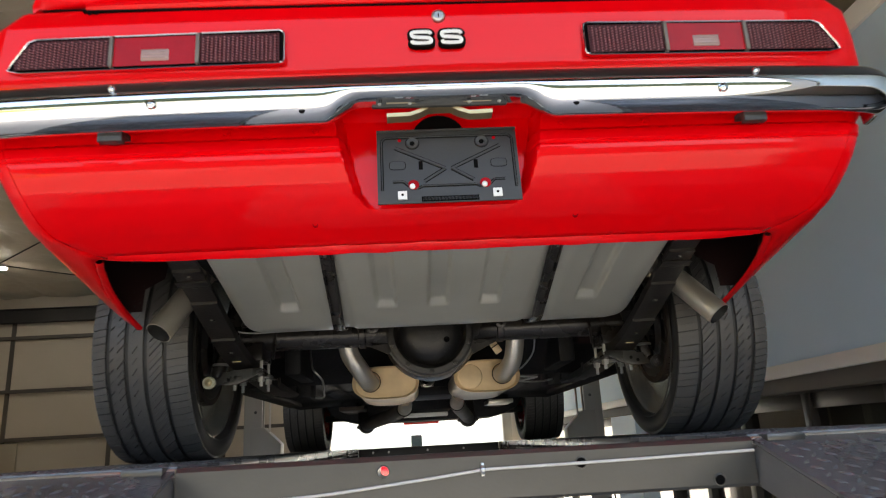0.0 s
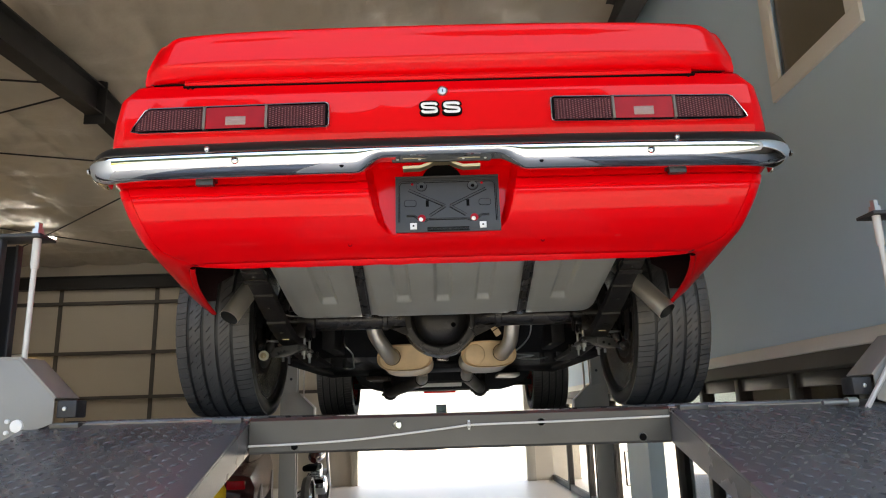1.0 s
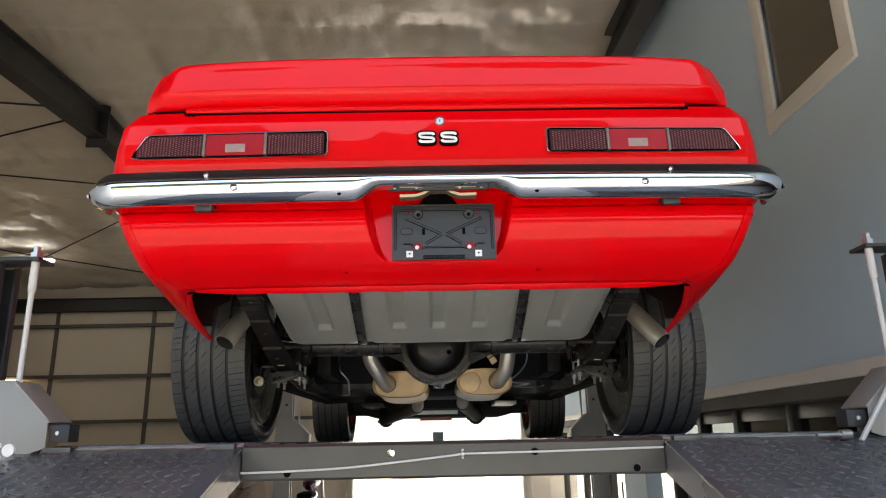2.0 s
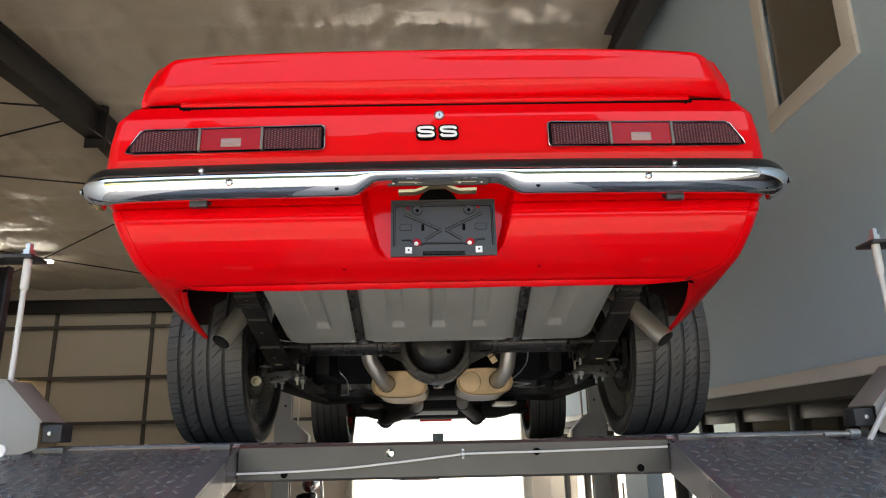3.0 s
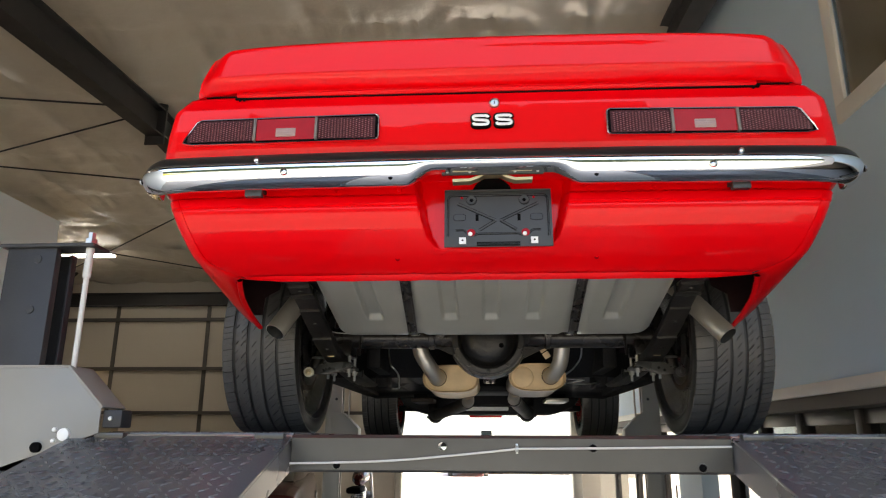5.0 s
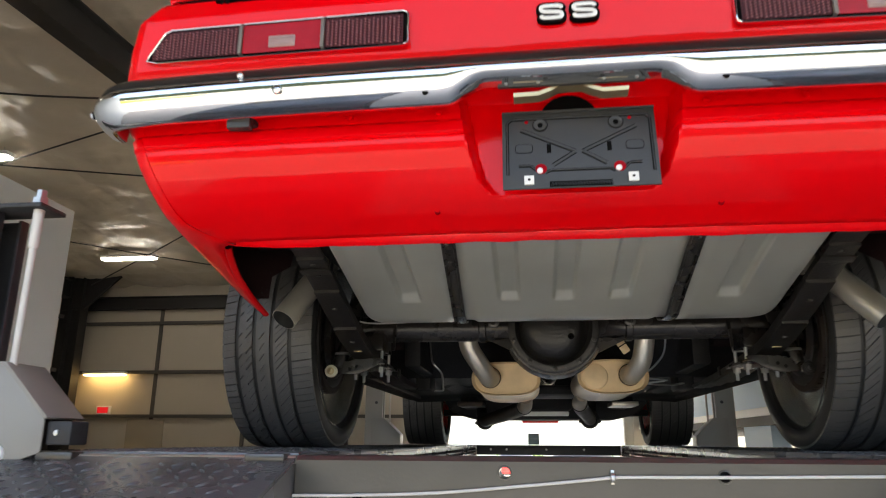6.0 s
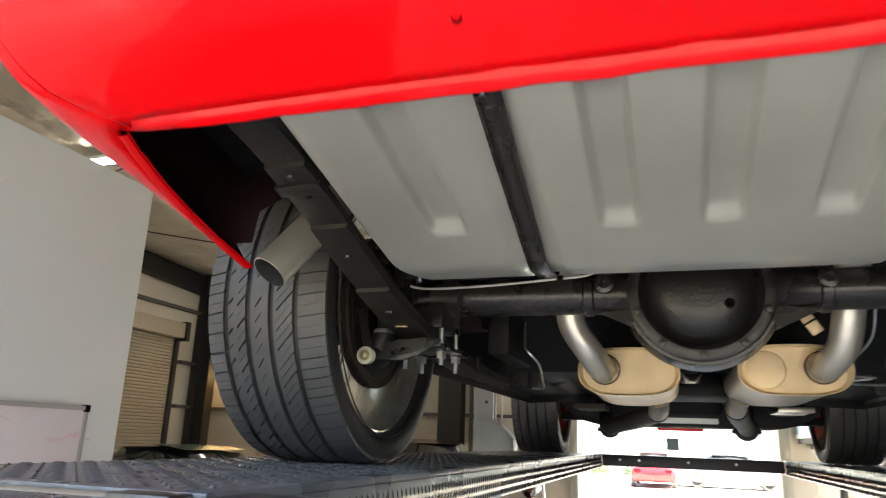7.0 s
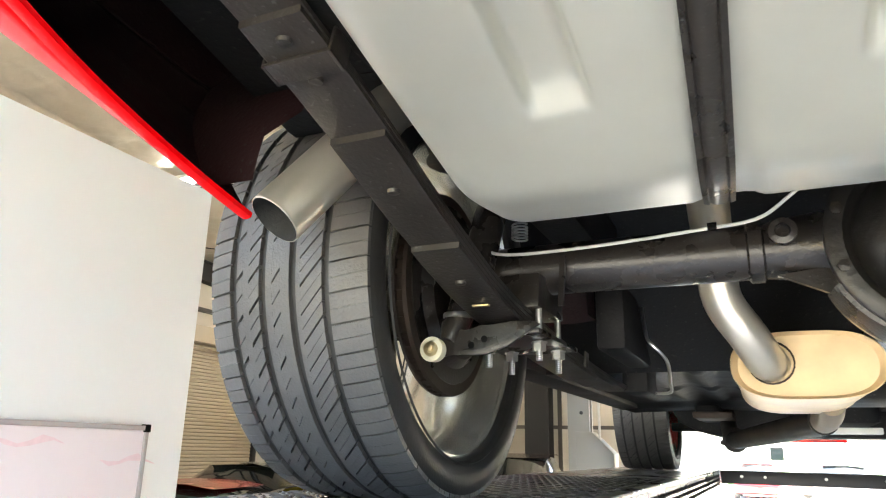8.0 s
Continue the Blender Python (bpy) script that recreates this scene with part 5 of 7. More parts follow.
# rolled lip along the valance
bm = bmesh.new()
sheet(bm, [[(u * 0.695, y + 0.012 * u ** 4 + 0.003 * noise.noise(Vector((u * 9, 0, 0))), 2.0065 + (z - 2.0065 + 0.0025 * noise.noise(Vector((u * 14, 3, 0)))) * (1 - abs(u) ** 10)) for u in np.linspace(-1, 1, 61)] for y, z in ((1.3745, 2.0065), (1.3775, 2.0005), (1.3815, 1.9945), (1.387, 1.9915), (1.393, 1.9935))])
cpart("valance_lip", bm, RED, "folded red lower lip of the valance")
for x in (-0.246, 0.263):
    bm = bmesh.new()
    lathe(bm, [(0.004, 0.0058), (-0.002, 0.0050), (0.001, 0.0034), (0.003, 0.0001)], (x, 1.3225, 2.035), 12, "y")
    part("dimple", bm, LENS_RED, body, "small dark drain dimple")

# trunk floor, wheel housings and floor pan
bm = bmesh.new()
sheet(bm, [[(u * (0.72 if y < 1.5 else 0.80 if y < 1.95 else 0.885), y, z) for u in np.linspace(-1, 1, 9)] for y, z in ((1.315, 2.17), (1.40, 2.13), (1.9, 2.10), (2.05, 2.16), (2.45, 2.17), (2.62, 2.12), (2.88, 1.92), (2.95, 1.87))])
cpart("trunk_floor", bm, BLACK_PAINT, "black undercoated trunk floor")
bm = bmesh.new()
rows = []
pan_x = [-0.80, -0.72, *np.linspace(-0.68, -0.22, 24), -0.18, -0.15, -0.08, 0, 0.08, 0.15, 0.18, *np.linspace(0.22, 0.68, 24), 0.72, 0.80]
for y in np.linspace(2.93, 4.6, 84):
    row = []
    for x in pan_x:
        h = float(np.interp(abs(x), [0, 0.08, 0.15, 0.18, 0.45, 0.72, 0.80], [0.17, 0.16, 0.13, 0.0, 0.01, 0.0, -0.004]))
        u = ((abs(x) - 0.22) / 0.115) % 1.0
        if 0.22 < abs(x) < 0.68:
            bead = smoother(0.2, 0.34, u) * (1 - smoother(0.66, 0.8, u))
            h -= 0.012 * bead * smoother(3.08, 3.13, y) * (1 - smoother(4.10, 4.15, y)) * (0 if 3.52 < y < 3.62 else 1)
        row.append((x, y, 1.885 + h - 0.02 * smoother(4.25, 4.4, y)))
    rows.append(row)
sheet(bm, rows)
cpart("floor_pan", bm, BLACK_PAINT, "black undercoated floor pan")
for s in (-1, 1):
    for c in (AX, FX):
        bm = bmesh.new()
        rows = []
        for k in range(19):
            deg = 4 + ((150 if c == AX else 172) * k / 18)
            a = radians(deg)
            y, z = c + 0.47 * math.cos(a), 1.925 + 0.41 * math.sin(a)
            wide = skin_x(y, z)
            rows.append([(s * x, c + (y - c) * q, 1.925 + (z - 1.925) * q) for x, q in ((wide, 1.0), (0.70, 1.01), (0.60, 0.99), (0.545, 0.90), (0.54, 0.70))])
        sheet(bm, rows)
        if c == AX:
            # narrow return behind the arch's rear edge
            rows = []
            for k in range(6):
                a = radians(153 + 21 * k / 5)
                y, z = c + 0.47 * math.cos(a), 1.925 + 0.41 * math.sin(a)
                outer = skin_x(y, z)
                rows.append([(s * x, y, z) for x in (outer, outer * 0.5 + 0.36, 0.69 if k < 3 else 0.734)])
            sheet(bm, rows)
        cpart("wheel_housing", bm, OVERSPRAY, "black wheel housing with red overspray")
    bm = bmesh.new()
    box(bm, (s * 0.505 - 0.03, 2.60, 1.88), (s * 0.505 + 0.03, 2.98, 2.02), None, 0.01)
    box(bm, (s * 0.52 - 0.032, 2.95, 1.822), (s * 0.52 + 0.032, 3.10, 1.90), None, 0.01)
    box(bm, (s * 0.52 - 0.04, 1.40, 2.04), (s * 0.52 + 0.04, 2.6, 2.14), None, 0.012)
    cpart("frame_rail", bm, BLACK_PAINT, "black frame rail")
    bm = bmesh.new()
    box(bm, (s * 0.79 - 0.05, 2.74, 1.866), (s * 0.79 + 0.05, 4.46, 1.93), None, 0.012)
    cpart("rocker", bm, BLACK_PAINT, "black rocker panel")
    # rolled lip along the quarter's lower edge
    bm = bmesh.new()
    rows = []
    for y in np.linspace(1.398, 1.766, 20):
        xo, z = (0.690 + 0.016 * smoother(1.39, 1.45, y) + 0.037 * sweep(1.45, 1.767, y)) * (1 + 0.035 * math.sin(math.pi * max(0, (y - 1.6) / 4.0))), zb(y)
        rows.append([(s * (xo + dx), y, z + dz) for dx, dz in ((0.0015, 0.006), (0.002, 0.0), (-0.001, -0.0035), (-0.007, -0.0045), (-0.013, -0.003), (-0.0145, 0.002))])
    sheet(bm, rows)
    cpart("quarter_lip", bm, RED, "rolled red lip of the quarter panel")

# fuel tank
TX = 0.490


def tank_z(y):
    # the pan falls towards the front, then turns up again
    return 1.999 - 0.235 * (y - 1.38) + (0.355 * (y - 1.775) if y > 1.80 else 7.1 * (y - 1.75) ** 2 / 2 if y > 1.75 else 0.0)


RIBS = ((-0.352, 0.021), (-0.125, 0.020), (-0.003, 0.020), (0.120, 0.020), (0.352, 0.021))


def tank_under(x, y):
    z = tank_z(y)
    # embossed ribs that run out towards the front
    for rx, rw in RIBS:
        dx = (abs(x - rx) - rw * 0.84) / (rw * 0.5)
        m = 1 - min(1, max(0, dx))
        z += 0.0135 * m * m * (3 - 2 * m) * (0.35 + 0.65 * smoother(1.385, 1.43, y)) * (1 - smoother(1.645, 1.668, y))
    # shallow strap channels
    for rx in (-0.243, 0.243):
        m = 1 - smoother(0.018, 0.034, abs(x - rx))
        z += 0.006 * m
    # soft pan edge
    edge = max(smoother(TX - 0.05, TX, abs(x)), smoother(1.865, 1.922, y))
    ex, ey = max(0, (abs(x) - TX + 0.045) / 0.045), max(0, (y - 1.862) / 0.06)
    r = min(1.0, math.hypot(ex, ey))
    return z + 0.035 * (1 - math.sqrt(max(0, 1 - r * r))) + 0.0012 * noise.noise(Vector((x * 9, y * 9, 0)))


def tank_plan(x, y):
    """Rounds the corners of the tank's plan."""
    ex, ey = abs(x) - (TX - 0.10), y - (1.922 - 0.10)
    if ex > 0 and ey > 0:
        k = max(ex, ey) / math.hypot(ex, ey)
        return math.copysign(TX - 0.10 + ex * k, x), 1.822 + ey * k
    return x, y


bm = bmesh.new()
txs = sorted(set(np.round(np.r_[np.linspace(-TX, TX, 121), [-TX + 0.01, TX - 0.01], [rx + e * rw * q for rx, rw in RIBS for e in (-1, 1) for q in (0.82, 0.92, 1.1, 1.26, 1.36)]], 4)))
tys = np.r_[np.linspace(1.388, 1.60, 9), np.linspace(1.62, 1.69, 10), np.linspace(1.70, 1.922, 26)]
rows = []
for y in tys:
    row = []
    for x in txs:
        px, py = tank_plan(x, y)
        row.append((px, py, tank_under(px, py)))
    # sides flare up to the seam flange
    w = 0.014 * (1 - smoother(1.80, 1.922, y))
    (xa, ya, za), (xb, yb, zb_) = row[0], row[-1]
    rows.append([(xa - w, ya, 2.036), (xa - w, ya, za + 0.030)] + row + [(xb + w, yb, zb_ + 0.030), (xb + w, yb, 2.036)])
rows.append([(p[0], p[1], 2.13) for p in rows[-1]])
rows.insert(0, [(p[0], p[1] - 0.001, 2.06 if 0 < i < len(rows[0]) - 1 else p[2]) for i, p in enumerate(rows[0])])
sheet(bm, rows)
tank = cpart("fuel_tank", bm, TANK, "grey galvanised ribbed fuel tank", None, 50)
for s in (-1, 1):
    bm = bmesh.new()
    ys_ = np.r_[np.linspace(1.389, 1.88, 16), np.linspace(1.89, 1.926, 8)]
    path = []
    for y in ys_:
        path.append((y, tank_under(s * 0.30, min(y, 1.9215)) - 0.003))
    path += [(1.933, 1.97), (1.936, 2.03), (1.936, 2.10)]
    rows = []
    for y, z in path:
        xx = s * float(np.interp(y, [1.37, 1.83, 1.94], [0.234, 0.251, 0.254]))
        rows.append([(xx + dx, y, z - dz) for dx, dz in ((-0.0145, -0.003), (-0.0145, 0.0), (-0.010, 0.0015), (-0.0085, -0.0008), (-0.004, 0.002), (0.004, 0.002), (0.0085, -0.0008), (0.010, 0.0015), (0.0145, 0.0), (0.0145, -0.003))])
    sheet(bm, rows)
    strap = part("strap", bm, SATIN_BLACK, tank, "black steel tank strap")
    bm = bmesh.new()
    lathe(bm, [(0.0, 0.005), (-0.0035, 0.0045), (-0.004, 0.0001)], (s * 0.2375, 1.392, 1.9915), 6, "z")
    part("strap_bolt", bm, SATIN_BLACK, tank, "dark strap bolt")

# leaf springs with stepped leaves, clamps and shock plates
SPR = [(1.43, 2.035), (1.50, 2.026), (1.57, 2.012), (1.66, 1.990), (1.764, 1.959), (1.84, 1.934), (1.92, 1.912), (2.02, 1.886), (2.12, 1.868), (2.23, 1.857), (2.40, 1.842), (2.60, 1.830), (2.80, 1.822), (3.0, 1.818)]
SX, SW = 0.572, 0.0325


def spring_z(y):
    return float(np.interp(y, [p[0] for p in SPR], [p[1] for p in SPR]))


for s in (-1, 1):
    spring = None
    for n_, (ya, yb_, off) in enumerate(((1.43, 3.03, 0.0), (1.578, 2.92, 0.0072), (1.722, 2.78, 0.0144), (1.905, 2.62, 0.0216))):
        bm = bmesh.new()
        ys_ = np.linspace(ya, yb_, 34)
        rows = []
        for y in ys_:
            z = spring_z(y) - off + 0.02
            w = SW * (1.0 if y > ya + 0.004 else 0.97)
            rows.append([(s * SX + dx * w, y, z + dz) for dx, dz in ((-1, 0.0), (-1, -0.0058), (-0.93, -0.0068), (0.93, -0.0068), (1, -0.0058), (1, 0.0), (0.93, 0.0005), (-0.93, 0.0005))])
        sheet(bm, rows, close=True)
        for r_ in (rows[0], rows[-1]):
            bm.faces.new([bm.verts.new(p) for p in r_])
        if spring is None:
            spring = cpart("leaf_spring", bm, SPRING_BLACK, "black multi-leaf rear spring")
        else:
            part("leaf", bm, SPRING_BLACK, spring, "black spring leaf")
    for y in (1.628, 2.52):
        bm = bmesh.new()
        z = spring_z(y)
        m = Matrix.Translation((s * SX, y, z)) @ Matrix.Rotation(math.atan((spring_z(y + 0.02) - spring_z(y - 0.02)) / 0.04), 4, "X")
        for lo, hi in (((-SW - 0.004, -0.013, -0.0035 + 0.004), (SW + 0.004, 0.013, 0.0045)), ((-SW - 0.004, -0.013, 0.0), (-SW - 0.0005, 0.013, 0.03)), ((SW + 0.0005, -0.013, 0.0), (SW + 0.004, 0.013, 0.03))):
            box(bm, lo, hi, m, 0.0008)
        part("clamp", bm, SPRING_BLACK, spring, "spring clamp")
    for y in (1.60, 1.648, 1.80, 1.985):
        bm = bmesh.new()
        z = spring_z(y) + 0.0135 - {1.60: 0.0072, 1.648: 0.0072, 1.80: 0.0144, 1.985: 0.0216}[y]
        lathe(bm, [(0.0, 0.0075), (-0.004, 0.0065), (-0.005, 0.0001)], (s * SX, y, z), 14, "z")
        part("rivet", bm, SPRING_BLACK, spring, "worn rivet head")
    bm = bmesh.new()
    box(bm, (s * SX - 0.012, 2.052, spring_z(2.06) - 0.0105), (s * SX + 0.012, 2.060, spring_z(2.06) - 0.0080), None, 0.0005)
    part("tag", bm, BRASS, spring, "small brass tag")
    bm = bmesh.new()
    tube(bm, [(s * SX - 0.04, 1.425, 2.05), (s * SX + 0.04, 1.425, 2.05)], 0.02, 16)
    box(bm, (s * SX - 0.045, 1.40, 2.04), (s * SX - 0.038, 1.45, 2.13), None, 0.003)
    box(bm, (s * SX + 0.038, 1.40, 2.04), (s * SX + 0.045, 1.45, 2.13), None, 0.003)
    cpart("shackle", bm, SATIN_BLACK, "black spring shackle")
    # shock plate below the spring
    bm = bmesh.new()
    outl = [(0.668, 1.806), (0.668, 1.830), (0.640, 1.838), (0.628, 1.848), (0.61, 1.845), (0.595, 1.853), (0.572, 1.851), (0.55, 1.856), (0.515, 1.856), (0.505, 1.850), (0.525, 1.838), (0.555, 1.819), (0.585, 1.810), (0.61, 1.809), (0.635, 1.813)]
    prism(bm, [(s * x, z) for x, z in outl], "y", 2.108, 2.115, None, 0.0015)
    box(bm, (s * 0.572 - 0.065, 2.112, 1.838), (s * 0.572 + 0.065, 2.33, 1.846), None, 0.002)
    splate = cpart("shock_plate", bm, SATIN_BLACK, "dark steel shock mounting plate")
    for x, z in ((0.607, 1.824), (0.587, 1.832)):
        bm = bmesh.new()
        lathe(bm, [(-0.0006, 0.005), (-0.0008, 0.0001)], (s * x, 2.1078, z), 14, "y")
        part("hole", bm, GROOVE, splate)
    bm = bmesh.new()
    lathe(bm, [(0.006, 0.017), (-0.008, 0.018), (-0.010, 0.0175), (-0.011, 0.0001)], (s * 0.655, 2.085, 1.816), 24, "y")
    bush = part("bushing", bm, CREAM if s < 0 else SATIN_BLACK, splate, "cream rubber bushing" if s < 0 else "dark rubber bushing")
    bm = bmesh.new()
    lathe(bm, [(-0.011, 0.011), (-0.013, 0.0105), (-0.0135, 0.006), (-0.019, 0.0055), (-0.020, 0.0001)], (s * 0.655, 2.085, 1.816), 16, "y")
    part("nut", bm, SATIN_BLACK if s > 0 else BRASS, splate, "shock nut")
    # U-bolts with threaded ends
    for x, y, z0 in ((0.528, 2.18, 1.808), (0.528, 2.285, 1.800), (0.607, 2.18, 1.800), (0.607, 2.285, 1.800)):
        bm = bmesh.new()
        pts, rr = [], []
        for k in range(25):
            pts.append((s * x, y, z0 + k * 0.0016))
            rr.append(0.0052 if k % 2 else 0.0046)
        pts += [(s * x, y, z0 + 0.045), (s * x, y, 1.93)]
        rr += [0.005, 0.005]
        tube(bm, pts, rr, 10)
        ub = cpart("u_bolt", bm, ZINC, "zinc threaded U-bolt")
        bm = bmesh.new()
        lathe(bm, [(0.0, 0.0105), (0.011, 0.0105), (0.0115, 0.0125), (0.014, 0.0125), (0.0145, 0.006)], (s * x, y, 1.822), 6, "z")
        part("nut", bm, ZINC, ub, "zinc nut")
    bm = bmesh.new()
    tube(bm, [(s * 0.645, 2.11, 1.83), (s * 0.640, 2.12, 1.85), (s * 0.628, 2.14, 1.90), (s * 0.62, 2.16, 1.95), (s * 0.60, 2.20, 2.10)], [0.012, 0.020, 0.021, 0.026, 0.026], 18)
    shock = cpart("shock_absorber", bm, SATIN_BLACK, "black shock absorber")
    bm = bmesh.new()
    lathe(bm, [(0.0, 0.020), (0.002, 0.0225), (0.007, 0.0225), (0.009, 0.021)], (s * 0.636, 2.126, 1.866), 18, "z")
    part("band", bm, ZINC, shock, "bright band")

# rear axle and differential
bm = bmesh.new()
prof = [(-0.64, 0.030), (-0.63, 0.040), (-0.235, 0.040), (-0.232, 0.045), (-0.215, 0.045), (-0.212, 0.040), (-0.13, 0.050), (-0.08, 0.085), (0.08, 0.085), (0.12, 0.050), (0.20, 0.040), (0.203, 0.045), (0.22, 0.045), (0.223, 0.040), (0.63, 0.040), (0.64, 0.030)]
lathe(bm, prof, (0, AX, 1.958), 28, "x")
axle = cpart("rear_axle", bm, SATIN_BLACK, "black rear axle tube")
for s in (-1, 1):
    bm = bmesh.new()
    prism(bm, [(2.17, 1.94), (2.29, 1.94), (2.30, 1.885), (2.16, 1.885)], "x", s * 0.572 - 0.05, s * 0.572 + 0.05, None, 0.004)
    prism(bm, [(2.19, 1.965), (2.17, 1.885), (2.165, 1.885), (2.18, 1.965)], "x", s * 0.49 - 0.004, s * 0.49 + 0.004)
    part("spring_seat", bm, SATIN_BLACK, axle, "black spring seat")
    bm = bmesh.new()
    lathe(bm, [(0.0, 0.018), (-0.012, 0.018), (-0.014, 0.010), (-0.004, 0.008), (-0.004, 0.0001)], (s * 0.20 + 0.011, AX - 0.05, 1.968), 18, "y")
    part("line_boss", bm, SATIN_BLACK, axle, "round boss on the axle")
    bm = bmesh.new()
    prism(bm, [(s * 0.20, 1.915), (s * 0.115, 1.925), (s * 0.115, 1.875)], "y", AX - 0.03, AX - 0.02)
    part("gusset", bm, SATIN_BLACK, axle)
bm = bmesh.new()
DC = (-0.012, 0, 1.945)
lathe(bm, [(2.30, 0.07), (2.26, 0.10), (2.19, 0.128), (2.168, 0.132), (2.166, 0.132), (2.146, 0.133), (2.143, 0.129), (2.143, 0.112), (2.152, 0.106), (2.158, 0.101), (2.150, 0.096), (2.132, 0.086), (2.120, 0.066), (2.115, 0.04), (2.114, 0.0001)], DC, 48, "y")
diff = cpart("differential", bm, DIFF_BLACK, "black differential housing with a domed cover")
for k in range(10):
    a = 2 * math.pi * (k + 0.5) / 10
    bm = bmesh.new()
    lathe(bm, [(2.144, 0.0085), (2.138, 0.008), (2.137, 0.0001)], (DC[0] + 0.121 * math.cos(a), 0, DC[2] + 0.121 * math.sin(a)), 6, "y")
    part("cover_bolt", bm, SATIN_BLACK, diff, "cover bolt")
bm = bmesh.new()
lathe(bm, [(2.124, 0.0095), (2.114, 0.009), (2.1135, 0.0045), (2.118, 0.0001)], (0.036, 0, 1.914), 14, "y")
part("fill_plug", bm, GROOVE, diff, "dark fill plug")
bm = bmesh.new()
rows = []
for k in range(25):
    a = radians(205 + 130 * k / 24)
    rows.append([(DC[0] + r * math.cos(a), y, DC[2] + r * math.sin(a)) for r, y in ((0.128, 2.155), (0.138, 2.157), (0.146, 2.20), (0.140, 2.24))])
sheet(bm, rows)
part("lower_flange", bm, SATIN_BLACK, diff, "lower flange edge")
bm = bmesh.new()
tube(bm, [(-0.01, 2.32, 1.93), (0, 2.9, 1.92), (0, 4.0, 1.905)], 0.036, 16)
cpart("drive_shaft", bm, SATIN_BLACK, "black drive shaft")

# brake lines
bm = bmesh.new()
tube(bm, smooth_path([(-0.61, 2.155, 2.0), (-0.603, 2.155, 1.978), (-0.57, 2.158, 1.968), (-0.50, 2.16, 1.967), (-0.40, 2.165, 1.972), (-0.30, 2.17, 1.98), (-0.22, 2.165, 1.986), (-0.18, 2.13, 2.0), (-0.15, 2.11, 2.02)], 5), 0.0026, 8)
line = cpart("brake_line", bm, CABLE, "pale steel brake line along the axle")
for x, z in ((-0.555, 1.967), (-0.275, 1.982)):
    bm = bmesh.new()
    lathe(bm, [(-0.006, 0.005), (0.006, 0.005)], (x, 2.163, z), 10, "x")
    part("tie", bm, GROOVE, line, "black tie")
bm = bmesh.new()
for k in range(5):
    tube(bm, [(-0.56 + 0.012 * math.cos(a), 2.19 + 0.012 * math.sin(a), 2.0 + 0.005 * k + 0.0008 * a) for a in np.linspace(0, 2 * math.pi, 13)], 0.0018, 6)
cpart("line_coil", bm, ZINC, "coiled bright spring")
for s in (-1, 1):
    bm = bmesh.new()
    if s < 0:
        pts = [(-0.47, 2.80, 2.02), (-0.464, 2.76, 1.98), (-0.445, 2.66, 1.925), (-0.434, 2.62, 1.897), (-0.412, 2.63, 1.872), (-0.404, 2.66, 1.855), (-0.412, 2.75, 1.825), (-0.418, 2.79, 1.809), (-0.45, 2.80, 1.808)]
    else:
        pts = [(0.395, 2.62, 2.0), (0.39, 2.66, 1.93), (0.365, 2.72, 1.89), (0.33, 2.78, 1.855), (0.42, 2.80, 1.845), (0.345, 2.82, 1.835), (0.44, 2.86, 1.832), (0.50, 2.9, 1.842)]
    tube(bm, smooth_path(pts, 4), 0.0035, 8)
    cpart("fuel_line", bm, ZINC, "bent bright steel line")

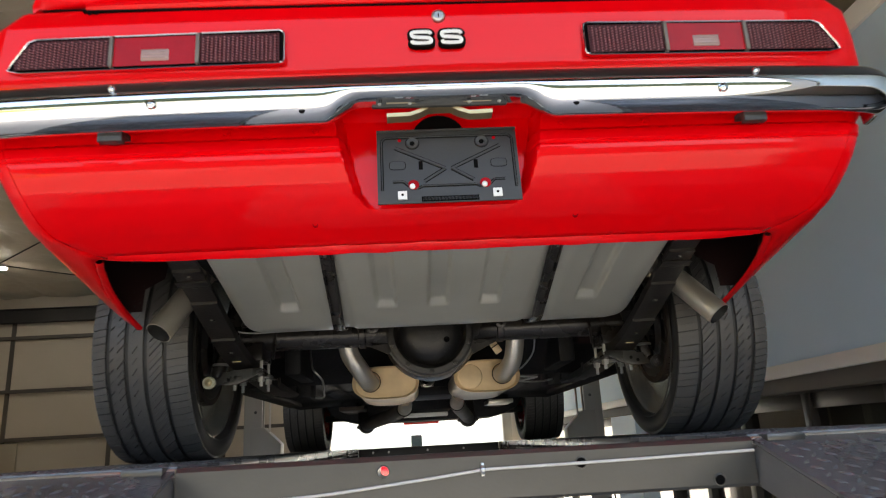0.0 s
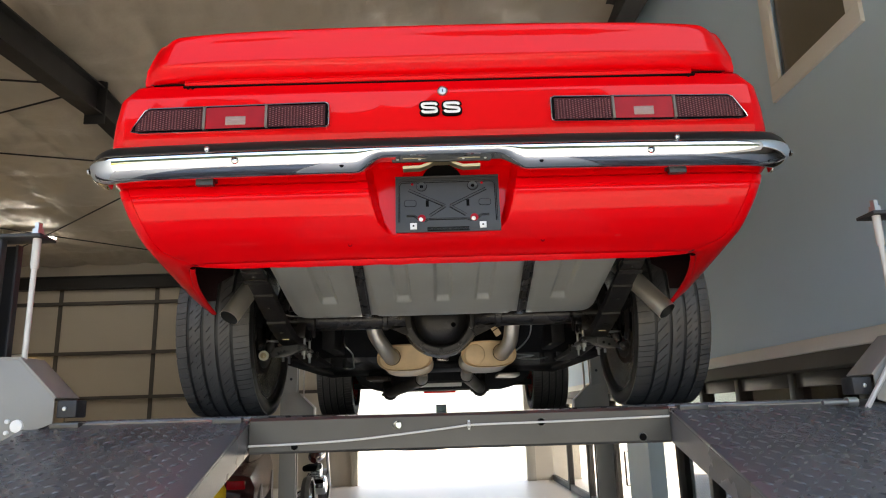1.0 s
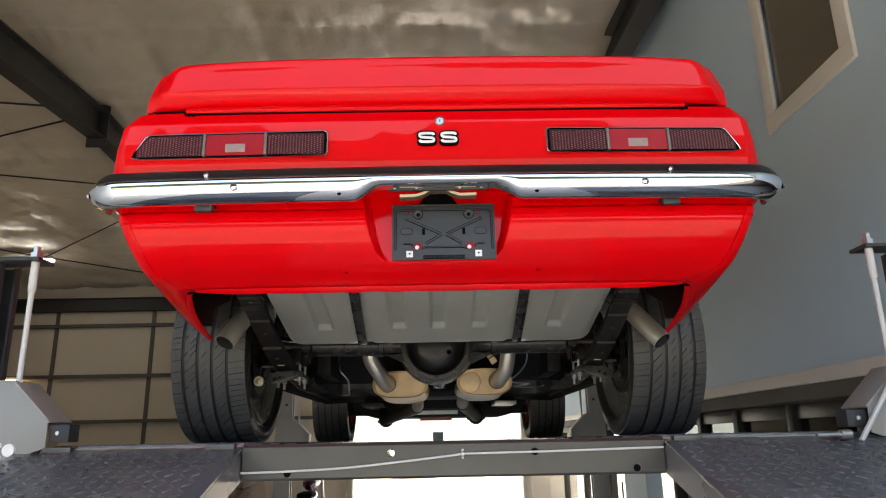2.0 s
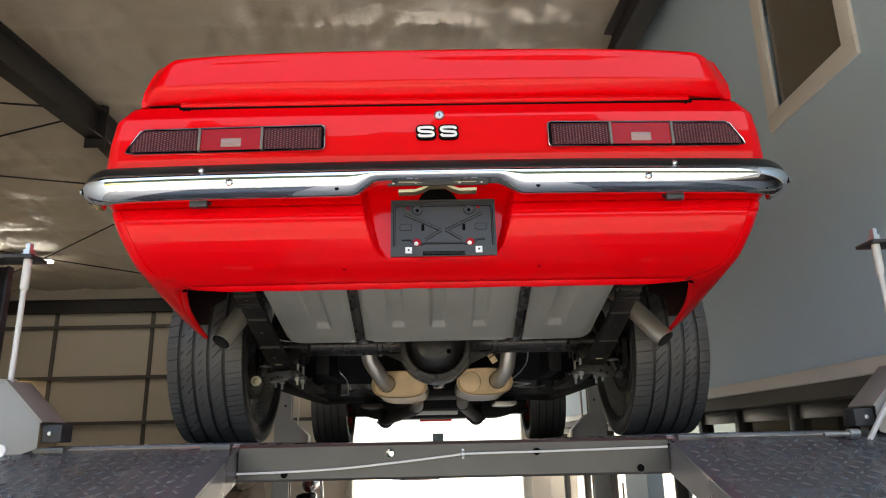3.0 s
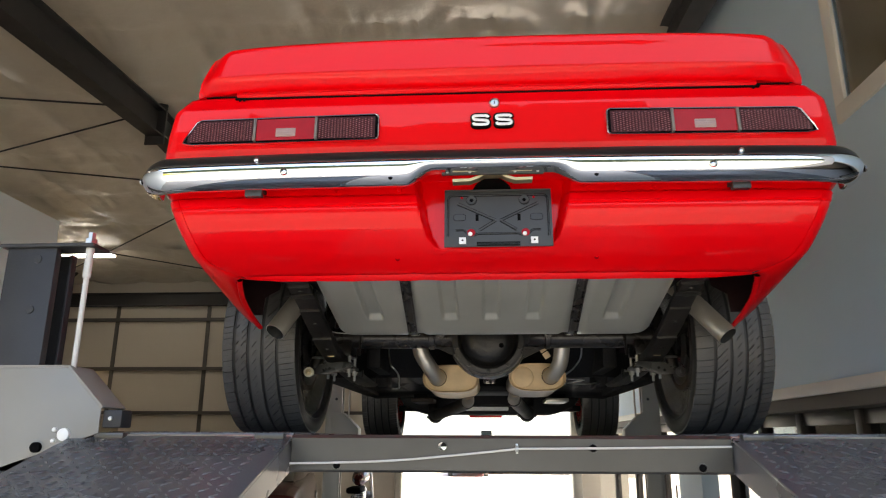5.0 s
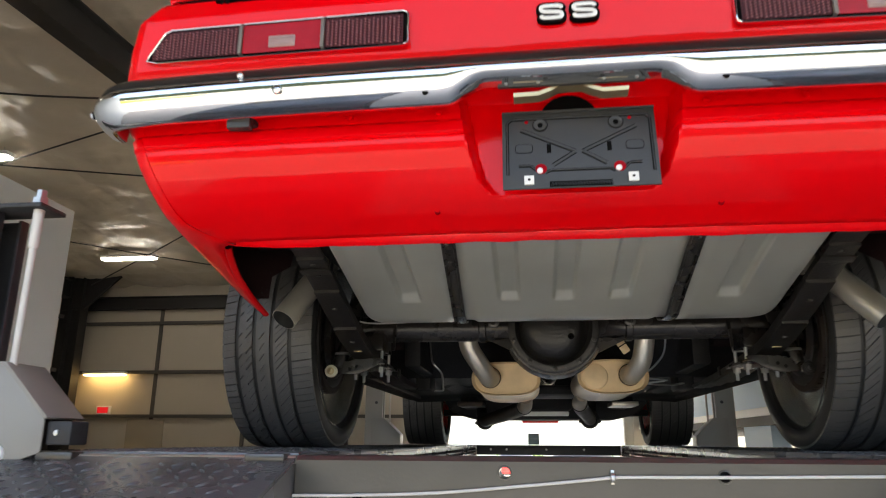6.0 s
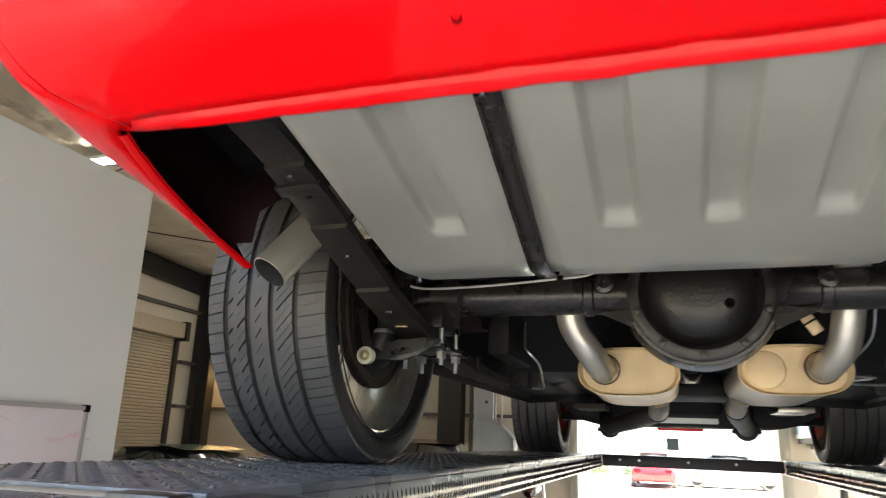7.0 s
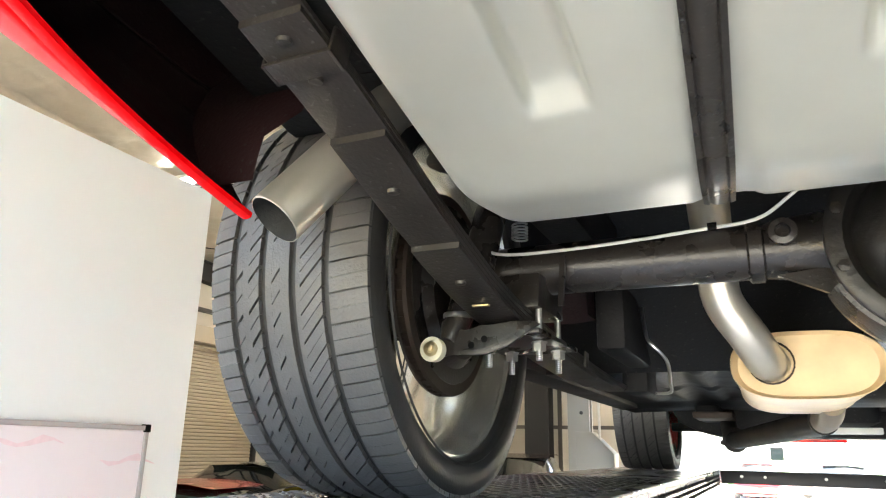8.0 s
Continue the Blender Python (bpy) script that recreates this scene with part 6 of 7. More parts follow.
# exhaust: mufflers, over-axle pipes and tailpipes
for s, mx, mz in ((-1, -0.165, 1.826), (1, 0.188, 1.832)):
    bm = bmesh.new()

    def oval(y, k, dz=0.0):
        out = []
        for i in range(40):
            a = 2 * math.pi * i / 40
            c, q = math.cos(a), math.sin(a)
            out.append((mx + 0.116 * k * math.copysign(abs(c) ** 0.62, c), y, mz + dz + 0.056 * k * math.copysign(abs(q) ** 0.85, q)))
        return out

    y0_, y1_ = 2.475, 2.93
    rings = [oval(y0_ + 0.012, 0.90), oval(y0_ + 0.004, 0.955), oval(y0_, 0.985), oval(y0_ + 0.001, 1.0), oval(y0_ + 0.012, 1.0), oval(y0_ + 0.018, 0.975), oval(y0_ + 0.08, 0.98), oval(y1_ - 0.02, 0.98), oval(y1_ - 0.01, 1.0), oval(y1_, 0.99)]
    vs = sheet(bm, rings[:5], close=True)
    bm.faces.new(vs[0])
    muf = cpart("muffler", bm, MUFFLER, "heat-tanned aluminised oval muffler")
    bm = bmesh.new()
    vs = sheet(bm, rings[4:], close=True)
    bm.faces.new(vs[-1])
    part("shell", bm, MUFFLER if s < 0 else SHELL, muf, "tan muffler shell" if s < 0 else "scorched grey muffler shell")
    if s > 0:
        bm = bmesh.new()
        lathe(bm, [(y0_ + 0.0135, 0.044), (y0_ + 0.008, 0.040), (y0_ + 0.006, 0.030), (y0_ + 0.0055, 0.0001)], (mx - 0.058, 0, mz), 28, "y")
        part("end_dimple", bm, MUFFLER, muf, "pressed dimple")
    px = mx + s * 0.052
    mouth, axis = (Vector((-0.687, 1.750, 1.911)), Vector((-0.34, -0.52, -0.783))) if s < 0 else (Vector((0.716, 1.755, 1.893)), Vector((0.48, -0.46, -0.75)))
    axis.normalize()
    root = mouth - axis * 0.17
    ex = s * 0.283
    path = smooth_path([(px, y0_ + 0.02, mz + 0.002), (px + s * 0.008, y0_ - 0.03, mz + 0.006), (px + s * 0.03, y0_ - 0.075, mz + 0.04), (ex - s * 0.004, y0_ - 0.105, mz + 0.095), (ex, y0_ - 0.13, mz + 0.16), (ex, 2.28, 2.035), (ex, 2.20, 2.065), (s * 0.30, 2.08, 2.085), (s * 0.38, 1.99, 2.115), (s * 0.48, 1.955, 2.128), (s * 0.56, 1.92, 2.122), (root - axis * 0.06)[:], root[:]], 6)
    bm = bmesh.new()
    tube(bm, path, 0.031, 22, False)
    pipe = cpart("exhaust_pipe", bm, STEEL, "bent steel exhaust pipe over the axle")
    bm = bmesh.new()
    lathe(bm, [(-0.014, 0.0335), (-0.012, 0.036), (-0.004, 0.036), (0.002, 0.034)], (px, y0_ - 0.004, mz + 0.003), 24, "y")
    part("weld_collar", bm, ROTOR, pipe, "rusty weld collar")
    # tailpipe: an open thin-walled tip
    a, b = root, mouth
    d = (b - a).normalized()
    bm = bmesh.new()
    tube(bm, [a, a.lerp(b, 0.3), b], 0.0315, 28, False)
    tube(bm, [b, b + d * 0.0008], [0.0315, 0.030], 28, False)
    tip = cpart("tailpipe", bm, STEEL, "bare steel tailpipe tip")
    bm = bmesh.new()
    tube(bm, [b + d * 0.0006, a.lerp(b, 0.4), a], 0.030, 28, False)
    tube(bm, [a.lerp(b, 0.1), a.lerp(b, 0.08)], 0.0299, 28, True)
    part("bore", bm, PLATE_BLACK, tip, "sooty bore")
    # pipe forward from the muffler to its flange
    run = [(-0.105, 2.90, 1.79), (-0.105, 2.99, 1.770), (-0.112, 3.10, 1.764), (-0.17, 3.45, 1.757), (-0.28, 3.95, 1.746), (-0.367, 4.44, 1.742), (-0.39, 4.54, 1.78), (-0.40, 4.60, 1.87)]
    if s > 0:
        run = [(0.115, 2.90, 1.80), (0.112, 3.0, 1.785), (0.116, 3.12, 1.777), (0.15, 3.45, 1.768), (0.20, 3.85, 1.757), (0.237, 4.13, 1.745), (0.25, 4.24, 1.78), (0.255, 4.30, 1.87)]
    fx_, fy_, fz_ = run[5]
    bm = bmesh.new()
    tube(bm, smooth_path(run[:3], 5), [0.027] * 8 + [0.030] * 3, 18)
    part("outlet_stub", bm, SHELL, muf, "short tan stub pipe")
    bm = bmesh.new()
    tube(bm, smooth_path(run[2:], 6), 0.034, 18)
    fp = cpart("front_pipe", bm, SOOT_PIPE, "dark exhaust front pipe")
    bm = bmesh.new()
    lathe(bm, [(-0.02, 0.032), (-0.018, 0.042), (-0.013, 0.052), (0.013, 0.052), (0.018, 0.042), (0.02, 0.032)], (fx_, fy_ + 0.02, fz_), 14, "y")
    part("clamp", bm, SOOT_PIPE, fp, "pipe clamp")
    for q in (-1, 1):
        bm = bmesh.new()
        lathe(bm, [(-0.022, 0.0001), (-0.022, 0.011), (0.03, 0.011), (0.031, 0.0001)], (fx_ + q * 0.05, fy_ + 0.02, fz_ - 0.012), 6, "y")
        part("flange_bolt", bm, SOOT_PIPE, fp, "dark flange bolt")
bm = bmesh.new()
m = Matrix.Translation((0.212, 2.40, 1.925)) @ Matrix.Rotation(radians(-32), 4, "Y")
box(bm, (-0.013, -0.004, -0.03), (0.013, 0.0, 0.03), m, 0.003)
hang = cpart("exhaust_hanger", bm, MUFFLER, "bare steel exhaust hanger strap")
bm = bmesh.new()
box(bm, (-0.014, -0.006, -0.004), (0.014, 0.001, 0.0), m)
part("band", bm, GROOVE, hang, "dark band")

# front suspension, crossmember and engine pan, seen against the daylight
bm = bmesh.new()
prism(bm, [(-0.64, 1.87), (-0.60, 1.815), (-0.52, 1.778), (-0.44, 1.760), (0.44, 1.760), (0.52, 1.778), (0.60, 1.815), (0.64, 1.87), (0.5, 1.97), (-0.5, 1.97)], "y", 4.66, 5.02, None, 0.012)
cpart("crossmember", bm, BLACK_PAINT, "black front crossmember")
bm = bmesh.new()
box(bm, (-0.16, 4.3, 1.80), (0.16, 5.3, 2.0), None, 0.03)
cpart("oil_pan", bm, BLACK_PAINT, "black engine oil pan")
bm = bmesh.new()
box(bm, (-0.16, 3.2, 1.82), (0.14, 3.55, 1.86), None, 0.012)
cpart("transmission_mount", bm, BLACK_PAINT, "black transmission crossmember")
for s in (-1, 1):
    bm = bmesh.new()
    box(bm, (s * 0.46 - 0.05, 4.35, 1.82), (s * 0.46 + 0.05, 5.6, 1.93), None, 0.015)
    prism(bm, [(s * 0.40, 4.85), (s * 0.68, 4.93), (s * 0.68, 5.0), (s * 0.40, 5.2)], "z", 1.79, 1.83, None, 0.006)
    cpart("lower_arm", bm, BLACK_PAINT, "black front lower arm and rail")
    bm = bmesh.new()
    lathe(bm, [(s * 0.585, 0.13), (s * 0.60, 0.14), (s * 0.615, 0.14), (s * 0.62, 0.05)], (0, FX, AZ), 30, "x")
    cpart("front_brake_disc", bm, ROTOR, "dark front brake disc")
    bm = bmesh.new()
    box(bm, (s * 0.42 - 0.07, 4.02, 1.812), (s * 0.42 + 0.07, 4.28, 1.835), None, 0.004)
    cpart("splash_tray", bm, STEEL if s > 0 else ROTOR, "worn underbody tray")
bm = bmesh.new()
box(bm, (-0.165, 3.97, 1.757), (0.115, 4.03, 1.779), None, 0.004)
cpart("gearbox_strip", bm, WHITE_PLASTIC, "pale strip under the gearbox")
bm = bmesh.new()
box(bm, (-0.15, 5.10, 1.748), (0.10, 5.115, 1.785), None, 0.004)
cpart("front_valance_lip", bm, RED, "red lower edge of the front valance")

# ---- wheels ----


def tyre_mesh():
    bm = bmesh.new()
    w2, r = (TYRE_OUT - TYRE_IN) / 2, TYRE_R
    prof = [(-w2 * 0.80, 0.262), (-w2 * 0.93, 0.268), (-w2 * 1.0, 0.285), (-w2 * 1.01, 0.300), (-w2 * 0.985, r - 0.014), (-w2 * 0.955, r - 0.0075), (-w2 * 0.90, r - 0.0065), (w2 * 0.90, r - 0.0065), (w2 * 0.955, r - 0.0075), (w2 * 0.985, r - 0.014), (w2 * 1.01, 0.300), (w2 * 1.0, 0.285), (w2 * 0.93, 0.268), (w2 * 0.80, 0.262)]
    lathe(bm, prof, (0, 0, 0), 96, "x")
    for h in (-w2 * 1.003, w2 * 1.003):
        lathe(bm, [(h * 0.99, 0.2695), (h * 1.008, 0.272), (h * 0.99, 0.2745)], (0, 0, 0), 96, "x")
    return finish("tyre", bm, SIDEWALL)


def tread_mesh():
    """Ribs and skewed blocks; x runs from the inner to the outer shoulder."""
    w2, r = (TYRE_OUT - TYRE_IN) / 2, TYRE_R
    verts, faces = [], []

    def block(xa, xb, a0, a1, skew, top_a=None, top_b=None):
        k = len(verts)
        for x, e in ((xa, 0.0), (xb, skew)):
            drop = 0.0055 * max(0, (abs(x) / w2 - 0.66) / 0.32) ** 2
            for a in (a0 + e, a1 + e):
                for rr in (r - 0.0075 - drop, r - drop):
                    q = 0.0012 if rr > r - 0.004 else 0.0
                    verts.append((x, rr * math.cos(a), rr * math.sin(a)))
        # order: (xa,a0,lo) (xa,a0,hi) (xa,a1,lo) (xa,a1,hi) (xb,...)
        faces.extend([(k + 1, k + 3, k + 7, k + 5), (k, k + 1, k + 5, k + 4), (k + 2, k + 6, k + 7, k + 3), (k, k + 2, k + 3, k + 1), (k + 4, k + 5, k + 7, k + 6)])

    def ring(xa, xb, n=96):
        for i in range(n):
            a = 2 * math.pi * i / n
            block(xa, xb, a, a + 2 * math.pi / n, 0.0)

    def blocks(xa, xb, n, gap, skew, phase=0.0, steps=3):
        skew = -skew
        rr = random.Random(int(xa * 1e4) + n)
        p = 2 * math.pi / n
        for i in range(n):
            jit = rr.uniform(-0.04, 0.04) * p
            for q in range(steps):
                f0, f1 = q / steps, (q + 1) / steps
                a0 = i * p + phase * p + jit
                wide_a, wide_b = (1.5, 0.45) if i % 2 else (0.45, 1.5)
                g0 = a0 + gap * p * 0.5 * wide_a
                g1 = (i + 1) * p + phase * p - gap * p * 0.5 * wide_b + jit * 0.5
                block(xa + (xb - xa) * f0, xa + (xb - xa) * f1, g0 + skew * p * f0, g1 + skew * p * f0, skew * p / steps)

    at = lambda f: -w2 + 2 * w2 * f  # noqa: E731
    # inner shoulder, slotted rib, closed centre rib, notched rib, outer shoulder
    blocks(at(0.012), at(0.222), 104, 0.10, 0.3, 0.0, 6)
    blocks(at(0.264), at(0.395), 112, 0.12, 1.9)
    ring(at(0.395), at(0.422))
    ring(at(0.464), at(0.520))
    blocks(at(0.520), at(0.570), 72, 0.09, 0.6)
    ring(at(0.570), at(0.612))
    blocks(at(0.654), at(0.720), 96, 0.15, 0.9)
    ring(at(0.720), at(0.760))
    blocks(at(0.760), at(0.800), 72, 0.13, 0.4)
    blocks(at(0.842), at(0.985), 108, 0.12, 0.3, 0.2)
    me = bpy.data.meshes.new("tread")
    me.from_pydata(verts, [], faces)
    me.materials.append(RUBBER)
    return me


def rim_mesh():
    bm = bmesh.new()
    w2 = (TYRE_OUT - TYRE_IN) / 2
    # barrel from the inner lip to the face, seen from inside
    lathe(bm, [(-w2 * 0.80, 0.268), (-w2 * 0.86, 0.266), (-w2 * 0.87, 0.260), (-w2 * 0.80, 0.2535), (-w2 * 0.68, 0.250), (-w2 * 0.60, 0.240), (-w2 * 0.35, 0.232), (w2 * 0.2, 0.228), (w2 * 0.5, 0.232), (w2 * 0.72, 0.246), (w2 * 0.84, 0.256), (w2 * 0.87, 0.262), (w2 * 0.80, 0.268)], (0, 0, 0), 72, "x")
    return finish("rim", bm, ALLOY)


def spoke_mesh():
    bm = bmesh.new()
    w2 = (TYRE_OUT - TYRE_IN) / 2
    vs = [bm.verts.new(p) for p in ((w2 * 0.30, -0.055, 0.05), (w2 * 0.30, 0.055, 0.05), (w2 * 0.45, 0.040, 0.236), (w2 * 0.45, -0.040, 0.236), (w2 * 0.62, -0.048, 0.05), (w2 * 0.62, 0.048, 0.05), (w2 * 0.78, 0.034, 0.244), (w2 * 0.78, -0.034, 0.244))]
    for f in ((0, 1, 2, 3), (7, 6, 5, 4), (0, 4, 5, 1), (1, 5, 6, 2), (2, 6, 7, 3), (3, 7, 4, 0)):
        bm.faces.new([vs[i] for i in f])
    bmesh.ops.bevel(bm, geom=bm.edges[:], offset=0.006, segments=2, profile=0.5, affect="EDGES")
    return finish("spoke", bm, ALLOY)


def hub_mesh():
    bm = bmesh.new()
    w2 = (TYRE_OUT - TYRE_IN) / 2
    lathe(bm, [(w2 * 0.1, 0.03), (w2 * 0.1, 0.075), (w2 * 0.62, 0.08), (w2 * 0.72, 0.05), (w2 * 0.72, 0.0001)], (0, 0, 0), 36, "x")
    return finish("hub", bm, ALLOY)


def disc_mesh():
    bm = bmesh.new()
    lathe(bm, [(-0.012, 0.06), (-0.012, 0.168), (-0.006, 0.170), (-0.005, 0.165), (0.005, 0.165), (0.006, 0.170), (0.012, 0.168), (0.012, 0.06), (0.05, 0.06)], (0, 0, 0), 60, "x")
    for k in range(44):
        m = Matrix.Rotation(2 * math.pi * k / 44, 4, "X")
        box(bm, (-0.006, -0.004, 0.15), (0.006, 0.004, 0.1685), m)
    return finish("brake_disc", bm, ROTOR)


def backing_mesh():
    bm = bmesh.new()
    lathe(bm, [(-0.02, 0.0001), (-0.03, 0.05), (-0.03, 0.11), (-0.016, 0.125), (-0.014, 0.150), (-0.012, 0.150)], (0, 0, 0), 48, "x")
    box(bm, (-0.045, -0.05, -0.17), (0.045, 0.05, -0.09), Matrix.Rotation(radians(235), 4, "X"), 0.012)
    for k in range(4):
        a = math.pi / 4 + k * math.pi / 2
        lathe(bm, [(-0.03, 0.010), (-0.042, 0.009), (-0.043, 0.0001)], (0, 0.075 * math.cos(a), 0.075 * math.sin(a)), 6, "x")
    return finish("backing_plate", bm, SATIN_BLACK)


T_ME, D_ME, R_ME, B_ME, P_ME = tyre_mesh(), tread_mesh(), rim_mesh(), disc_mesh(), backing_mesh()
S_ME, H_ME = spoke_mesh(), hub_mesh()
CX = (TYRE_IN + TYRE_OUT) / 2
for s in (-1, 1):
    for wy in (AX, FX):
        w = new("wheel", R_ME)
        w.parent = car
        w.matrix_basis = pose(s * CX, wy, AZ, 0, 0, 0 if s > 0 else 180)
        keep(w)
        tagged(w, "silver alloy wheel with a low-profile tyre")
        for k in range(5):
            o = new("spoke", S_ME)
            o.parent = w
            o.matrix_basis = Matrix.Rotation(2 * math.pi * k / 5 + 0.35, 4, "X")
        new("hub", H_ME).parent = w
        for name, me, lab in (("tyre", T_ME, "black low-profile tyre"), ("tread", D_ME, "worn grey-black tread blocks"), ("brake_disc", B_ME, "rust-edged vented brake disc"), ("backing_plate", P_ME, "black brake backing plate with a caliper")):
            if wy == FX and name in ("brake_disc", "backing_plate"):
                continue
            o = new(name, me)
            o.parent = w
            if name in ("brake_disc", "backing_plate"):
                o.location = (-0.085, 0, 0)
            tagged(o, lab)


def parked_car(name, paint, label, at, turn, tall=1.42, length=4.6, wide=0.9):
    """A plain closed car: lofted body, glass, wheels and lamps."""
    ob = empty(name, label, "car", "parked cars", at)
    ob.rotation_euler = (0, 0, radians(turn))
    L = length / 2
    st = [(-L, 0.80, 0.45, 0.62, 0.0), (-L + 0.12, 0.95, 0.30, 0.80, 0.0), (-L + 0.7, 1.0, 0.22, 0.92, 0.0), (-0.9, 1.0, 0.2, 0.95, 0.0), (0.3, 1.0, 0.2, 0.96, 0.0), (1.1, 1.0, 0.2, 0.97, 0), (L - 0.5, 0.98, 0.24, 0.95, 0.0), (L - 0.1, 0.92, 0.32, 0.85, 0.0), (L, 0.78, 0.42, 0.70, 0.0)]
    bm = bmesh.new()
    rows = []
    for y, w, lo, hi, _ in st:
        w *= wide
        rows.append([(-w * 0.9, y, lo), (-w, y, lo + 0.12), (-w, y, (lo + hi) / 2 + 0.1), (-w * 0.93, y, hi - 0.03), (-w * 0.8, y, hi), (0, y, hi + 0.03), (w * 0.8, y, hi), (w * 0.93, y, hi - 0.03), (w, y, (lo + hi) / 2 + 0.1), (w, y, lo + 0.12), (w * 0.9, y, lo)])
    vs = sheet(bm, rows, close=True)
    bm.faces.new(vs[0])
    bm.faces.new(vs[-1])
    part("body", bm, paint, ob)
    bm = bmesh.new()
    rows = [[(x * w * wide, y, z) for x, z in ((-1.0, 0.9), (-0.9, 0.9 + (t - 0.9) * 0.6), (-0.72, t - 0.03), (0, t), (0.72, t - 0.03), (0.9, 0.9 + (t - 0.9) * 0.6), (1.0, 0.9))] for y, w, t in ((-1.35, 0.86, 0.98), (-0.75, 0.86, tall - 0.06), (0.0, 0.87, tall), (0.7, 0.87, tall - 0.02), (1.5, 0.86, 1.0))]
    vs = sheet(bm, rows)
    part("glasshouse", bm, DARK_GLASS, ob, "dark glass")
    bm = bmesh.new()
    sheet(bm, [[(x * wide * 0.72, y, z) for x in (-1, -0.4, 0, 0.4, 1)] for y, z in ((-0.75, tall - 0.045), (-0.4, tall + 0.002), (0.3, tall + 0.012), (0.75, tall - 0.012))])
    part("roof", bm, paint, ob)
    for sx in (-1, 1):
        for wy in (-L + 0.85, L - 0.9):
            bm = bmesh.new()
            lathe(bm, [(-0.1, 0.2), (-0.1, 0.31), (0.1, 0.31), (0.1, 0.2), (0.09, 0.0001)], (sx * wide * 0.9, wy, 0.315), 24, "x")
            part("wheel", bm, RUBBER, ob)
        bm = bmesh.new()
        box(bm, (sx * wide * 0.68 - 0.13, -L - 0.01, 0.62), (sx * wide * 0.68 + 0.13, -L + 0.06, 0.74), None, 0.02)
        part("lamp", bm, LENS_RED, ob)
    return ob


PAINT_RED = mat("parked_red_paint", (0.36, 0.012, 0.016), 0.25, 0, 0.05, 3, 0, 60, coat=0.3)
PAINT_SILVER = mat("parked_silver_paint", (0.42, 0.45, 0.5), 0.25, 0.5, 0.05, 3, 0, 60, coat=0.3)
PAINT_GREEN = mat("parked_grey_green_paint", (0.16, 0.2, 0.2), 0.25, 0.3, 0.05, 3, 0, 60, coat=0.3)
PAINT_YELLOW = mat("parked_yellow_paint", (0.75, 0.52, 0.03), 0.25, 0, 0.05, 3, 0, 60, coat=0.3)
PAINT_MAROON = mat("maroon_paint", (0.06, 0.012, 0.012), 0.2, 0, 0.05, 3, 0, 60, coat=0.3)
LEAF = mat("shrub_leaf", (0.06, 0.13, 0.03), 0.7, 0, 0.4, 6, 0.2, 30)

parked_car("parked_car", PAINT_RED, "red car parked across the sunlit yard", (-0.85, 34.0, -0.02), 0, 1.42)
parked_car("parked_car", PAINT_SILVER, "silver car parked across the sunlit yard", (2.3, 35.0, -0.02), 90, 1.4)
parked_car("parked_car", PAINT_GREEN, "dark grey-green car parked inside the shop", (-7.6, 10.6, 0), 80, 1.40)
parked_car("parked_car", PAINT_RED, "red car parked inside the shop", (-7.1, 8.4, 0), 100, 1.20)
parked_car("parked_car", PAINT_YELLOW, "yellow car parked inside the shop", (-5.4, 9.6, 0), 85, 1.18)
parked_car("parked_car", PAINT_MAROON, "dark maroon car parked inside the shop", (-3.95, 12.0, 0), 10, 1.62)
parked_car("parked_car", PAINT_YELLOW, "yellow car parked outside the open bay", (-8.6, -8.0, -0.02), 40, 1.4)
parked_car("parked_car", PAINT_YELLOW, "yellow car parked beside the dark asphalt outside", (9.6, -6.4, -0.02), 25, 1.4)

# pale building and shrubs across the yard
house = empty("building", "white building with a small dark window across the yard", "building", at=(0, 48, 0))
keep(boxes("wall", [((-24, 48, -0.2), (24, 56, 7.5))], STUCCO, house))
keep(boxes("roof_edge", [((-24.3, 47.8, 7.5), (24.3, 56.2, 7.9))], TRIM, house))
wbox = keep(boxes("window", [((-0.45, 47.93, 1.35), (0.45, 47.99, 2.25))], TRIM, house, "cream window frame", 0.01))
boxes("pane", [((-0.36, 47.92, 1.44), (0.36, 47.935, 2.16))], DARK_GLASS, wbox, "dark pane")
rng = random.Random(11)
for k in range(9):
    cx, cy = -9 + k * 2.3 + rng.uniform(-0.4, 0.4), 45.2 + rng.uniform(-0.4, 0.4)
    bm = bmesh.new()
    for i in range(420):
        th, ph, rr = rng.uniform(0, 2 * math.pi), rng.uniform(0, math.pi / 2), rng.uniform(0.6, 1.0)
        p = Vector((cx + 1.0 * rr * math.cos(th) * math.cos(ph), cy + 0.7 * rr * math.sin(th) * math.cos(ph), -0.1 + 1.0 * rr * math.sin(ph) * rng.uniform(0.8, 1.15)))
        d1 = Vector((rng.uniform(-1, 1), rng.uniform(-1, 1), rng.uniform(-1, 1))).normalized() * 0.11
        d2 = d1.orthogonal().normalized() * 0.06
        bm.faces.new([bm.verts.new(p + q) for q in (-d1, d2, d1, -d2)])
    tagged(part("shrub", bm, LEAF), "low green shrub in front of the white building", "shrub", "yard shrubs")

# chrome motorcycle standing beyond the lift
bike = empty("motorcycle", "maroon cruiser motorcycle with a chrome engine", "motorcycle", at=(-2.25, 12.4, 0))


def bpart(name, bm, m, label=""):
    return keep(part(name, bm, m, bike, label))


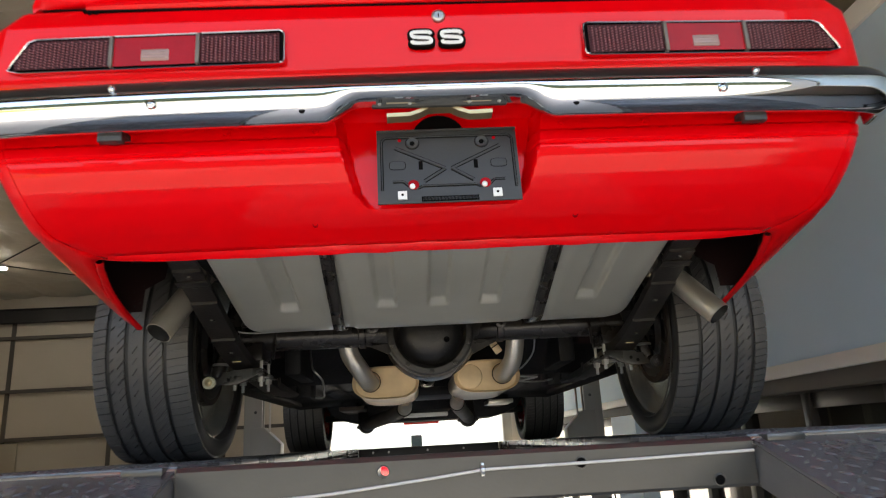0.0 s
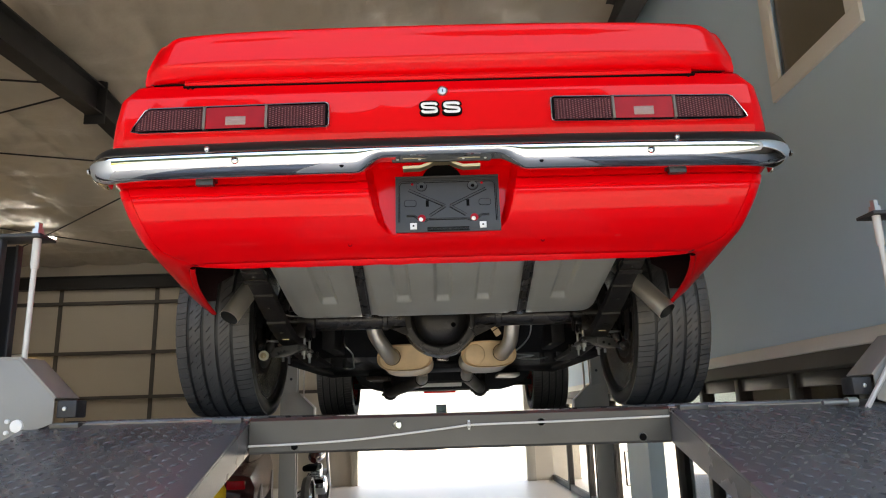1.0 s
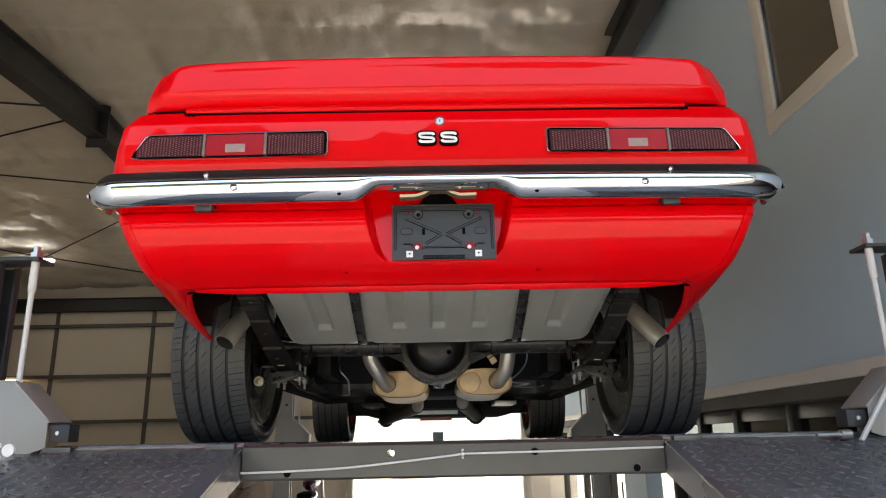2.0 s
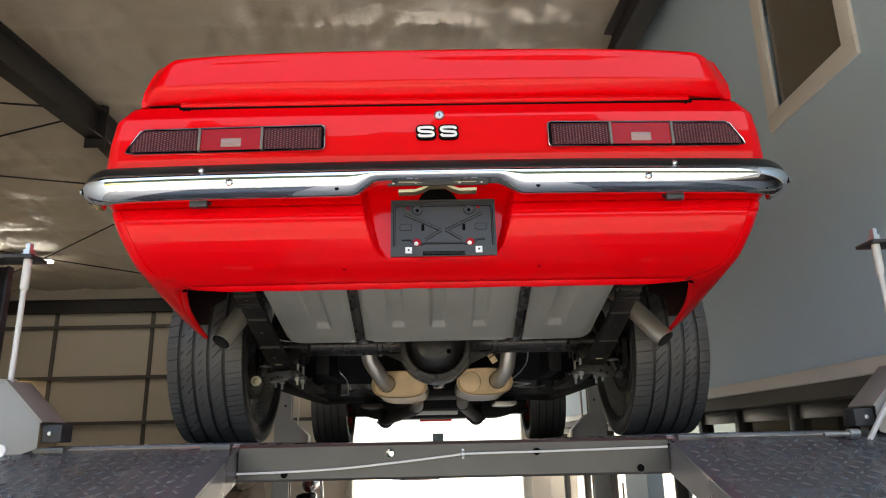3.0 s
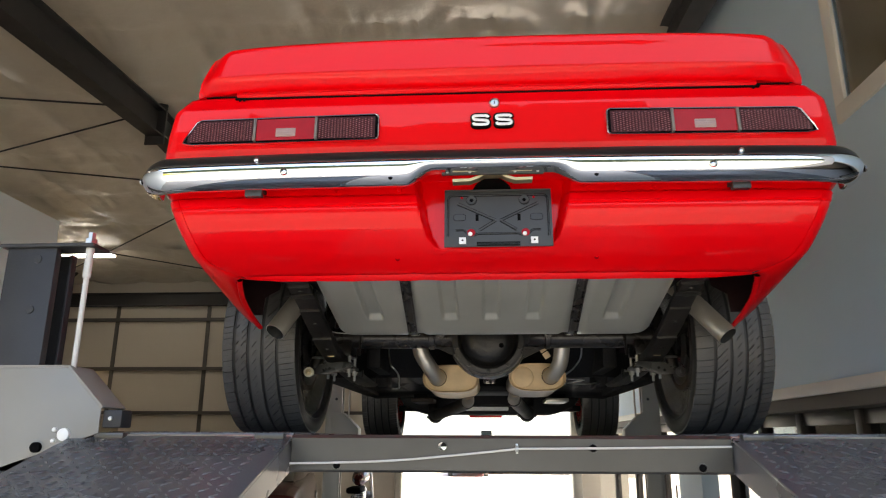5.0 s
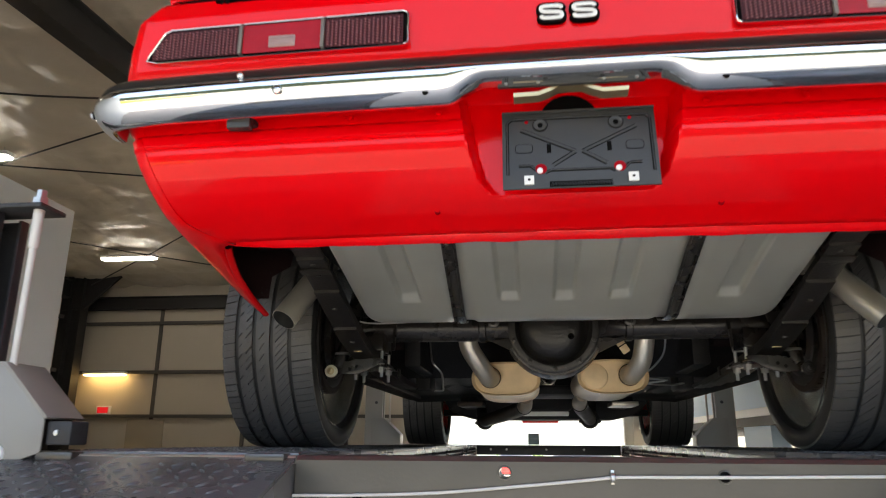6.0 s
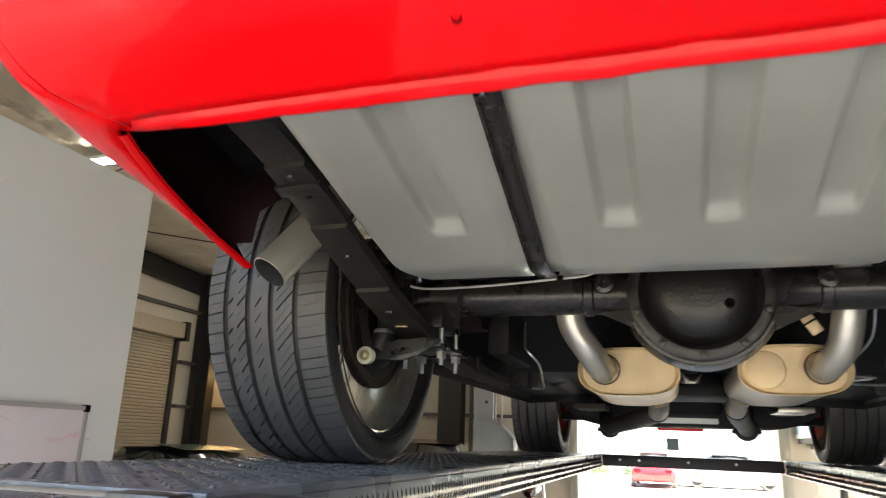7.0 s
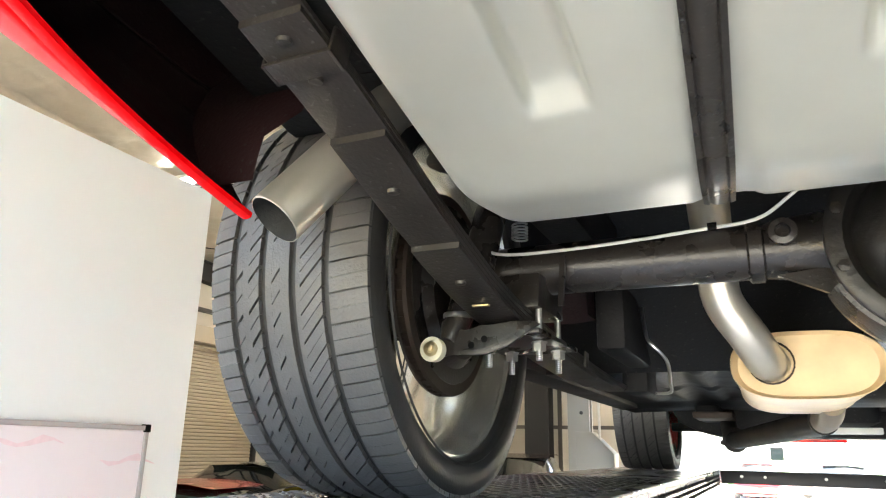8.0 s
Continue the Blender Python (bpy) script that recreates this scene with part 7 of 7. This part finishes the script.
BX, BY = -2.25, 12.4
for wy in (-0.8, 0.8):
    bm = bmesh.new()
    lathe(bm, [(-0.06, 0.25), (-0.07, 0.29), (0, 0.325), (0.07, 0.29), (0.06, 0.25)], (BX, BY + wy, 0.325), 32, "x")
    bpart("tyre", bm, RUBBER)
    bm = bmesh.new()
    lathe(bm, [(-0.04, 0.26), (-0.03, 0.23), (0.03, 0.23), (0.04, 0.26)], (BX, BY + wy, 0.325), 32, "x")
    for k in range(10):
        a = k * math.pi / 5
        cyl(bm, (BX, BY + wy, 0.325), (BX, BY + wy + 0.24 * math.cos(a), 0.325 + 0.24 * math.sin(a)), 0.006, 6)
    bpart("rim", bm, CHROME, "chrome rim")
bm = bmesh.new()
tube(bm, smooth_path([(BX, BY - 0.35, 0.86), (BX, BY - 0.2, 0.92), (BX, BY + 0.1, 0.95), (BX, BY + 0.3, 0.92)], 4), [0.05, 0.07, 0.09, 0.11, 0.12, 0.13, 0.14, 0.14, 0.14, 0.13, 0.11, 0.09, 0.05], 16)
bpart("fuel_tank", bm, PAINT_MAROON, "maroon teardrop tank")
bm = bmesh.new()
box(bm, (BX - 0.13, BY - 0.7, 0.70), (BX + 0.13, BY - 0.2, 0.80), None, 0.04)
bpart("seat", bm, GROOVE, "black seat")
for a in (-22, 22):
    bm = bmesh.new()
    m = Matrix.Translation((BX, BY, 0.48)) @ Matrix.Rotation(radians(a), 4, "X")
    for k in range(8):
        box(bm, (-0.085, -0.085, 0.06 + k * 0.03), (0.085, 0.085, 0.078 + k * 0.03), m, 0.004)
    box(bm, (-0.06, -0.06, 0.0), (0.06, 0.06, 0.31), m)
    bpart("cylinder", bm, CHROME, "finned chrome cylinder")
bm = bmesh.new()
lathe(bm, [(-0.16, 0.0001), (-0.17, 0.12), (-0.14, 0.16), (0.14, 0.16), (0.17, 0.12), (0.16, 0.0001)], (BX, BY, 0.42), 28, "x")
bpart("crankcase", bm, CHROME, "polished crankcase")
for dz in (0.0, 0.09):
    bm = bmesh.new()
    tube(bm, smooth_path([(BX - 0.14, BY + 0.1, 0.6 - dz), (BX - 0.2, BY + 0.12, 0.45 - dz), (BX - 0.2, BY - 0.2, 0.36 - dz), (BX - 0.2, BY - 1.0, 0.36 - dz)], 5), 0.04, 14)
    bpart("exhaust", bm, CHROME, "chrome exhaust pipe")
for sx in (-0.1, 0.1):
    bm = bmesh.new()
    tube(bm, [(BX + sx, BY + 0.8, 0.325), (BX + sx, BY + 0.42, 1.05)], 0.028, 12)
    bpart("fork", bm, CHROME, "chrome fork leg")
bm = bmesh.new()
tube(bm, smooth_path([(BX - 0.4, BY + 0.1, 1.08), (BX - 0.25, BY + 0.35, 1.12), (BX, BY + 0.42, 1.08), (BX + 0.25, BY + 0.35, 1.12), (BX + 0.4, BY + 0.1, 1.08)], 4), 0.014, 10)
bpart("handlebar", bm, CHROME, "chrome handlebar")
bm = bmesh.new()
lathe(bm, [(0.12, 0.0001), (0.11, 0.08), (0.02, 0.09), (-0.1, 0.04), (-0.11, 0.0001)], (BX, BY + 0.5, 0.95), 24, "y")
bpart("headlamp", bm, CHROME, "chrome headlamp")
